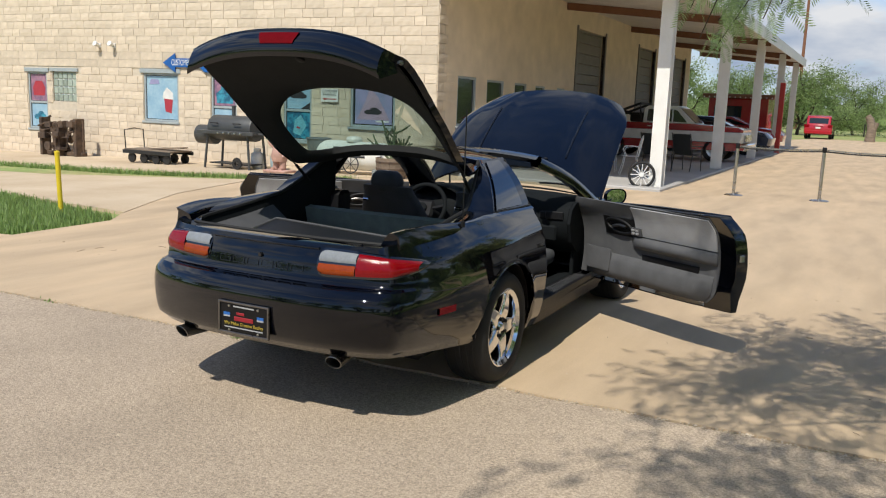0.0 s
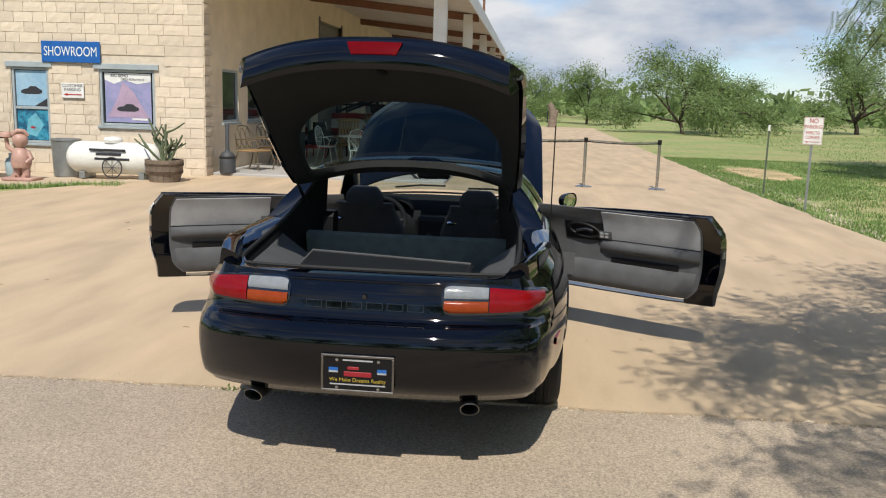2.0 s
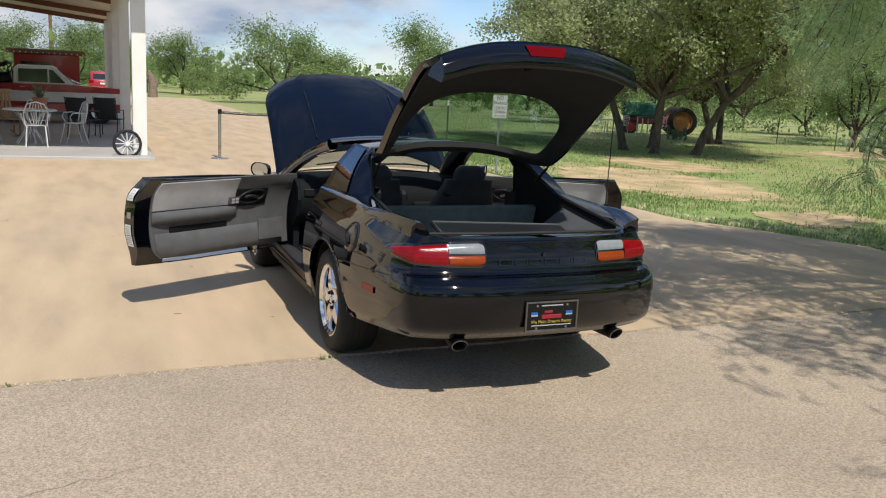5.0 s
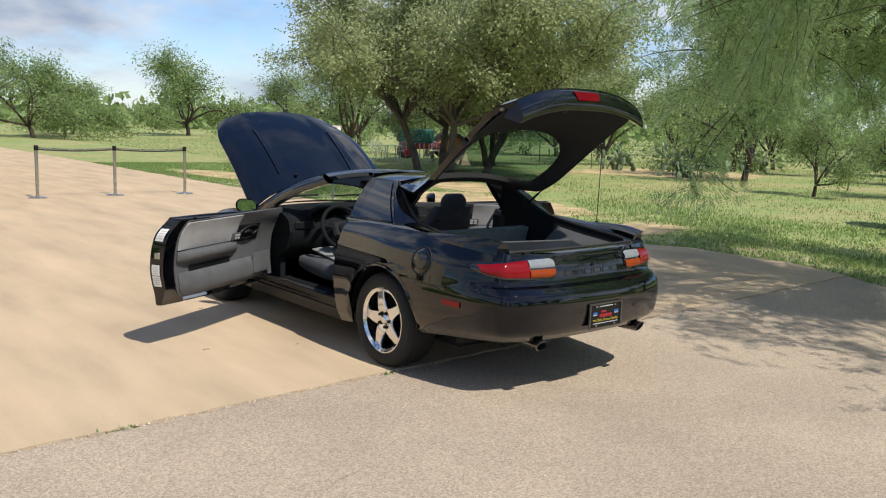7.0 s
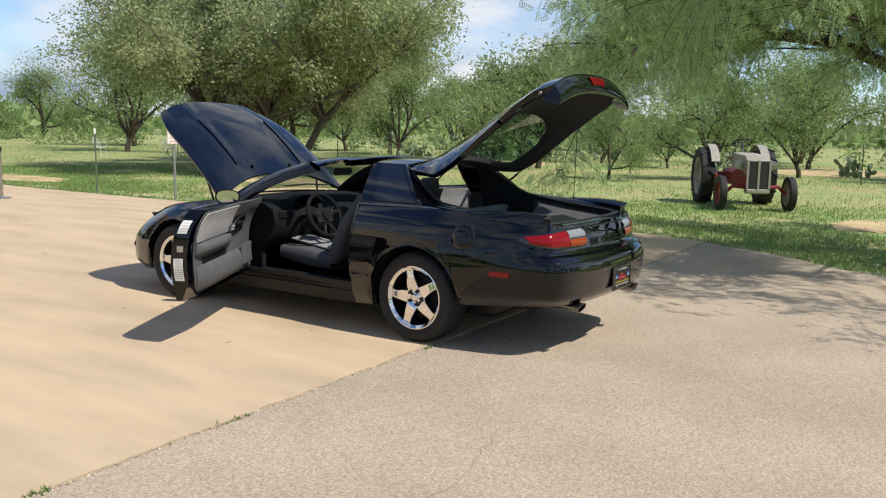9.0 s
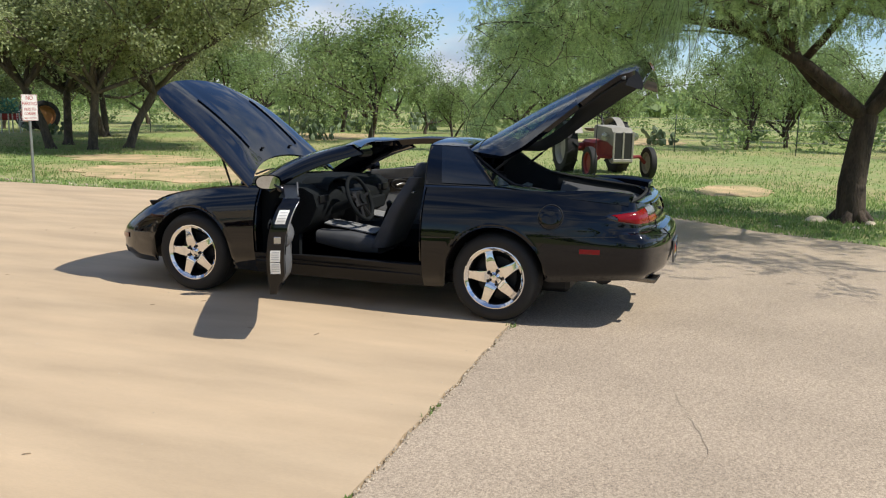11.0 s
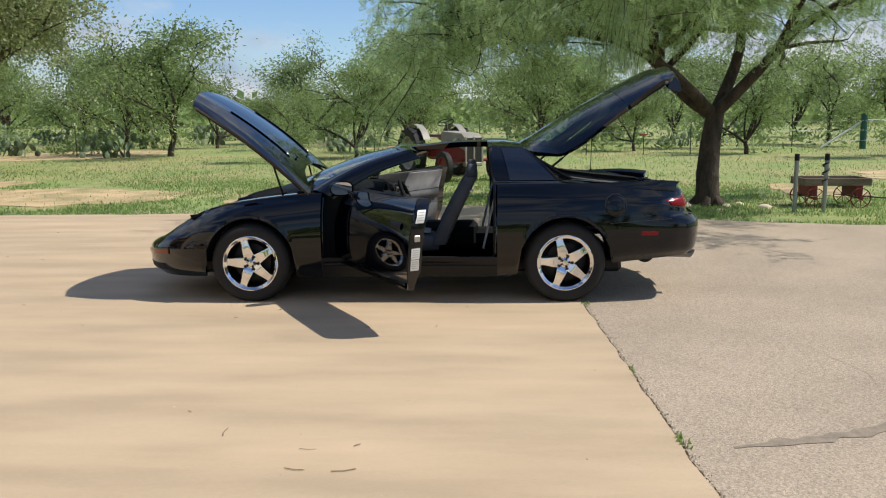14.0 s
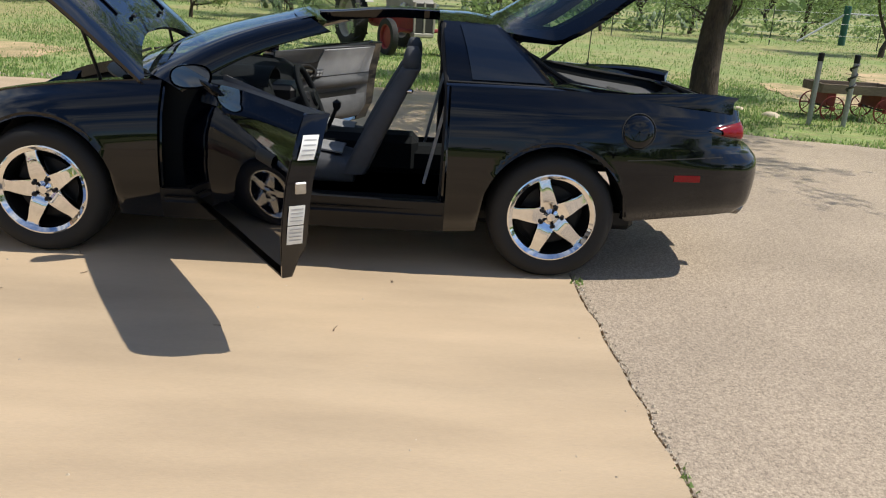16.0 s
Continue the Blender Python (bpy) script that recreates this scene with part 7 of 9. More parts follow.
def field_spot(g):
    y = g.uniform(-12, 26)
    x = lot_edge(y) + 0.05 + abs(g.normal(0, 4.5))
    c = noise.noise((x * 0.42, y * 0.42, 0.5)) + 0.35 * noise.noise((x * 1.9, y * 1.9, 4.5))
    if soil_at(x, y) * 0.97 > g.random():
        return None
    return (x, y) if c > g.uniform(-0.55, 0.15) or x - lot_edge(y) < 0.35 * g.random() else None


grass("field_grass", "short patchy green grass beside the lot", 120000, field_spot, 0.02, 0.065)


def far_spot(g):
    y, x = g.uniform(-25, 60), g.uniform(12, 40)
    c = noise.noise((x * 0.22, y * 0.22, 0.5)) + 0.35 * noise.noise((x * 0.9, y * 0.9, 4.5))
    return (x, y) if c > g.uniform(-0.55, 0.1) and soil_at(x, y) * 0.8 < g.random() else None


grass("meadow_grass", "taller green meadow grass in the field", 60000, far_spot, 0.03, 0.085)


def island_spot(g):
    x, y = g.uniform(-14, -5.55), g.uniform(1.35, 4.2)
    return (x, y) if y < 3.1 - 0.28 * (x + 5.7) and y < 4.3 and x < -5.5 - 0.25 * abs(y - 2.2) else None


grass("verge_grass", "thick green grass island beside the dirt road", 26000, island_spot, 0.05, 0.13)


def strip_spot(g):
    x = g.uniform(-24, -6.6)
    y = 8.1 + 0.9 * smoothstep(-12, -7, x) + abs(g.normal(0, 0.28)) + 0.6 * smoothstep(-9, -6.8, x)
    return (x, y)


grass("wall_grass", "low green weeds along the apron edge", 9000, strip_spot, 0.04, 0.12)


# pale stones along the edge of the lot
stones = Shape()
rg = random.Random(12)
for k in range(1500):
    y = rg.uniform(-9, 22)
    x = lot_edge(y) + (0.55 + 0.25 * math.sin(y * 0.6) + rg.gauss(0, 0.13) if rg.random() < 0.7 and y > 1 else abs(rg.gauss(0, 0.18)))
    r = rg.uniform(0.008, 0.030)
    z = ground_z(x, y) - 0.03
    a = rg.uniform(0, 3)
    pts = [(x + r * math.cos(a + q * 1.2566) * rg.uniform(0.7, 1.3), y + r * math.sin(a + q * 1.2566) * rg.uniform(0.7, 1.3), z) for q in range(5)]
    stones.add(pts + [(x + rg.uniform(-.3, .3) * r, y, z + r * rg.uniform(0.5, 0.9) + 0.012)], [(q, (q + 1) % 5, 5) for q in range(5)])
tagged(part("edge_stones", stones, M_GRAVEL, smooth=None), "pale stones strewn along the edge of the lot", "gravel", kind="stuff")


def joint_spot(g):
    x = (-2.73, -0.95, -3.83)[int(g.integers(0, 3))] + g.normal(0, 0.05)
    return (x, JOINT(x) - 0.012 + g.normal(0, 0.018))


tuft = grass("joint_weeds", "small green weeds growing in the pavement joint", 60, joint_spot, 0.012, 0.035)
tuft.location.z = 0.025

# ---------------------------------------------------------------- signs and posters on the stone wall
M_SKYPOSTER = material("pale_blue_poster", (0.34, 0.50, 0.60), 0.35, color2=(0.22, 0.38, 0.52), scale=2.5, fine=14, amount=0.6)
M_PURPLE = material("lilac_poster", (0.33, 0.30, 0.50), 0.35, color2=(0.22, 0.25, 0.40), scale=2.5, fine=14, amount=0.6)
M_TEAL = material("teal_poster", (0.05, 0.30, 0.42), 0.35, color2=(0.02, 0.10, 0.18), scale=3.5, fine=14, amount=0.9)
M_PINK = material("dusky_pink_poster", (0.38, 0.20, 0.26), 0.35, color2=(0.16, 0.10, 0.18), scale=3.5, fine=14, amount=0.7)
M_REDTINT = material("poster_red", (0.42, 0.04, 0.06), 0.4, scale=6, fine=30, amount=0.4)
FW = WALL_Y + 0.050


def poster(x0, x1, z0, z1, mat, label, shapes=()):
    p = thing("poster", label, "poster", (0, 0, 0), 0, "posters in the windows")
    part("sheet", Shape().box(x0, x1, FW - 0.004, FW, z0, z1), mat, p)
    for j, (name, pts, m) in enumerate(shapes):
        q = [(x0 + (x1 - x0) * a, z0 + (z1 - z0) * b) for a, b in pts]
        part(name, Shape().prism(q, "y", FW - 0.0075 - 0.002 * j, FW - 0.0042), m, p, smooth=None)
    return p


CARSHAPE = [(0.12, 0.35), (0.12, 0.45), (0.22, 0.52), (0.36, 0.55), (0.46, 0.66), (0.66, 0.66), (0.78, 0.54), (0.88, 0.48), (0.88, 0.36), (0.74, 0.30), (0.26, 0.30)]
x0, x1, z0, z1 = FRONT[5]
poster(x0 + 0.10, x1 - 0.10, z0 + 0.08, z1 - 0.07, M_PURPLE, "lilac race poster with a black car on a long road", [
    ("road_shape", [(0.05, 0.10), (0.95, 0.10), (0.62, 0.62), (0.42, 0.80), (0.38, 0.80), (0.30, 0.55)], material("poster_road", (0.45, 0.33, 0.44), 0.4, scale=4, fine=30, amount=0.4)),
    ("sky_shape", [(0.0, 1.0), (1.0, 1.0), (1.0, 0.84), (0.7, 0.78), (0.45, 0.86), (0.2, 0.78), (0.0, 0.86)], M_SIGNWHITE),
    ("car_shape", [(0.18 + 0.62 * a, 0.10 + 0.42 * b) for a, b in CARSHAPE], M_INK),
    ("text_bar", [(0.58, 0.05), (0.92, 0.05), (0.92, 0.09), (0.58, 0.09)], M_SIGNWHITE)])
pl = thing("poster_heading", "dark poster heading lettering", "lettering")
letters("heading", "BIG BEND", 0.085, M_INK, pl, pose(x0 + 0.42, FW - 0.014, z1 - 0.125, 90), 0.001)
letters("heading", "OPEN ROAD RACE", 0.06, M_INK, pl, pose(x0 + 0.70, FW - 0.014, z1 - 0.195, 90), 0.001)
x0, x1, z0, z1 = FRONT[4]
mid = (z0 + z1) / 2 - 0.05
poster(x0 + 0.07, x1 - 0.07, mid + 0.04, z1 - 0.07, M_SKYPOSTER, "pale blue poster with a dark open sports car", [
    ("car_shape", [(0.05 + 0.9 * a, 0.15 + 0.62 * b) for a, b in CARSHAPE], M_INK), ("corner_shape", [(0.6, 0.0), (1.0, 0.0), (1.0, 0.22)], M_INK)])
poster(x0 + 0.07, x1 - 0.07, z0 + 0.07, mid - 0.04, M_TEAL, "dark teal poster with light blotches", [
    ("light_shape", [(0.25, 0.2), (0.6, 0.1), (0.85, 0.5), (0.6, 0.9), (0.35, 0.7)], material("poster_cyan", (0.16, 0.45, 0.55), 0.4, scale=6, fine=30, amount=0.8)), ("red_shape", [(0.4, 0.40), (0.55, 0.36), (0.58, 0.42), (0.46, 0.46)], M_REDTINT)])
x0, x1, z0, z1 = FRONT[3]
mid = (z0 + z1) / 2 - 0.05
poster(x0 + 0.07, x1 - 0.07, mid + 0.04, z1 - 0.07, M_PINK, "dusky poster with an old teal pickup front", [
    ("truck_shape", [(0.12, 0.08), (0.88, 0.08), (0.92, 0.42), (0.70, 0.56), (0.66, 0.78), (0.34, 0.78), (0.30, 0.56), (0.08, 0.42)], M_TEAL)])
poster(x0 + 0.07, x1 - 0.07, z0 + 0.07, mid - 0.04, M_SKYPOSTER, "plain pale blue poster in the window")
x0, x1, z0, z1 = FRONT[2]
poster(x0 + 0.07, x1 - 0.07, z0 + 0.07, z1 - 0.07, M_SKYPOSTER, "pale blue poster with a red soda glass", [
    ("glass_shape", [(0.60, 0.18), (0.80, 0.14), (0.84, 0.46), (0.56, 0.48)], M_REDTINT), ("foam_shape", [(0.52, 0.48), (0.86, 0.46), (0.84, 0.62), (0.66, 0.74), (0.54, 0.62)], M_SIGNWHITE),
    ("cloud_shape", [(0.08, 0.80), (0.42, 0.82), (0.38, 0.92), (0.14, 0.93)], M_PURPLE)])
x0, x1, z0, z1 = FRONT[0]
mid = (z0 + z1) / 2 - 0.05
poster(x0 + 0.07, x1 - 0.07, mid + 0.04, z1 - 0.07, M_PINK, "dusky poster with a red car front", [("car_shape", [(0.15, 0.2), (0.85, 0.2), (0.9, 0.5), (0.7, 0.75), (0.3, 0.75), (0.1, 0.5)], M_REDTINT)])
poster(x0 + 0.07, x1 - 0.07, z0 + 0.07, mid - 0.04, M_SKYPOSTER, "blue poster with a dark car", [("car_shape", CARSHAPE, M_TEAL)])

sg = thing("showroom_sign", "blue enamel sign reading SHOWROOM in white", "sign")
part("board", Shape().box(-9.32, -8.07, WALL_Y - 0.075, WALL_Y - 0.052, 2.21, 2.63, 0.006), M_SIGNBLUE, sg)
letters("lettering", "SHOWROOM", 0.235, M_SIGNWHITE, sg, pose(-8.695, WALL_Y - 0.078, 2.42, 90) @ Matrix.Diagonal((0.80, 1.15, 1, 1)), 0.002)
sg = thing("arrow_sign", "blue arrow sign reading CUSTOMER PARKING in white", "sign")
ax, az = -13.87, 2.33
part("board", Shape().prism([(ax, az), (ax + 0.42, az + 0.24), (ax + 0.42, az + 0.11), (ax + 1.25, az + 0.11), (ax + 1.40, az + 0.22), (ax + 1.78, az + 0.22), (ax + 1.66, az), (ax + 1.78, az - 0.22), (ax + 1.40, az - 0.22), (ax + 1.25, az - 0.11), (ax + 0.42, az - 0.11), (ax + 0.42, az - 0.24)], "y", WALL_Y - 0.075, WALL_Y - 0.052), M_SIGNBLUE, sg, smooth=None)
letters("lettering", "CUSTOMER PARKING", 0.19, M_SIGNWHITE, sg, pose(ax + 0.90, WALL_Y - 0.078, az, 90) @ Matrix.Diagonal((0.66, 1.1, 1, 1)), 0.002)
sg = thing("parking_sign", "small white customer parking sign with a red arrow", "sign")
part("board", Shape().box(-8.93, -8.45, WALL_Y - 0.065, WALL_Y - 0.05, 1.50, 1.80, 0.005), M_SIGNWHITE, sg)
letters("lettering", "CUSTOMER", 0.085, M_DARK_TRIM, sg, pose(-8.69, WALL_Y - 0.068, 1.745, 90), 0.001)
letters("lettering", "PARKING", 0.085, M_DARK_TRIM, sg, pose(-8.69, WALL_Y - 0.068, 1.665, 90), 0.001)
part("red_arrow", Shape().prism([(-8.88, 1.57), (-8.80, 1.60), (-8.80, 1.58), (-8.50, 1.58), (-8.50, 1.56), (-8.80, 1.56), (-8.80, 1.54)], "y", WALL_Y - 0.070, WALL_Y - 0.0655), M_SIGNRED, sg, smooth=None)
for x in (-16.2, -15.65):
    fl = thing("flood_lamp", "small white twin flood lamp on the stone wall", "lamp", (x, WALL_Y - 0.05, 2.75), 0, "flood lamps on the wall")
    part("backplate", Shape().box(-0.05, 0.05, -0.02, 0.035, -0.06, 0.06, 0.01), M_WHITE, fl)
    part("lamp_head", Shape().lathe([(0.0, -0.06), (0.05, -0.05), (0.075, 0.05), (0.07, 0.06), (0, 0.06)], 14, pose(0, -0.10, 0.03, 70)), M_WHITE, fl)

# ---------------------------------------------------------------- things along the stone wall
M_IRON = material("black_cast_iron", (0.02, 0.019, 0.018), 0.55, scale=8, fine=80, amount=0.5, bump=0.001)
M_SMOKER = material("sooty_grey_steel", (0.085, 0.088, 0.088), 0.5, 0.4, scale=4, fine=60, amount=0.6, bump=0.001)
M_OLDWOOD = material("grey_weathered_wood", (0.26, 0.20, 0.145), 0.9, color2=(0.13, 0.10, 0.075), scale=4, fine=50, amount=0.7, bump=0.003, stretch=(0.25, 2, 2))
M_RUST = material("rusty_scrap_iron", (0.13, 0.085, 0.055), 0.9, color2=(0.05, 0.035, 0.028), scale=6, fine=60, amount=0.8, bump=0.004)
M_TANKWHITE = material("white_tank_paint", (0.78, 0.78, 0.74), 0.4, scale=2, fine=30, amount=0.4, color2=(0.62, 0.61, 0.56))
M_TANKBLUE = material("pale_blue_tank_paint", (0.40, 0.52, 0.56), 0.4, scale=4, fine=40, amount=0.4)
M_GALV = material("galvanised_steel", (0.36, 0.38, 0.38), 0.45, 0.7, scale=4, fine=40, amount=0.5)
M_YELLOW = material("yellow_bollard_paint", (0.75, 0.56, 0.02), 0.5, scale=6, fine=60, amount=0.4)
M_FIGURE = material("painted_figure", (0.50, 0.30, 0.24), 0.5, scale=7, fine=30, amount=0.6)
M_PLANT = material("cactus_stem", (0.12, 0.15, 0.08), 0.7, scale=8, fine=60, amount=0.6, bump=0.003)


def grounded(x, y):
    return (x, y, ground_z(x, y))


# barrel smoker
sm = thing("barrel_smoker", "large sooty grey barrel smoker on angled legs", "grill", grounded(-10.55, 10.75))
rows = []
drum = Shape().lathe([(0.0, -0.62), (0.27, -0.62), (0.285, -0.58), (0.285, 0.58), (0.27, 0.62), (0.0, 0.62)], 22, pose(0.12, 0, 0.92, 0, 90, 0))
part("drum", drum, M_SMOKER, sm)
part("fire_box", Shape().lathe([(0.0, -0.24), (0.22, -0.24), (0.22, 0.24), (0.0, 0.24)], 18, pose(-0.72, 0, 0.74, 0, 90, 0)), M_SMOKER, sm)
part("front_shelf", Shape().box(-0.66, 0.98, -0.46, -0.27, 0.78, 0.86, 0.01), M_SMOKER, sm)
part("side_shelf", Shape().box(0.75, 1.15, -0.25, 0.2, 0.80, 0.83, 0.008), M_SMOKER, sm)
part("chimney", Shape().lathe([(0.045, 0), (0.045, 0.22), (0.055, 0.22), (0.055, 0.25), (0.0, 0.25)], 12, pose(0.05, 0, 1.18)), M_SMOKER, sm)
for x in (-0.25, 0.40):
    part("lid_handle", Shape().tube([(x - 0.10, -0.30, 1.02), (x - 0.10, -0.34, 1.03), (x + 0.10, -0.34, 1.03), (x + 0.10, -0.30, 1.02)], 0.012, 6), M_IRON, sm)
for k in range(5):
    part("knob", Shape().lathe([(0, 0.03), (0.025, 0.025), (0.025, 0)], 10, pose(0.0 + 0.16 * k, -0.462, 0.82, 90)), M_STEEL, sm)
for x, dx in ((-0.45, -0.08), (0.70, 0.08)):
    for y in (-0.30, 0.22):
        part("leg", Shape().tube([(x, y, 0.80), (x + dx, y * 1.1, 0.0)], 0.028, 8), M_SMOKER, sm)
part("lower_rack", Shape().box(-0.46, 0.72, -0.25, 0.2, 0.10, 0.13, 0.005), M_IRON, sm)
part("trolley_wheel", Shape().lathe([(0.05, -0.02), (0.13, -0.02), (0.14, 0), (0.13, 0.02), (0.05, 0.02)], 18, pose(0.42, -0.33, 0.14, 90)), M_IRON, sm)


def gas_bottle(x, y, mat, label):
    g = thing("gas_bottle", label, "gas bottle", grounded(x, y), 0, "gas bottles by the wall")
    part("bottle", Shape().lathe([(0.0, 0.03), (0.12, 0.03), (0.15, 0.07), (0.155, 0.28), (0.13, 0.36), (0.05, 0.40), (0.0, 0.40)], 18), mat, g, smooth=50)
    part("foot_ring", Shape().lathe([(0.105, 0.0), (0.11, 0.0), (0.12, 0.05), (0.115, 0.05)], 18), mat, g)
    part("collar", Shape().lathe([(0.08, 0.38), (0.085, 0.47), (0.08, 0.47), (0.075, 0.38)], 16), mat, g)
    part("valve", Shape().lathe([(0.02, 0.39), (0.02, 0.45), (0.03, 0.46), (0.0, 0.47)], 10), M_STEEL, g)


gas_bottle(-9.98, 10.95, M_TANKWHITE, "white propane bottle beside the smoker")
gas_bottle(-9.45, 11.0, M_TANKBLUE, "pale blue propane bottle beside the smoker")
figure = Shape().lathe([(0.0, 0.90), (0.07, 0.885), (0.125, 0.83), (0.14, 0.76), (0.125, 0.69), (0.075, 0.635), (0.07, 0.61), (0.14, 0.56), (0.165, 0.46), (0.185, 0.34), (0.16, 0.24), (0.0, 0.22)], 20)
for x in (-0.08, 0.08):
    figure.tube([(x, 0, 0.28), (x * 1.05, 0, 0.16), (x * 1.1, -0.01, 0.07)], 0.085, 12, True, 0.07).tube([(x * 1.15, 0.03, 0.085), (x * 1.3, -0.13, 0.075)], 0.045, 10)
figure.tube([(-0.13, 0, 0.54), (-0.25, -0.01, 0.62), (-0.26, -0.03, 0.80)], 0.048, 10, True, 0.036).tube([(0.14, 0, 0.54), (0.22, -0.02, 0.42), (0.15, -0.10, 0.34)], 0.050, 10, True, 0.038)
figure.lathe([(0.0, 0.10), (0.08, 0.09), (0.105, 0.05), (0.105, 0.0), (0.0, -0.01)], 16, pose(-0.26, -0.03, 0.81))
figure.tube([(-0.10, -0.05, 0.86), (0.0, -0.07, 0.93), (0.09, -0.02, 0.93), (0.13, 0.04, 0.84)], 0.05, 10, True, 0.035)
figure.box(-0.30, 0.30, -0.2, 0.2, 0.0, 0.06, 0.01)
st = tagged(part("figure_statue", figure, M_FIGURE, smooth=60), "small painted advertising statue on a wooden base", "statue")
st.matrix_world = pose(*grounded(-8.87, 10.35))
tc = thing("trash_can", "grey galvanised trash can by the wall", "trash can", grounded(-8.55, 11.35))
part("can", Shape().lathe([(0.0, 0.01), (0.24, 0.01), (0.27, 0.72), (0.285, 0.73), (0.28, 0.75), (0.25, 0.74), (0.22, 0.03)], 24), M_GALV, tc)
part("rim", Shape().lathe([(0.275, 0.71), (0.292, 0.72), (0.292, 0.745), (0.275, 0.75)], 24), M_GALV, tc)

# gas tank on its side
tk = thing("gas_tank", "long white gas tank with faded dark lettering", "tank", grounded(-7.35, 11.05))
part("tank", Shape().lathe([(0.0, -0.95), (0.12, -0.94), (0.22, -0.90), (0.29, -0.80), (0.31, -0.68), (0.31, 0.68), (0.29, 0.80), (0.22, 0.90), (0.12, 0.94), (0.0, 0.95)], 30, pose(0, 0, 0.40, 0, 90, 0)), M_TANKWHITE, tk, smooth=50)
part("valve_dome", Shape().lathe([(0.17, 0.0), (0.18, 0.06), (0.15, 0.11), (0.0, 0.13)], 20, pose(-0.05, 0, 0.69)), M_TANKWHITE, tk)
for x in (-0.6, 0.6):
    part("foot", Shape().box(x - 0.06, x + 0.06, -0.22, 0.22, 0.0, 0.14, 0.01), M_GALV, tk)
for x0, x1, z in ((-0.38, 0.34, 0.57), (-0.25, 0.25, 0.49), (-0.28, 0.42, 0.40)):
    part("lettering_bar", Shape().box(x0, x1, -0.318, -0.29, z - 0.022, z + 0.022, 0.004), M_INK, tk)
part("spoked_emblem", Shape().lathe([(0.185, -0.006), (0.205, -0.006), (0.205, 0.006), (0.185, 0.006)], 26, pose(0.08, -0.335, 0.24, 90)), M_INK, tk)
for k in range(4):
    a = k * math.pi / 4
    part("emblem_spoke", Shape().tube([(0.08 - 0.19 * math.cos(a), -0.335, 0.24 - 0.19 * math.sin(a)), (0.08 + 0.19 * math.cos(a), -0.335, 0.24 + 0.19 * math.sin(a))], 0.006, 5), M_INK, tk)

# half-barrel planter
pb = thing("barrel_planter", "weathered half-barrel planter with upright cactus stems", "planter", grounded(-6.22, 10.7))
for k in range(18):
    a = 2 * math.pi * k / 18
    rows = [[(r * math.cos(a + d), r * math.sin(a + d), z) for d in (-0.166, 0, 0.166)] for r, z in ((0.27, 0.0), (0.335, 0.2), (0.355, 0.42))]
    part("stave", Shape().grid(rows), M_OLDWOOD, pb, smooth=30, thick=0.025)
part("hoop", Shape().lathe([(0.325, 0.16), (0.338, 0.16), (0.348, 0.21), (0.335, 0.21)], 30), M_RUST, pb)
part("hoop", Shape().lathe([(0.340, 0.31), (0.352, 0.31), (0.360, 0.35), (0.348, 0.35)], 30), M_RUST, pb)
part("soil", Shape().lathe([(0.33, 0.37), (0.2, 0.39), (0.0, 0.40)], 24), M_DIRT, pb)
rg = random.Random(8)
for k in range(11):
    a, d = rg.uniform(0, 6.28), rg.uniform(0.02, 0.16)
    p = V((d * math.cos(a), d * math.sin(a), 0.38))
    h = rg.uniform(0.35, 0.85)
    e = p + V((rg.gauss(0, 0.16), rg.gauss(0, 0.10), h))
    stem = part("cactus_stem", Shape().tube(bend(p, e, rg, 0, 0.05, 5), 0.026, 7, True, 0.018), M_PLANT, pb, smooth=50)
    for j in range(2):
        q = p.lerp(e, rg.uniform(0.4, 0.8))
        f = q + V((rg.gauss(0, 0.14), rg.gauss(0, 0.08), rg.uniform(0.08, 0.25)))
        part("cactus_arm", Shape().tube([q, q.lerp(f, 0.6) + V((0, 0, -0.02)), f], 0.020, 6, True, 0.014), M_PLANT, stem, smooth=50)

# old baggage cart
bc = thing("baggage_cart", "old low wooden baggage cart with iron handle", "cart", grounded(-13.05, 10.9))
for k in range(5):
    part("plank", Shape().box(-0.75, 0.78, -0.36 + 0.145 * k, -0.225 + 0.145 * k, 0.30, 0.335, 0.004), M_OLDWOOD, bc)
part("loose_board", Shape().box(-0.1, 0.85, -0.2, 0.1, 0.335, 0.37, 0.004, pose(0, 0, 0, 0, -4, 6)), M_OLDWOOD, bc)
part("side_rail", Shape().box(-0.78, 0.80, -0.39, -0.365, 0.22, 0.31, 0.004), M_IRON, bc)
part("side_rail", Shape().box(-0.78, 0.80, 0.365, 0.39, 0.22, 0.31, 0.004), M_IRON, bc)
part("handle", Shape().tube([(-0.76, -0.3, 0.30), (-0.80, -0.3, 0.78), (-0.78, 0, 0.82), (-0.80, 0.3, 0.78), (-0.76, 0.3, 0.30)], 0.015, 7), M_IRON, bc)
for x in (-0.55, -0.15, 0.25, 0.60):
    for y in (-0.3, 0.3):
        part("wheel", Shape().lathe([(0.0, -0.03), (0.11, -0.03), (0.12, -0.02), (0.12, 0.02), (0.11, 0.03), (0.0, 0.03)], 16, pose(x, y, 0.12, 90)), M_IRON, bc)

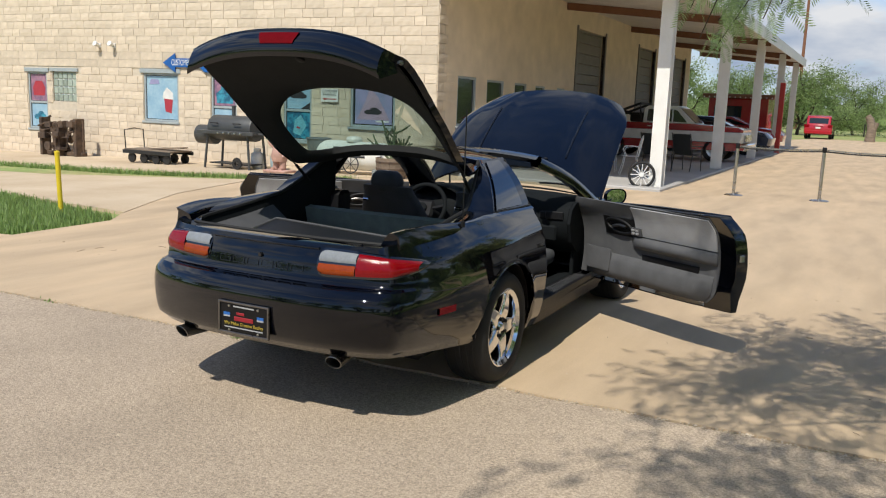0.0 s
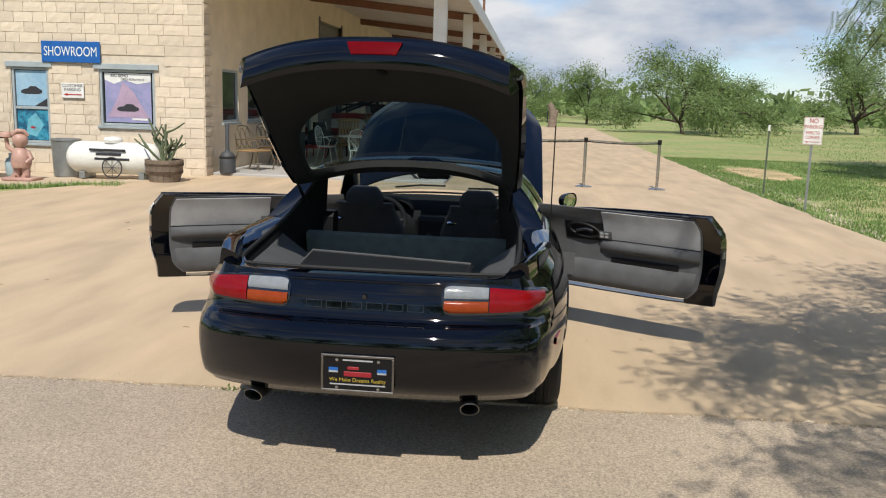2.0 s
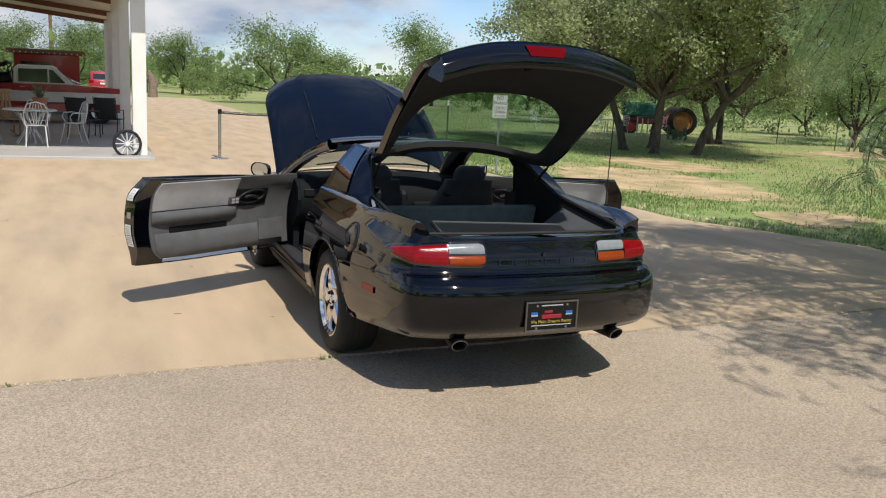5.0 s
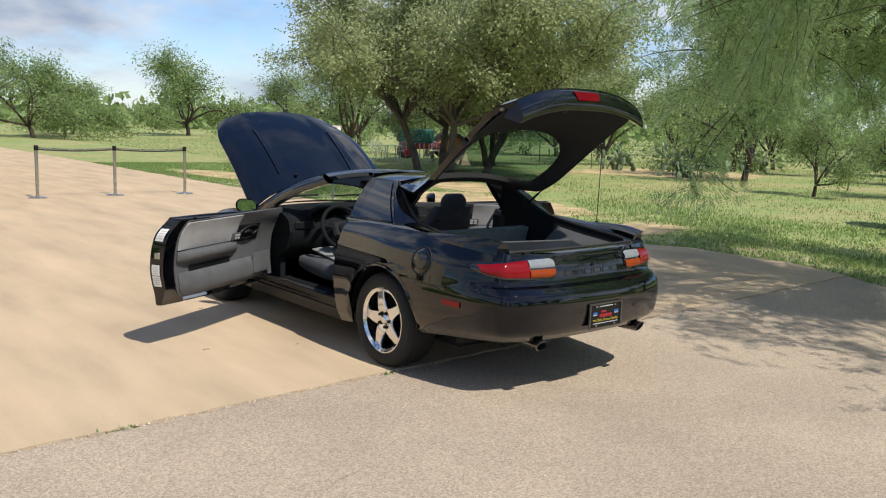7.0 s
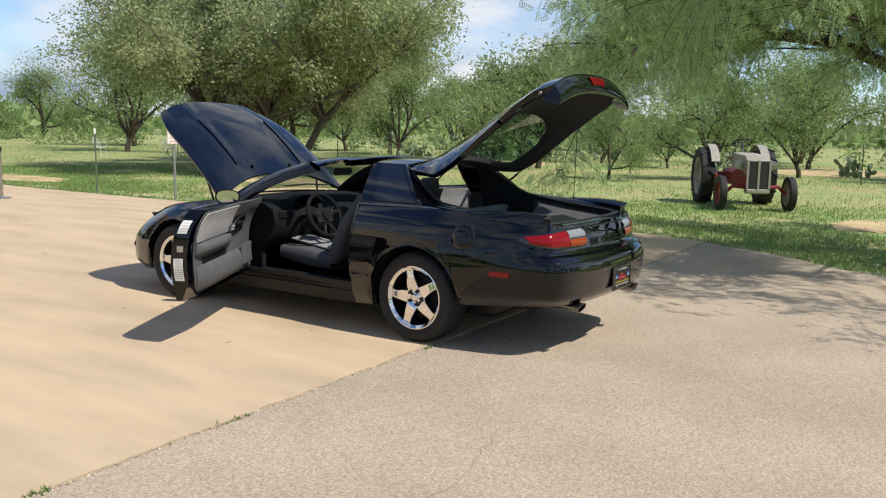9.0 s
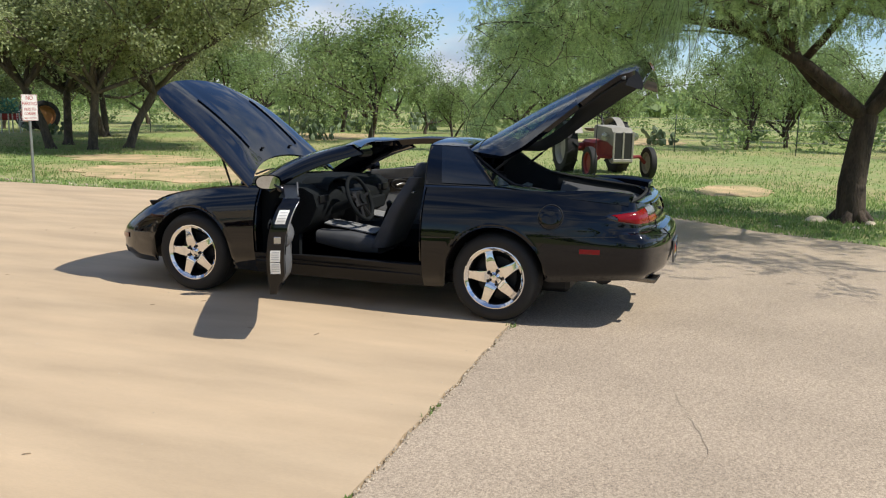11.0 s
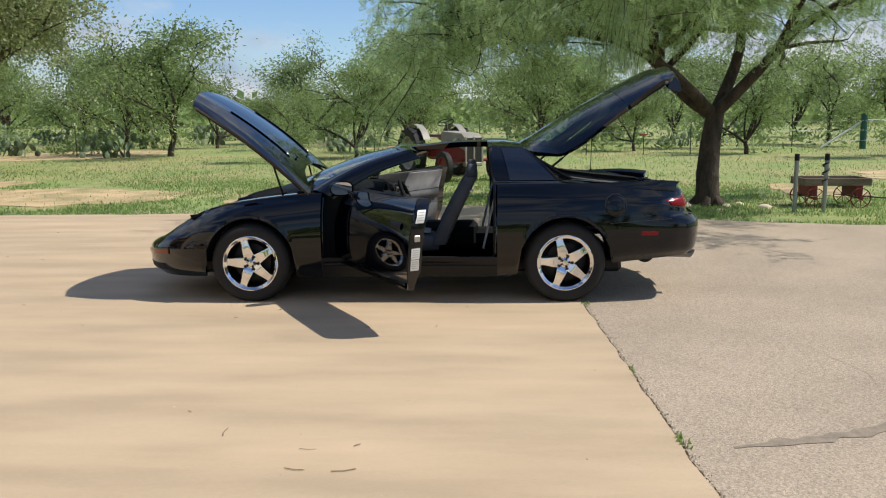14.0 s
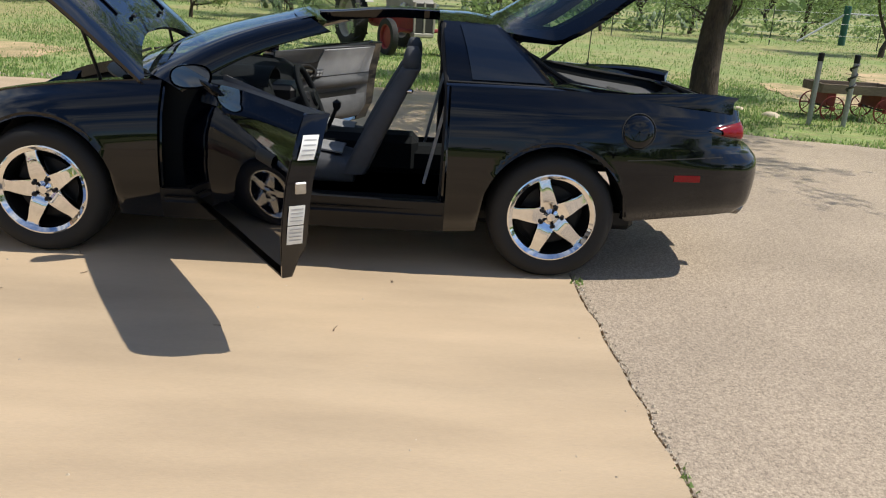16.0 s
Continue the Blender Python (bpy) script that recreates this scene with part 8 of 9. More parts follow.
# scrap engine pile
sc = thing("scrap_pile", "rusty heap of old machine parts against the wall", "scrap", grounded(-17.05, 11.35))
rg = random.Random(3)
for k in range(40):
    x, z, y = rg.uniform(-0.62, 0.62), rg.uniform(0.16, 0.92), rg.uniform(-0.2, 0.2)
    kind = rg.random()
    if kind < 0.35:
        r = rg.uniform(0.05, 0.12)
        part("gear", Shape().lathe([(0.02, -0.03), (r, -0.03), (r, 0.03), (0.02, 0.03)], 14, pose(x, y, z, 90 + rg.uniform(-20, 20), rg.uniform(-30, 30))), M_RUST, sc)
    elif kind < 0.65:
        L = rg.uniform(0.15, 0.4)
        a = rg.choice((0.05, 1.5, 0.3, 1.3))
        part("iron_bar", Shape().tube([(x - L * math.cos(a) / 2, y, z - L * math.sin(a) / 2), (x + L * math.cos(a) / 2, y, z + L * math.sin(a) / 2)], rg.uniform(0.012, 0.03), 7), M_RUST, sc)
    else:
        w, d, h = rg.uniform(0.05, 0.16), rg.uniform(0.05, 0.12), rg.uniform(0.04, 0.12)
        part("machine_block", Shape().box(-w, w, -d, d, -h, h, 0.008, pose(x, y, z, rg.uniform(-6, 6), rg.uniform(-6, 6), rg.uniform(-15, 15))), M_RUST, sc)
for x in (-0.68, 0.0, 0.66):
    part("side_plate", Shape().box(x - 0.05, x + 0.05, -0.14, 0.16, 0.0, 1.02 if x else 0.8, 0.01), M_RUST, sc)
part("scrap_frame", Shape().tube([(-0.75, 0.1, 0.0), (-0.75, 0.1, 1.0), (-0.55, 0.1, 1.05)], 0.03, 8).tube([(0.7, 0.1, 0.0), (0.72, 0.1, 0.98)], 0.035, 8).box(-0.75, 0.75, 0.0, 0.2, 0.0, 0.12, 0.02), M_RUST, sc)
bo = thing("yellow_bollard", "slim yellow marker post in the grass", "bollard", (-6.74, 3.10, -0.04))
part("post", Shape().tube([(0, 0, 0), (-0.035, 0.0, 0.80)], 0.032, 12), M_YELLOW, bo)
part("cap", Shape().lathe([(0.034, -0.01), (0.034, 0.01), (0.0, 0.025)], 12, pose(-0.035, 0, 0.80)), M_YELLOW, bo)

# ---------------------------------------------------------------- under the canopy
M_WHITEIRON = material("white_wrought_iron", (0.72, 0.72, 0.70), 0.5, scale=8, fine=60, amount=0.4)
M_BRONZE = material("worn_bronze_iron", (0.20, 0.155, 0.10), 0.5, 0.5, scale=8, fine=60, amount=0.6)
M_TERRA = material("terracotta", (0.40, 0.16, 0.085), 0.8, scale=8, fine=60, amount=0.4)
M_WARMWOOD = material("golden_oak_wood", (0.36, 0.22, 0.10), 0.5, scale=4, fine=50, amount=0.6, stretch=(2, 2, 0.4))
SLAB = 0.06


def iron_chair(at, turn, mat, group):
    c = thing("iron_chair", "white wrought-iron garden chair with scrolled arms", "chair", at, turn, group)
    part("seat", Shape().lathe([(0.0, 0.43), (0.19, 0.435), (0.215, 0.445), (0.215, 0.455), (0.19, 0.45), (0.0, 0.445)], 22), mat, c)
    part("back_frame", Shape().tube([(-0.20, 0.17, 0.44), (-0.23, 0.22, 0.70), (-0.16, 0.26, 0.88), (0, 0.275, 0.93), (0.16, 0.26, 0.88), (0.23, 0.22, 0.70), (0.20, 0.17, 0.44)], 0.012, 6), mat, c)
    for k in range(5):
        x = -0.12 + 0.06 * k
        part("back_bar", Shape().tube([(x * 0.6, 0.19, 0.45), (x * 1.3, 0.23, 0.68), (x * 0.7, 0.265, 0.89)], 0.006, 5), mat, c)
    for s in (-1, 1):
        part("arm", Shape().tube([(s * 0.22, 0.21, 0.66), (s * 0.27, 0.05, 0.68), (s * 0.27, -0.12, 0.66), (s * 0.24, -0.16, 0.58), (s * 0.22, -0.10, 0.45)], 0.010, 6), mat, c)
        part("leg", Shape().tube([(s * 0.17, -0.13, 0.44), (s * 0.19, -0.17, 0.22), (s * 0.20, -0.23, 0.0)], 0.011, 6), mat, c)
        part("leg", Shape().tube([(s * 0.17, 0.14, 0.44), (s * 0.19, 0.18, 0.22), (s * 0.20, 0.25, 0.0)], 0.011, 6), mat, c)
    return c


tb = thing("iron_table", "round white wrought-iron table on curled legs", "table", (-3.4, 15.3, SLAB))
part("tabletop", Shape().lathe([(0.0, 0.72), (0.50, 0.72), (0.53, 0.71), (0.535, 0.725), (0.52, 0.74), (0.0, 0.735)], 32), M_WHITEIRON, tb)
for k in range(10):
    a = 2 * math.pi * k / 10
    part("leg_curl", Shape().tube([(0.30 * math.cos(a), 0.30 * math.sin(a), 0.0), (0.12 * math.cos(a + .3), 0.12 * math.sin(a + .3), 0.28), (0.10 * math.cos(a + .5), 0.10 * math.sin(a + .5), 0.42), (0.34 * math.cos(a), 0.34 * math.sin(a), 0.72)], 0.009, 5), M_WHITEIRON, tb)
for x, y, turn in ((-4.25, 15.5, 80), (-2.55, 15.6, -70), (-3.3, 16.35, 10), (-3.25, 14.45, 185)):
    iron_chair((x, y, SLAB), turn, M_WHITEIRON, "chairs round the iron table")
pt = thing("potted_agave", "terracotta pot with a spiky agave on the table", "plant", (-3.2, 15.45, SLAB + 0.74))
part("pot", Shape().lathe([(0.0, 0.0), (0.11, 0.0), (0.15, 0.20), (0.165, 0.20), (0.165, 0.24), (0.14, 0.24), (0.13, 0.20), (0.0, 0.2)], 22), M_TERRA, pt)
rg = random.Random(6)
for k in range(16):
    a, r, h = rg.uniform(0, 6.28), rg.uniform(0.12, 0.34), rg.uniform(0.10, 0.36)
    c, s = math.cos(a), math.sin(a)
    part("leaf", Shape().grid([[(c * r * t - s * w, s * r * t + c * w, 0.2 + h * math.sin(t * 1.7)) for w in (-0.028 * (1 - t) ** 0.6, 0, 0.028 * (1 - t) ** 0.6)] for t in (0, 0.3, 0.6, 0.85, 1.0)]), M_PLANT, pt, smooth=50, thick=0.006)
# wooden rocker
rk = thing("rocking_chair", "golden slatted wooden rocking chair", "chair", (-4.05, 17.2, SLAB), 20)
for k in range(7):
    x = -0.24 + 0.08 * k
    part("back_slat", Shape().box(x - 0.03, x + 0.03, 0.24, 0.26, 0.42, 1.10, 0.004, pose(0, 0, 0, -10)), M_WARMWOOD, rk)
part("seat", Shape().box(-0.29, 0.29, -0.25, 0.28, 0.40, 0.44, 0.01), M_WARMWOOD, rk)
part("top_rail", Shape().box(-0.30, 0.30, 0.225, 0.265, 1.06, 1.15, 0.01, pose(0, 0, 0, -10)), M_WARMWOOD, rk)
for s in (-1, 1):
    part("rocker", Shape().tube([(s * 0.27, -0.45, 0.10), (s * 0.27, 0, 0.025), (s * 0.27, 0.5, 0.12)], 0.022, 6), M_WARMWOOD, rk)
    part("leg", Shape().tube([(s * 0.27, -0.22, 0.06), (s * 0.27, -0.22, 0.64)], 0.02, 6), M_WARMWOOD, rk)
    part("leg", Shape().tube([(s * 0.27, 0.24, 0.06), (s * 0.27, 0.24, 0.44)], 0.02, 6), M_WARMWOOD, rk)
    part("arm", Shape().box(s * 0.24, s * 0.32, -0.28, 0.28, 0.63, 0.66, 0.008), M_WARMWOOD, rk)


def sling_chair(at, turn, mat, label):
    c = thing("patio_chair", label, "chair", at, turn, "patio chairs under the canopy")
    part("sling", Shape().grid([[(x, y, z) for x in (-0.25, 0, 0.25)] for y, z in ((-0.25, 0.43), (0.0, 0.40), (0.2, 0.42), (0.28, 0.62), (0.36, 0.96))]), mat, c, smooth=50, thick=0.008)
    for s in (-1, 1):
        part("side_frame", Shape().tube([(s * 0.27, -0.28, 0.43), (s * 0.27, 0.2, 0.42), (s * 0.27, 0.37, 0.98)], 0.014, 6), M_IRON, c)
        part("leg", Shape().tube([(s * 0.27, -0.24, 0.43), (s * 0.27, -0.26, 0.0)], 0.014, 6), M_IRON, c)
        part("leg", Shape().tube([(s * 0.27, 0.2, 0.42), (s * 0.27, 0.28, 0.0)], 0.014, 6), M_IRON, c)
        part("arm", Shape().tube([(s * 0.28, 0.27, 0.66), (s * 0.29, -0.2, 0.65), (s * 0.28, -0.25, 0.43)], 0.014, 6), M_IRON, c)


M_BLACKMESH = material("black_sling_fabric", (0.025, 0.028, 0.028), 0.7, scale=10, fine=200, amount=0.4)
sling_chair((-2.35, 17.5, SLAB), 150, M_BLACKMESH, "black sling patio chair with metal frame")
sling_chair((-1.75, 18.3, SLAB), 160, M_BLACKMESH, "black sling patio chair with metal frame")
sling_chair((-4.75, 18.7, SLAB), 100, M_WHITEIRON, "pale grey patio chair near the wall")
# iron garden armchairs by the wall
for y in (13.35, 14.75):
    c = thing("garden_armchair", "bronze cast-iron garden armchair with looped back", "chair", (-5.35, y, SLAB), 75, "garden armchairs by the wall")
    part("seat", Shape().box(-0.30, 0.30, -0.24, 0.24, 0.40, 0.435, 0.012), M_WARMWOOD, c)
    for k in range(3):
        x = -0.19 + 0.19 * k
        part("back_loop", Shape().tube([(x + 0.085 * math.sin(t), 0.25 + 0.04 * (1 - math.cos(t)), 0.68 - 0.21 * math.cos(t)) for t in np.linspace(0, 2 * math.pi, 15)], 0.013, 6), M_BRONZE, c)
    part("top_rail", Shape().tube([(-0.30, 0.25, 0.44), (-0.32, 0.28, 0.75), (-0.2, 0.33, 0.92), (0, 0.34, 0.96), (0.2, 0.33, 0.92), (0.32, 0.28, 0.75), (0.30, 0.25, 0.44)], 0.016, 6), M_BRONZE, c)
    for s in (-1, 1):
        part("arm", Shape().tube([(s * 0.31, 0.27, 0.66), (s * 0.33, 0, 0.67), (s * 0.33, -0.26, 0.64), (s * 0.31, -0.30, 0.54)], 0.018, 6), M_BRONZE, c)
        part("leg", Shape().tube([(s * 0.29, -0.22, 0.42), (s * 0.32, -0.30, 0.2), (s * 0.29, -0.28, 0.0)], 0.016, 6), M_BRONZE, c)
        part("leg", Shape().tube([(s * 0.29, 0.22, 0.42), (s * 0.32, 0.28, 0.2), (s * 0.30, 0.34, 0.0)], 0.016, 6), M_BRONZE, c)
un = thing("ash_urn", "dark grey smoking urn with a tall neck", "ash urn", (-5.62, 12.42, SLAB))
part("base", Shape().lathe([(0.0, 0.0), (0.16, 0.0), (0.165, 0.03), (0.16, 0.34), (0.13, 0.40), (0.05, 0.46), (0.04, 0.50), (0.04, 0.98), (0.03, 1.0), (0.0, 1.0)], 20), material("dark_grey_plastic", (0.06, 0.065, 0.07), 0.6, scale=6, fine=80, amount=0.4), un)
part("collar", Shape().lathe([(0.166, 0.30), (0.172, 0.31), (0.172, 0.335), (0.162, 0.345)], 20), M_IRON, un)
cb = thing("drinks_cooler", "black glass-front drinks cooler with a pale star", "cooler", (-5.42, 16.55, SLAB))
part("cabinet", Shape().box(-0.26, 0.26, -0.26, 0.26, 0.02, 0.72, 0.015), M_IRON, cb)
part("door", Shape().box(-0.24, 0.24, -0.285, -0.262, 0.06, 0.70, 0.008), M_DARKGLASS, cb)
star = [(0.11 * (1 if k % 2 == 0 else 0.42) * math.sin(k * math.pi / 5), 0.42 + 0.11 * (1 if k % 2 == 0 else 0.42) * math.cos(k * math.pi / 5)) for k in range(10)]
part("star_shape", Shape().prism(star, "y", -0.291, -0.286), M_SIGNRED, cb, smooth=None)
part("star_edge", Shape().prism([(a * 1.25, 0.42 + (b - 0.42) * 1.25) for a, b in star], "y", -0.2885, -0.2855), M_SIGNWHITE, cb, smooth=None)
part("lettering_bar", Shape().box(-0.11, 0.11, -0.290, -0.2855, 0.20, 0.235), M_SIGNWHITE, cb)
en = thing("engine_on_stand", "dark old engine standing on a red trolley", "engine", (-5.1, 18.0, SLAB))
part("engine_block", Shape().box(-0.24, 0.24, -0.3, 0.3, 0.35, 0.75, 0.05).lathe([(0.0, -0.1), (0.16, -0.1), (0.16, 0.1), (0, 0.1)], 16, pose(0, -0.05, 0.85)), M_IRON, en)
part("trolley", Shape().box(-0.3, 0.3, -0.4, 0.4, 0.26, 0.34, 0.01), M_SIGNRED, en)
for x in (-0.25, 0.25):
    for y in (-0.34, 0.34):
        part("leg", Shape().tube([(x, y, 0.0), (x, y, 0.27)], 0.02, 6), M_SIGNRED, en)
# wagon wheel against the post
ww = thing("spoked_wheel", "small old white wire-spoked wheel leaning on the post", "wheel", (-1.55, 12.80, 0.005), 8)
part("tyre", Shape().lathe([(0.25 + 0.028 * math.cos(a), 0.028 * math.sin(a)) for a in np.linspace(0, 2 * math.pi, 9)], 32, pose(0, 0, 0.28, 84)), M_RUBBER, ww, smooth=60)
for k in range(12):
    a = 2 * math.pi * k / 12
    m = pose(0, 0, 0.28, 84)
    part("spoke", Shape().tube([m @ V((0.03 * math.cos(a), 0.03 * math.sin(a), 0)), m @ V((0.225 * math.cos(a), 0.225 * math.sin(a), 0))], 0.010, 5), M_WHITEIRON, ww)
part("hub", Shape().lathe([(0.0, -0.04), (0.045, -0.04), (0.045, 0.04), (0.0, 0.04)], 14, pose(0, 0, 0.28, 84)), M_WHITEIRON, ww)

# ---------------------------------------------------------------- vehicles behind
M_TRUCKRED = material("red_truck_paint", (0.36, 0.018, 0.020), 0.25, coat=0.8, scale=3, fine=30, amount=0.3)
M_TRUCKWHITE = material("white_truck_paint", (0.74, 0.74, 0.70), 0.3, coat=0.6, scale=3, fine=30, amount=0.3)


def plain_wheel(parent, x, y, r, w, mat=M_STEEL):
    wl = new("wheel")
    wl.parent = parent
    wl.matrix_local = pose(x, y, r, 0, 90, 0)
    part("tyre", Shape().lathe([(r * 0.62, -w / 2), (r * 0.9, -w / 2), (r, -w * 0.36), (r, w * 0.36), (r * 0.9, w / 2), (r * 0.62, w / 2)], 28), M_RUBBER, wl, smooth=45)
    for s in (-1, 1):
        part("rim", Shape().lathe([(r * 0.63, s * w * 0.44), (r * 0.55, s * w * 0.36), (r * 0.40, s * w * 0.30), (r * 0.2, s * w * 0.42), (0, s * w * 0.44)], 24), mat, wl, smooth=45)


def truck_body(s, prof, x0, x1, crown=0.05):
    """A closed body from a side outline, with tumblehome at the edges."""
    n = len(prof)
    rows = []
    for x, k in ((x0, 0.965), (x0 + crown, 1.0), (x1 - crown, 1.0), (x1, 0.965)):
        cy, cz = sum(p[0] for p in prof) / n, sum(p[1] for p in prof) / n
        rows.append([(x, cy + (y - cy) * k, cz + (z - cz) * k) for y, z in prof])
    s.grid(rows, closed=True)
    m = len(s.v)
    s.f += [tuple(range(m - 4 * n, m - 3 * n))[::-1], tuple(range(m - n, m))]
    return s


# pickup: nose towards +x of the place, standing across the canopy
tr = thing("pickup_truck", "vintage red and white pickup truck with a black tow frame", "truck", (-3.55, 24.3, SLAB), -90)
part("lower_body", truck_body(Shape(), [(-2.55, 0.42), (-2.6, 0.62), (2.35, 0.62), (2.5, 0.55), (2.5, 0.40), (2.2, 0.36), (-2.2, 0.36)], -0.96, 0.96), M_TRUCKRED, tr, smooth=30)
part("side_band", truck_body(Shape(), [(-2.6, 0.622), (-2.6, 0.93), (2.42, 0.95), (2.5, 0.90), (2.45, 0.622)], -0.99, 0.99), M_TRUCKWHITE, tr, "white side band", smooth=30)
part("upper_body", truck_body(Shape(), [(-2.6, 0.932), (-2.6, 1.13), (0.60, 1.16), (0.70, 1.17), (2.30, 1.10), (2.46, 1.02), (2.44, 0.952)], -0.975, 0.975), M_TRUCKRED, tr, smooth=30)
part("cab", truck_body(Shape(), [(-0.75, 1.14), (-0.72, 1.60), (-0.60, 1.70), (0.30, 1.71), (0.42, 1.66), (0.95, 1.16)], -0.84, 0.84, 0.12), M_TRUCKWHITE, tr, smooth=30)
for s in (-1, 1):
    part("side_window", Shape().prism([(-0.60, 1.20), (-0.58, 1.58), (0.20, 1.60), (0.20, 1.20)], "x", s * 0.842, s * 0.850), M_DARKGLASS, tr, smooth=None)
    part("vent_window", Shape().prism([(0.25, 1.20), (0.25, 1.59), (0.36, 1.57), (0.70, 1.20)], "x", s * 0.842, s * 0.850), M_DARKGLASS, tr, smooth=None)
    part("door_handle", Shape().box(s * 0.985, s * 1.005, -0.55, -0.40, 1.03, 1.06, 0.006), M_CHROME, tr)
    part("headlamp", Shape().lathe([(0.0, 0.03), (0.09, 0.02), (0.10, 0.0)], 18, pose(s * 0.72, 2.49, 0.78, -90)), M_CLEAR, tr)
    for y in (-1.6, 1.62):
        plain_wheel(tr, s * 0.84, y, 0.38, 0.24)
part("windshield", Shape().prism([(0.44, 1.63), (0.455, 1.635), (0.955, 1.185), (0.94, 1.18)], "x", -0.70, 0.70), M_DARKGLASS, tr, smooth=None)
part("front_bumper", Shape().box(-0.95, 0.95, 2.50, 2.62, 0.42, 0.60, 0.03), M_CHROME, tr)
part("grille", Shape().box(-0.60, 0.60, 2.46, 2.52, 0.64, 0.90, 0.02), M_STEEL, tr)
for s in (-0.7, 0.7):
    part("tow_frame", Shape().tube([(s, -2.4, 1.15), (s, -0.9, 1.75), (s, -0.8, 1.15)], 0.045, 7).tube([(s, -2.4, 1.15), (s, -2.35, 1.42), (s, -0.9, 1.42)], 0.035, 7), M_IRON, tr)
part("tow_crossbar", Shape().tube([(-0.7, -0.9, 1.75), (0.7, -0.9, 1.75)], 0.045, 7), M_IRON, tr)
part("tow_boom", Shape().tube([(0, -0.8, 1.2), (0, -2.3, 1.75)], 0.05, 7), M_IRON, tr)
part("tow_winch", Shape().box(-0.35, 0.35, -1.3, -0.85, 1.15, 1.4, 0.04), M_IRON, tr)


def plain_car(name, label, at, turn, paint, suv):
    c = thing(name, label, "car", at, turn)
    h = 1.68 if suv else 1.42
    part("lower_body", truck_body(Shape(), [(-2.25, 0.45), (-2.32, 0.75), (-2.2, 1.02), (0.9, 1.0), (2.1, 0.86), (2.3, 0.65), (2.25, 0.38), (-2.1, 0.34)], -0.92, 0.92, 0.12), paint, c, smooth=40)
    cab = [(-2.15, 1.0), (-1.95, h - 0.08), (-1.6, h), (0.0, h), (0.3, h - 0.06), (1.15, 0.98)] if suv else [(-1.7, 1.0), (-1.0, h - 0.04), (-0.6, h), (0.1, h - 0.02), (1.05, 0.97)]
    part("cabin", truck_body(Shape(), cab, -0.78, 0.78, 0.14), paint, c, smooth=40)
    part("rear_window", Shape().box(-0.62, 0.62, -0.012, 0.0, 0.0, 0.40, 0.01, pose(0, -2.12 if suv else -1.42, 1.10, -20 if suv else -55)), M_DARKGLASS, c)
    for s in (-1, 1):
        part("side_window", Shape().prism([(-1.8 if suv else -1.1, 1.08), (-1.65 if suv else -0.9, h - 0.12), (0.0, h - 0.12), (0.75, 1.06)], "x", s * 0.79, s * 0.80), M_DARKGLASS, c, smooth=None)
        part("tail_lamp", Shape().box(s * 0.62, s * 0.90, -2.30, -2.22, 0.80, 1.02, 0.02), M_RED, c)
        for y in (-1.4, 1.4):
            plain_wheel(c, s * 0.80, y, 0.34, 0.22)
    part("rear_bumper", Shape().box(-0.88, 0.88, -2.36, -2.26, 0.38, 0.62, 0.03), paint, c)
    part("licence_plate", Shape().box(-0.16, 0.16, -2.345, -2.325, 0.74, 0.86, 0.005), M_SIGNWHITE, c)
    part("chrome_strip", Shape().box(-0.35, 0.35, -2.34, -2.32, 0.90, 0.94, 0.005), M_CHROME, c)
    return c


M_CARRED = material("bright_red_car_paint", (0.42, 0.012, 0.022), 0.25, coat=1.0, scale=3, fine=30, amount=0.3)
M_CARBLUE = material("dark_blue_car_paint", (0.02, 0.03, 0.055), 0.25, coat=1.0, scale=3, fine=30, amount=0.3)
plain_car("red_suv", "bright red hatchback SUV parked with its tail this way", (-1.25, 63.5, 0.05), 0, M_CARRED, True)
plain_car("dark_sedan", "dark blue sedan parked under the canopy", (-3.2, 30.2, SLAB), -90, M_CARBLUE, False)
plain_car("maroon_sedan", "maroon sedan parked at the far end of the canopy", (-3.4, 36.5, SLAB), -90, M_TRUCKRED, False)
ks = thing("red_kiosk", "dark red kiosk with a lamp-lined roof edge", "kiosk", (-4.1, 43.5, 0.0))
part("box", Shape().box(-1.5, 1.5, -1.0, 1.0, 0.0, 2.4, 0.03), M_TRUCKRED, ks)
part("roof", Shape().box(-1.8, 1.8, -1.3, 1.3, 2.4, 2.62, 0.03), M_ROOFBEAM, ks)
part("window", Shape().box(-1.2, 0.2, -1.02, -0.99, 1.2, 2.0, 0.01), M_DARKGLASS, ks)
for k in range(14):
    part("lamp_bead", Shape().lathe([(0, -0.04), (0.04, 0.0), (0, 0.04)], 8, pose(-1.7 + k * 0.26, -1.31, 2.45)), M_SIGNWHITE, ks)
pp = thing("red_pump_post", "slim red and white post at the canopy edge", "post", (-1.1, 33.6, 0.03))
part("post", Shape().box(-0.10, 0.10, -0.1, 0.1, 0.0, 2.9, 0.02), M_SIGNRED, pp)
part("cap", Shape().box(-0.13, 0.13, -0.13, 0.13, 2.9, 2.98, 0.02), M_SIGNWHITE, pp)
sp_ = thing("tree_stump", "tall weathered tree stump with dark markings", "stump", (2.1, 60.5, 0.06))
part("stump", Shape().tube([(0, 0, 0), (0.05, 0, 0.8), (-0.1, 0, 1.5), (-0.3, 0, 1.75)], 0.35, 10, True, 0.2).tube([(0.1, 0, 0.6), (0.35, 0, 1.3)], 0.2, 8, True, 0.15), M_OLDWOOD, sp_)
part("bark_stripe", Shape().box(-0.42, -0.34, -0.2, 0.1, 0.3, 1.2, 0.02), M_IRON, sp_)
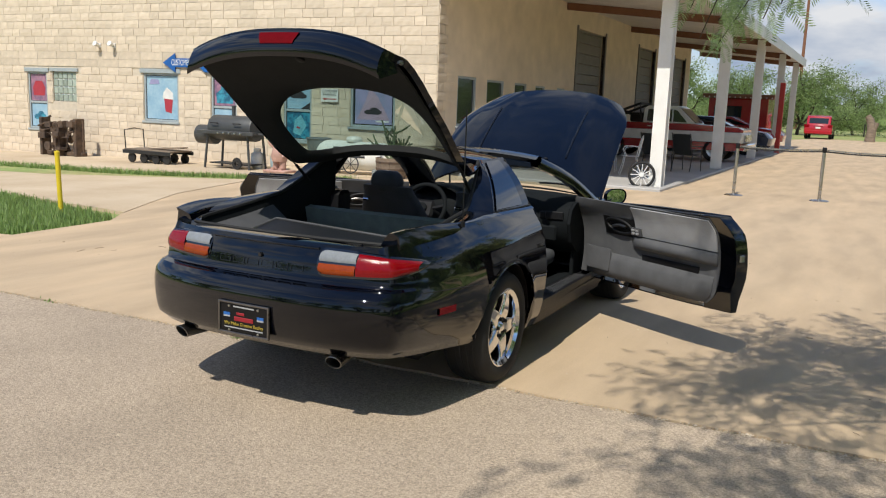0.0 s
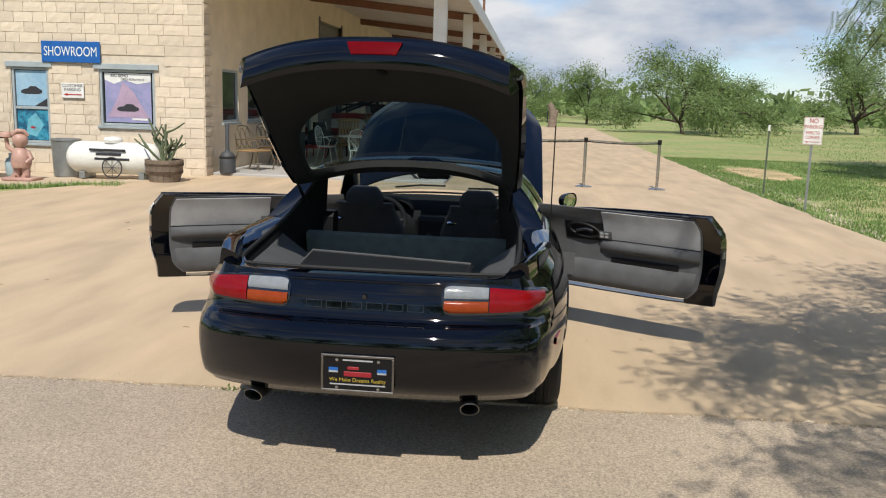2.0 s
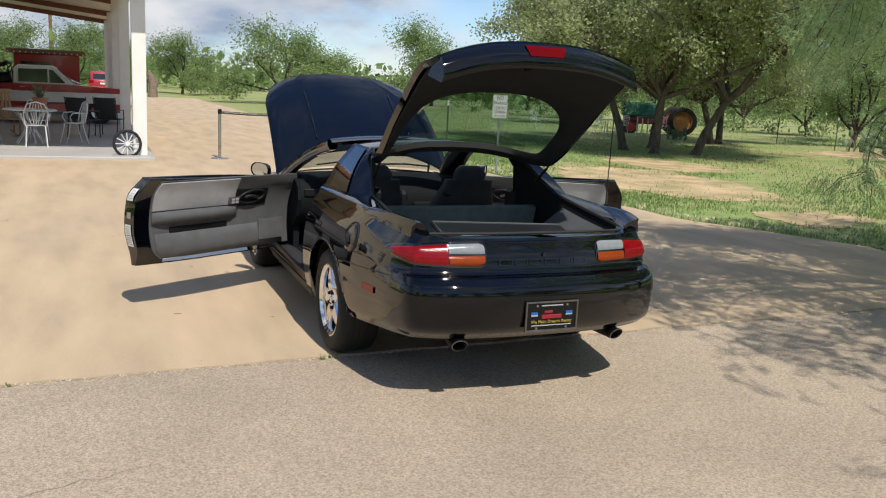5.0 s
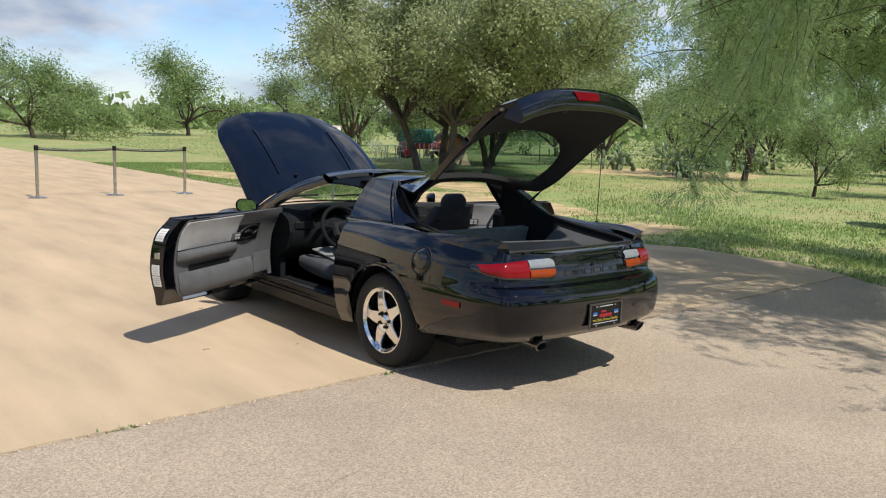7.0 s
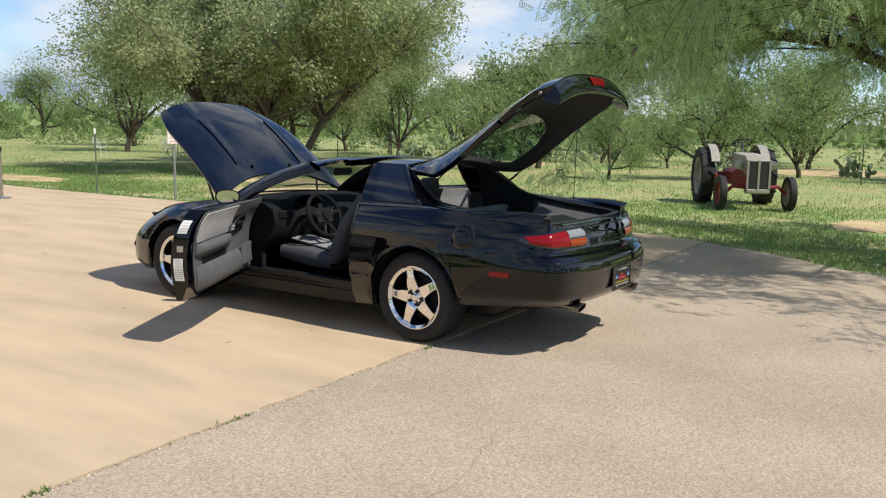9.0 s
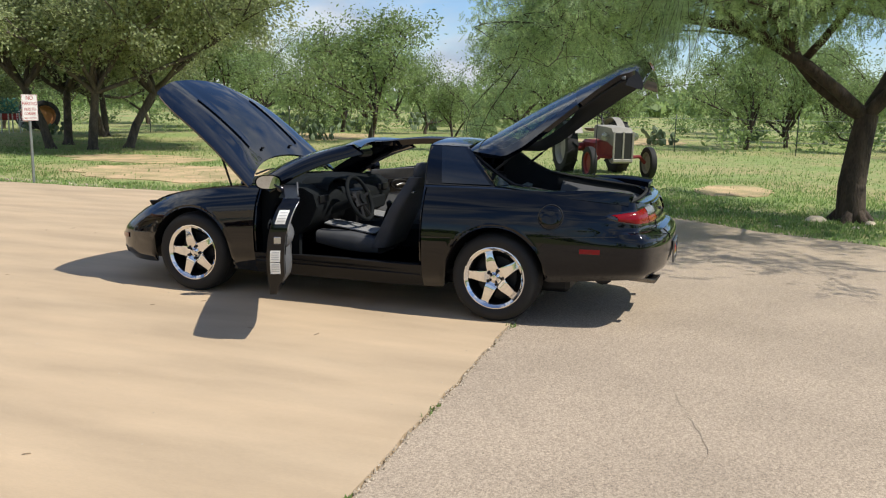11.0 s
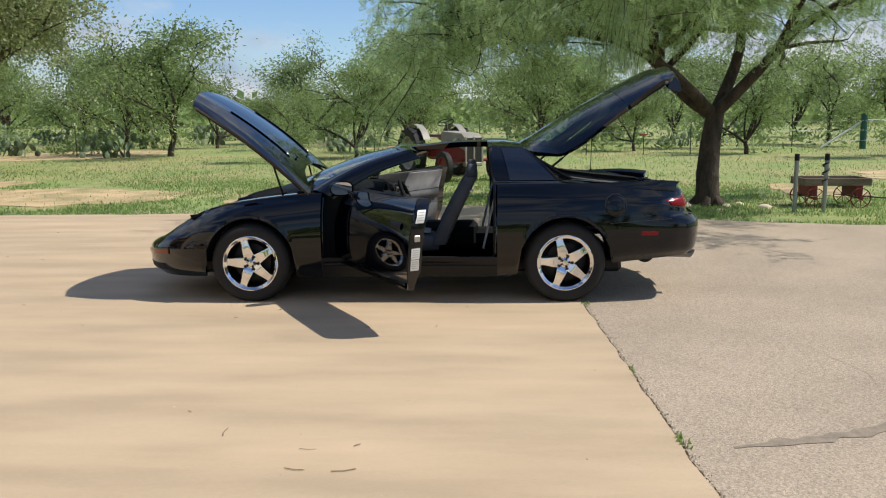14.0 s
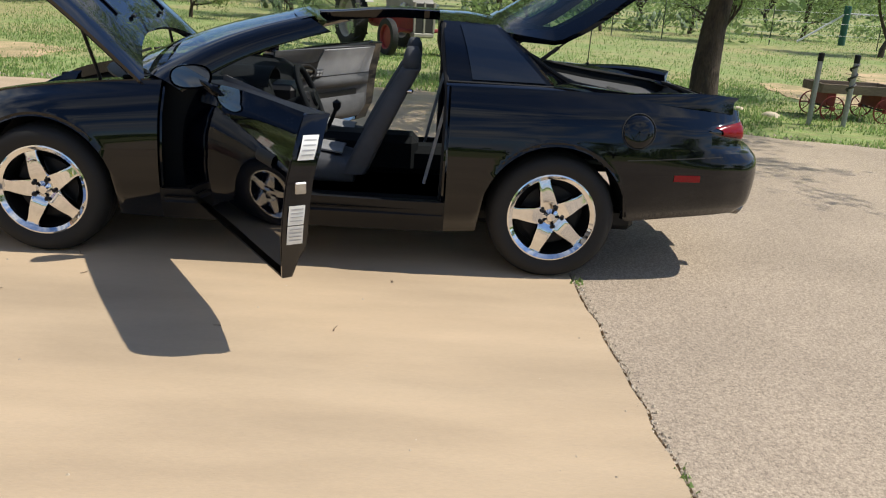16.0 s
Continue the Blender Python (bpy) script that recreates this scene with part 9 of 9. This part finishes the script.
up = thing("utility_pole", "tall dark utility pole beyond the canopy", "pole", (-5.8, 98.0, 0.2))
part("pole", Shape().tube([(0, 0, 0), (0, 0, 15.5)], 0.2, 10, True, 0.14), M_ROOFBEAM, up)
part("cap", Shape().lathe([(0.15, 0.0), (0.16, 0.1), (0.0, 0.2)], 10, pose(0, 0, 15.45)), M_IRON, up)

# ---------------------------------------------------------------- barrier, sign and posts on the lot
STAND = [(0.25, 12.95), (1.79, 13.12), (3.29, 13.12)]
M_BELT = material("black_belt_webbing", (0.02, 0.02, 0.02), 0.7, scale=12, fine=200, amount=0.4)
for i, (x, y) in enumerate(STAND):
    b = thing("barrier_stand", "brushed steel belt barrier stand on a round foot", "barrier", (x, y, 0.004), 0, "belt barrier stands")
    part("foot", Shape().lathe([(0.0, 0.0), (0.175, 0.0), (0.178, 0.012), (0.16, 0.02), (0.04, 0.032), (0.033, 0.04)], 28), M_STEEL, b)
    part("pole", Shape().lathe([(0.031, 0.03), (0.031, 0.93), (0.0, 0.93)], 18), M_STEEL, b)
    part("head", Shape().lathe([(0.0, 1.02), (0.036, 1.02), (0.040, 1.01), (0.040, 0.93), (0.034, 0.92)], 18), M_TRIM, b)
    if i < 2:
        nx_, ny_ = STAND[i + 1]
        for z in (0.955, 0.985):
            part("belt", Shape().grid([[(t * (nx_ - x), t * (ny_ - y), z - 0.03 * math.sin(math.pi * t) - h) for h in (0.0, 0.026)] for t in np.linspace(0.02, 0.98, 9)]), M_BELT if z < 0.97 else M_STEEL, b, smooth=None, thick=0.003)

sgn = thing("no_parking_sign", "white metal NO PARKING sign with red lettering on a steel post", "sign", (5.48, 10.58, -0.02), -12)
part("post", Shape().box(-0.02, 0.02, 0.004, 0.03, 0.0, 1.58), M_GALV, sgn)
part("plate", Shape().box(-0.155, 0.155, -0.004, 0.0, 1.14, 1.61, 0.0015), M_SIGNWHITE, sgn)
for txt, z, sz in (("NO", 1.545, 0.105), ("PARKING", 1.445, 0.078), ("HERE TO", 1.345, 0.066), ("CORNER", 1.265, 0.066)):
    letters("lettering", txt, sz, M_SIGNRED, sgn, pose(0, -0.006, z, 90) @ Matrix.Diagonal((0.85, 1.1, 1, 1)), 0.001)
part("arrow", Shape().prism([(-0.12, 1.19), (-0.08, 1.205), (-0.08, 1.195), (0.12, 1.195), (0.12, 1.185), (-0.08, 1.185), (-0.08, 1.175)], "y", -0.007, -0.0045), M_SIGNRED, sgn, smooth=None)
rim = Shape()
for a, b, c, d in ((-0.147, 0.147, 1.600, 1.604), (-0.147, 0.147, 1.146, 1.150), (-0.147, -0.143, 1.15, 1.60), (0.143, 0.147, 1.15, 1.60)):
    rim.box(a, b, -0.0065, -0.0045, c, d)
part("border", rim, M_SIGNRED, sgn)
M_TPOST = material("green_steel_post", (0.09, 0.11, 0.07), 0.7, scale=8, fine=80, amount=0.6)


def t_post(x, y, h):
    p = thing("fence_post", "thin weathered steel fence post in the grass", "post", (x, y, ground_z(x, y) - 0.05), rng.uniform(-20, 20), "steel fence posts")
    part("post", Shape().box(-0.018, 0.018, -0.004, 0.004, 0, h).box(-0.004, 0.004, 0.004, 0.03, 0, h), M_TPOST, p)
    part("tip", Shape().box(-0.02, 0.02, -0.006, 0.006, h - 0.12, h), M_SIGNWHITE, p)


t_post(5.45, 13.2, 1.45)
for k in range(11):
    t_post(24.2 + rng.uniform(-0.3, 0.3) + 0.35 * abs(k - 4), -15.5 + 4.0 * k, 1.35)
fw = thing("fence_wire", "thin wires strung along the steel fence posts", "fence")
for z in (0.4, 0.8, 1.15):
    part("wire", Shape().tube([(24.2 + 0.35 * abs(k - 4), -15.5 + 4.0 * k, z) for k in range(11)], 0.004, 4), M_GALV, fw)

# ---------------------------------------------------------------- old tractor
M_TRACRED = material("old_red_tractor_paint", (0.26, 0.025, 0.025), 0.5, scale=6, fine=50, amount=0.6, bump=0.001)
M_TRACGREY = material("worn_grey_tractor_paint", (0.33, 0.31, 0.26), 0.5, scale=5, fine=50, amount=0.6, bump=0.001)
tractor = thing("old_tractor", "old red and grey farm tractor with lugged rear tyres", "tractor", (12.1, 0.85, -0.03), 119)
T = tractor


def spoked_tyre(parent, x, y, r, w, lugs, rimmat):
    wl = new("wheel")
    wl.parent = parent
    wl.matrix_local = pose(x, y, r, 0, 90, 0)
    part("tyre", Shape().lathe([(r * 0.66, -w * 0.42), (r * 0.86, -w / 2), (r * 0.96, -w * 0.42), (r * 0.985, 0), (r * 0.96, w * 0.42), (r * 0.86, w / 2), (r * 0.66, w * 0.42)], 32), M_RUBBER, wl, smooth=45)
    for k in range(lugs):
        a = 2 * math.pi * k / lugs
        s = 1 if k % 2 else -1
        m = Matrix.Rotation(a, 4, "Z") @ pose(r * 0.965, 0, s * w * 0.22, s * 38)
        part("lug", Shape().box(-0.03, 0.03, -0.022, 0.022, -w * 0.30, w * 0.30, 0.008, m), M_RUBBER, wl)
    part("rim", Shape().lathe([(r * 0.68, -w * 0.40), (r * 0.60, -w * 0.3), (r * 0.58, 0), (r * 0.30, w * 0.10), (0, w * 0.12), (0, -w * 0.12), (r * 0.30, -w * 0.06), (r * 0.56, -0.01), (r * 0.60, w * 0.3), (r * 0.68, w * 0.40)], 28), rimmat, wl, smooth=40)
    return wl


for s in (-1, 1):
    spoked_tyre(T, s * 0.66, -1.75, 0.62, 0.30, 22, M_TRACGREY)
    spoked_tyre(T, s * 0.68, 0.05, 0.36, 0.14, 0, M_TRACGREY if s < 0 else M_TRACRED)
    part("fender", Shape().grid([[(s * x, -1.75 + 0.70 * math.cos(a), 0.62 + 0.70 * math.sin(a)) for x in (0.44, 0.62)] for a in np.linspace(0.5, 2.6, 14)]), M_TRACGREY, T, smooth=50, thick=0.01)
    part("axle_arm", Shape().tube([(s * 0.15, 0.10, 0.48), (s * 0.45, 0.08, 0.50), (s * 0.60, 0.05, 0.36)], 0.04, 8), M_TRACRED, T)
    part("headlamp", Shape().lathe([(0.0, 0.05), (0.085, 0.045), (0.09, 0.02), (0.06, -0.06), (0, -0.07)], 18, pose(s * 0.34, 0.02, 0.93, -90)), M_STEEL, T)
part("hood", truck_body(Shape(), [(0.22, 0.72), (0.23, 1.02), (0.10, 1.12), (-0.95, 1.16), (-1.0, 1.10), (-1.0, 0.86), (-0.1, 0.80)], -0.23, 0.23, 0.08), M_TRACGREY, T, smooth=45)
part("grille", Shape().box(-0.20, 0.20, 0.225, 0.25, 0.46, 1.02, 0.015), M_IRON, T)
for x in (-0.215, 0.0, 0.215):
    part("grille_bar", Shape().box(x - 0.022, x + 0.022, 0.235, 0.262, 0.46, 1.04, 0.006), M_TRACGREY, T)
part("chin", Shape().box(-0.24, 0.24, 0.10, 0.26, 0.36, 0.47, 0.03), M_TRACGREY, T)
part("engine", Shape().box(-0.15, 0.15, -0.9, 0.1, 0.42, 0.82, 0.03).box(-0.20, 0.20, -1.9, -0.9, 0.45, 0.80, 0.06), M_TRACRED, T)
part("rear_axle", Shape().tube([(-0.6, -1.75, 0.62), (0.6, -1.75, 0.62)], 0.10, 10), M_TRACRED, T)
part("seat", Shape().lathe([(0.0, 0.0), (0.16, 0.02), (0.21, 0.08), (0.22, 0.085), (0.17, 0.05), (0.0, 0.02)], 18, pose(0, -1.72, 0.98)), M_TRACGREY, T)
part("steering_wheel", Shape().lathe([(0.20 + 0.013 * math.cos(a), 0.013 * math.sin(a)) for a in np.linspace(0, 2 * math.pi, 8)], 28, pose(0, -1.18, 1.36, 25)), M_IRON, T, smooth=60)
part("steering_column", Shape().tube([(0, -0.95, 1.0), (0, -1.18, 1.36)], 0.02, 8), M_IRON, T)
for k in range(3):
    a = k * 2.09
    m = pose(0, -1.18, 1.36, 25)
    part("wheel_spoke", Shape().tube([m @ V((0, 0, 0)), m @ V((0.2 * math.cos(a), 0.2 * math.sin(a), 0))], 0.008, 5), M_IRON, T)

# ---------------------------------------------------------------- wooden cart and posts by the asphalt
ct = thing("wooden_cart", "low brown wooden cart on red spoked iron wheels", "cart", (6.42, -5.12, -0.03), 90)
ct.scale = (0.86, 0.86, 0.86)
part("front_board", Shape().box(-0.62, 0.62, -0.36, -0.33, 0.42, 0.56, 0.006), M_OLDWOOD, ct, "weathered brown board")
part("rear_board", Shape().box(-0.62, 0.62, 0.33, 0.36, 0.42, 0.56, 0.006), M_OLDWOOD, ct)
part("end_board", Shape().box(-0.62, -0.59, -0.33, 0.33, 0.42, 0.56, 0.006), M_OLDWOOD, ct)
part("end_board", Shape().box(0.59, 0.62, -0.33, 0.33, 0.42, 0.56, 0.006), M_OLDWOOD, ct)
for k in range(5):
    part("floor_plank", Shape().box(-0.59, 0.59, -0.33 + 0.133 * k, -0.20 + 0.133 * k, 0.42, 0.445), M_OLDWOOD, ct)
M_WHEELRED = material("faded_red_iron", (0.24, 0.035, 0.03), 0.6, scale=8, fine=60, amount=0.6)
for x in (-0.42, 0.42):
    for y in (-0.38, 0.38):
        w = new("wheel")
        w.parent = ct
        w.matrix_local = pose(x, y, 0.19, 90, 0, 0)
        part("rim", Shape().lathe([(0.175, -0.014), (0.19, -0.014), (0.19, 0.014), (0.175, 0.014)], 26), M_WHEELRED, w)
        part("hub", Shape().lathe([(0, -0.04), (0.035, -0.04), (0.035, 0.04), (0, 0.04)], 12), M_WHEELRED, w)
        for k in range(8):
            a = k * math.pi / 4
            part("spoke", Shape().tube([(0.03 * math.cos(a), 0.03 * math.sin(a), 0), (0.178 * math.cos(a), 0.178 * math.sin(a), 0)], 0.007, 5), M_WHEELRED, w)
    part("axle", Shape().tube([(x, -0.38, 0.19), (x, 0.38, 0.19)], 0.016, 8), M_IRON, ct)
    part("bracket", Shape().box(x - 0.07, x + 0.07, -0.3, 0.3, 0.22, 0.42, 0.01), M_WHEELRED, ct)
part("draw_bar", Shape().tube([(-0.5, 0, 0.2), (-1.5, 0.05, 0.12)], 0.014, 6), M_IRON, ct)
for i, y in enumerate((-4.25, -4.70)):
    p = thing("pipe_post", "grey pipe post with a dark cap by the asphalt", "post", (5.6, y, -0.03), 0, "pipe posts by the asphalt")
    part("pipe", Shape().tube([(0, 0, 0), (0, -0.01 * i, 0.82)], 0.032, 12), M_GALV, p)
    part("cap", Shape().lathe([(0.036, 0.0), (0.037, 0.10), (0.0, 0.11)], 12, pose(0, -0.01 * i, 0.80)), M_TRIM, p)
    if i:
        part("chain_wrap", Shape().tube([(0.045 * math.cos(t), 0.045 * math.sin(t), 0.45 + 0.02 * t) for t in np.linspace(0, 18, 60)], 0.014, 5), M_IRON, p)


def rock(x, y, r, seed):
    rg = random.Random(seed)
    s = Shape().lathe([(0.0, 0.62), (0.5, 0.55), (0.85, 0.3), (1.0, 0.0), (0.8, -0.2)], 12)
    s.v = [(a * r * (1 + 0.25 * noise.noise((a * 2 + seed, b * 2, c * 2))), b * r * (0.8 + 0.25 * noise.noise((a * 2, b * 2 + seed, c))), c * r * 0.8) for a, b, c in s.v]
    ob = tagged(part("field_stone", s, M_STONE, smooth=60), "pale rough stone lying in the grass", "stone", "stones under the tree")
    ob.matrix_world = pose(x, y, -0.03, 0, 0, rg.uniform(0, 360))


for k, (x, y, r) in enumerate([(6.2, -4.0, 0.13), (6.45, -3.45, 0.10), (6.5, -2.75, 0.16), (5.9, -3.2, 0.06), (6.75, -3.75, 0.09), (5.6, -2.2, 0.05)]):
    rock(x, y, r, k + 1)

# ---------------------------------------------------------------- garden seats and green machine under the oaks
gt = thing("garden_table", "small pale metal garden table under the oak", "table", (20.2, 28.4, ground_z(20.2, 28.4) - 0.03))
part("tabletop", Shape().lathe([(0.0, 0.70), (0.55, 0.70), (0.56, 0.72), (0.0, 0.73)], 24), M_WHITEIRON, gt)
for k in range(4):
    a = k * math.pi / 2 + 0.4
    part("leg", Shape().tube([(0.4 * math.cos(a), 0.4 * math.sin(a), 0), (0.35 * math.cos(a), 0.35 * math.sin(a), 0.70)], 0.02, 6), M_WHITEIRON, gt)
for x, y, turn in ((19.3, 28.5, 90), (21.1, 28.9, -80), (17.9, 31.5, 20), (20.4, 29.5, 10), (24.0, 29.6, -20)):
    iron_chair((x, y, ground_z(x, y) - 0.03), turn, M_WHITEIRON, "iron chairs under the oak")
M_GREENPAINT = material("dark_green_machine_paint", (0.015, 0.10, 0.075), 0.5, scale=6, fine=50, amount=0.5)
M_ORANGE = material("faded_orange_wheel", (0.45, 0.20, 0.07), 0.7, scale=5, fine=50, amount=0.7)
bs = thing("bar_stool", "green topped stool with white legs under the oak", "stool", (21.9, 28.2, ground_z(21.9, 28.2) - 0.03))
part("top", Shape().box(-0.35, 0.35, -0.25, 0.25, 0.85, 0.92, 0.02), M_GREENPAINT, bs)
for x in (-0.3, 0.3):
    for y in (-0.2, 0.2):
        part("leg", Shape().tube([(x, y, 0), (x, y, 0.86)], 0.03, 6), M_WHITEIRON, bs)
gm = thing("green_tractor", "old dark green tractor with a faded orange wheel", "tractor", (24.6, 30.2, ground_z(24.6, 30.2) - 0.03), 66)
part("hood", Shape().box(-0.35, 0.35, 0.3, 2.2, 0.85, 1.55, 0.08), M_GREENPAINT, gm)
for k in range(7):
    part("grille_slat", Shape().box(-0.32, 0.32, 2.2, 2.24, 0.92 + 0.085 * k, 0.97 + 0.085 * k, 0.008), M_IRON, gm)
part("engine", Shape().box(-0.25, 0.25, -0.9, 2.1, 0.5, 0.85, 0.05), M_TRACRED, gm)
for s in (-1, 1):
    spoked_tyre(gm, s * 0.85, -0.6, 0.72, 0.36, 0, M_ORANGE)
    spoked_tyre(gm, s * 0.35, 1.8, 0.38, 0.16, 0, M_TRACRED)
part("seat", Shape().box(-0.2, 0.2, -1.0, -0.7, 1.1, 1.35, 0.04), M_IRON, gm)
part("steering_wheel", Shape().lathe([(0.22 + 0.014 * math.cos(a), 0.014 * math.sin(a)) for a in np.linspace(0, 2 * math.pi, 8)], 24, pose(0, -0.1, 1.62, 35)), M_IRON, gm)
gp = thing("pipe_gate_post", "green gate post with a pale slanting brace", "gate post", (28.3, -15.5, ground_z(28.3, -15.5) - 0.03))
part("post", Shape().lathe([(0.13, 0.0), (0.13, 1.48), (0.0, 1.5)], 16), M_GREENPAINT, gp)
part("brace", Shape().tube([(0, 0.1, 1.15), (0, 1.75, 0.05)], 0.04, 8), M_WHITEIRON, gp)
part("rail", Shape().tube([(0, -0.1, 1.2), (0, -7.0, 1.25)], 0.035, 8), M_GALV, gp)
bh = thing("bird_feeder", "small red bird feeder on a thin pole", "bird feeder", (24.7, -5.7, ground_z(24.7, -5.7) - 0.03))
part("pole", Shape().tube([(0, 0, 0), (0, 0, 0.72)], 0.015, 6), M_IRON, bh)
part("tray", Shape().lathe([(0.0, 0.70), (0.16, 0.72), (0.16, 0.76), (0.0, 0.78)], 16), M_WHEELRED, bh)

# ---------------------------------------------------------------- limestone blocks of the front wall
def block_mesh(w, h, d, seed):
    """One split-face block: a chamfered slab whose face is broken."""
    rg = random.Random(seed)
    s = Shape()
    nx, nz = 4, 2
    face = {}
    for i in range(nx + 1):
        for k in range(nz + 1):
            x, z = w * i / nx, h * k / nz
            edge = i in (0, nx) or k in (0, nz)
            face[i, k] = len(s.v)
            s.v.append((x, -(d * 0.55 if edge else d * rg.uniform(0.58, 0.92)), z))
    for i in range(nx):
        for k in range(nz):
            s.f.append((face[i, k], face[i + 1, k], face[i + 1, k + 1], face[i, k + 1]))
    ring = [face[i, 0] for i in range(nx + 1)] + [face[nx, k] for k in range(1, nz + 1)] + [face[i, nz] for i in range(nx - 1, -1, -1)] + [face[0, k] for k in range(nz - 1, 0, -1)]
    b = len(s.v)
    s.v += [(s.v[q][0], 0.01, s.v[q][2]) for q in ring]
    n = len(ring)
    s.f += [(ring[q], b + q, b + (q + 1) % n, ring[(q + 1) % n]) for q in range(n)]
    return s


COURSE, GAP = 0.203, 0.009
BLOCK_W = (0.30, 0.41, 0.52)
shared = {}
for w in BLOCK_W:
    for k in range(4):
        shared[w, k] = block_mesh(w - GAP, COURSE - GAP, 0.030, int(w * 100) + k).mesh("limestone_block", M_STONE, None)
smooth_course = Shape().box(0, 0.80 - 0.006, -0.018, 0.01, 0, COURSE - 0.006).mesh("smooth_block", M_STONE_SMOOTH, None)
rest = Shape()
single = 0
rg = random.Random(17)
z = -0.45
row = 0
while z < WALL_H - COURSE:
    x = SIDE_X
    smooth_row = 2.16 < z + COURSE / 2 < 2.58
    while x > -25.6:
        w = 0.80 if smooth_row else (rg.choice(BLOCK_W) if x < SIDE_X - 0.01 else (0.41 if row % 2 else 0.30))
        a, b = x - w, x
        # blocks stop at the openings and their lintels
        hit = [h for h in FRONT if a < h[1] + 0.02 and b > h[0] - 0.02 and z < h[3] + 0.115 and z + COURSE > h[2] - 0.05]
        if not hit:
            near = a > -12.6 and z < 4.0 and z > -0.25 and single < 300
            if smooth_row:
                ob = new("smooth_block", smooth_course)
                ob.parent = front_wall
                ob.location = (a, WALL_Y, z)
            elif near:
                ob = new("limestone_block", shared[w, rg.randint(0, 3)])
                ob.parent = front_wall
                ob.location = (a + GAP / 2, WALL_Y, z)
                single += 1
            else:
                bs_ = block_mesh(w - GAP, COURSE - GAP, 0.030, rg.randint(0, 999))
                rest.add([(p[0] + a + GAP / 2, p[1] + WALL_Y, p[2] + z) for p in bs_.v], bs_.f)
        else:
            # part blocks beside an opening
            for h in hit:
                for u0, u1 in ((a, min(b, h[0] - 0.012)), (max(a, h[1] + 0.012), b)):
                    if u1 - u0 > 0.05 and not any(u0 < q[1] + 0.01 and u1 > q[0] - 0.01 for q in hit) and z + COURSE < h[3] + 0.02:
                        bs_ = block_mesh(u1 - u0 - GAP, COURSE - GAP, 0.030, rg.randint(0, 999))
                        rest.add([(p[0] + u0 + GAP / 2, p[1] + WALL_Y, p[2] + z) for p in bs_.v], bs_.f)
        x -= w
    z += COURSE
    row += 1
ob = part("limestone_rest", rest, M_STONE, front_wall, smooth=None)
tagged(ob, "split-face limestone blocks farther along the wall", kind="stuff")
# quoins turning the corner
z = -0.2
row = 0
while z < 4.1:
    w = 0.42 if row % 2 else 0.30
    s = block_mesh(w - GAP, COURSE - GAP, 0.03, 400 + row)
    s.v = [(SIDE_X - p[1], WALL_Y + 0.002 + p[0], p[2] + z) for p in s.v]
    part("quoin_block", s, M_STONE, side_wall, smooth=None)
    z += COURSE
    row += 1
part("corner_pier", Shape().box(SIDE_X - 0.3, SIDE_X, WALL_Y + 0.002, WALL_Y + 0.31, -0.3, WALL_H), M_MORTAR, side_wall)
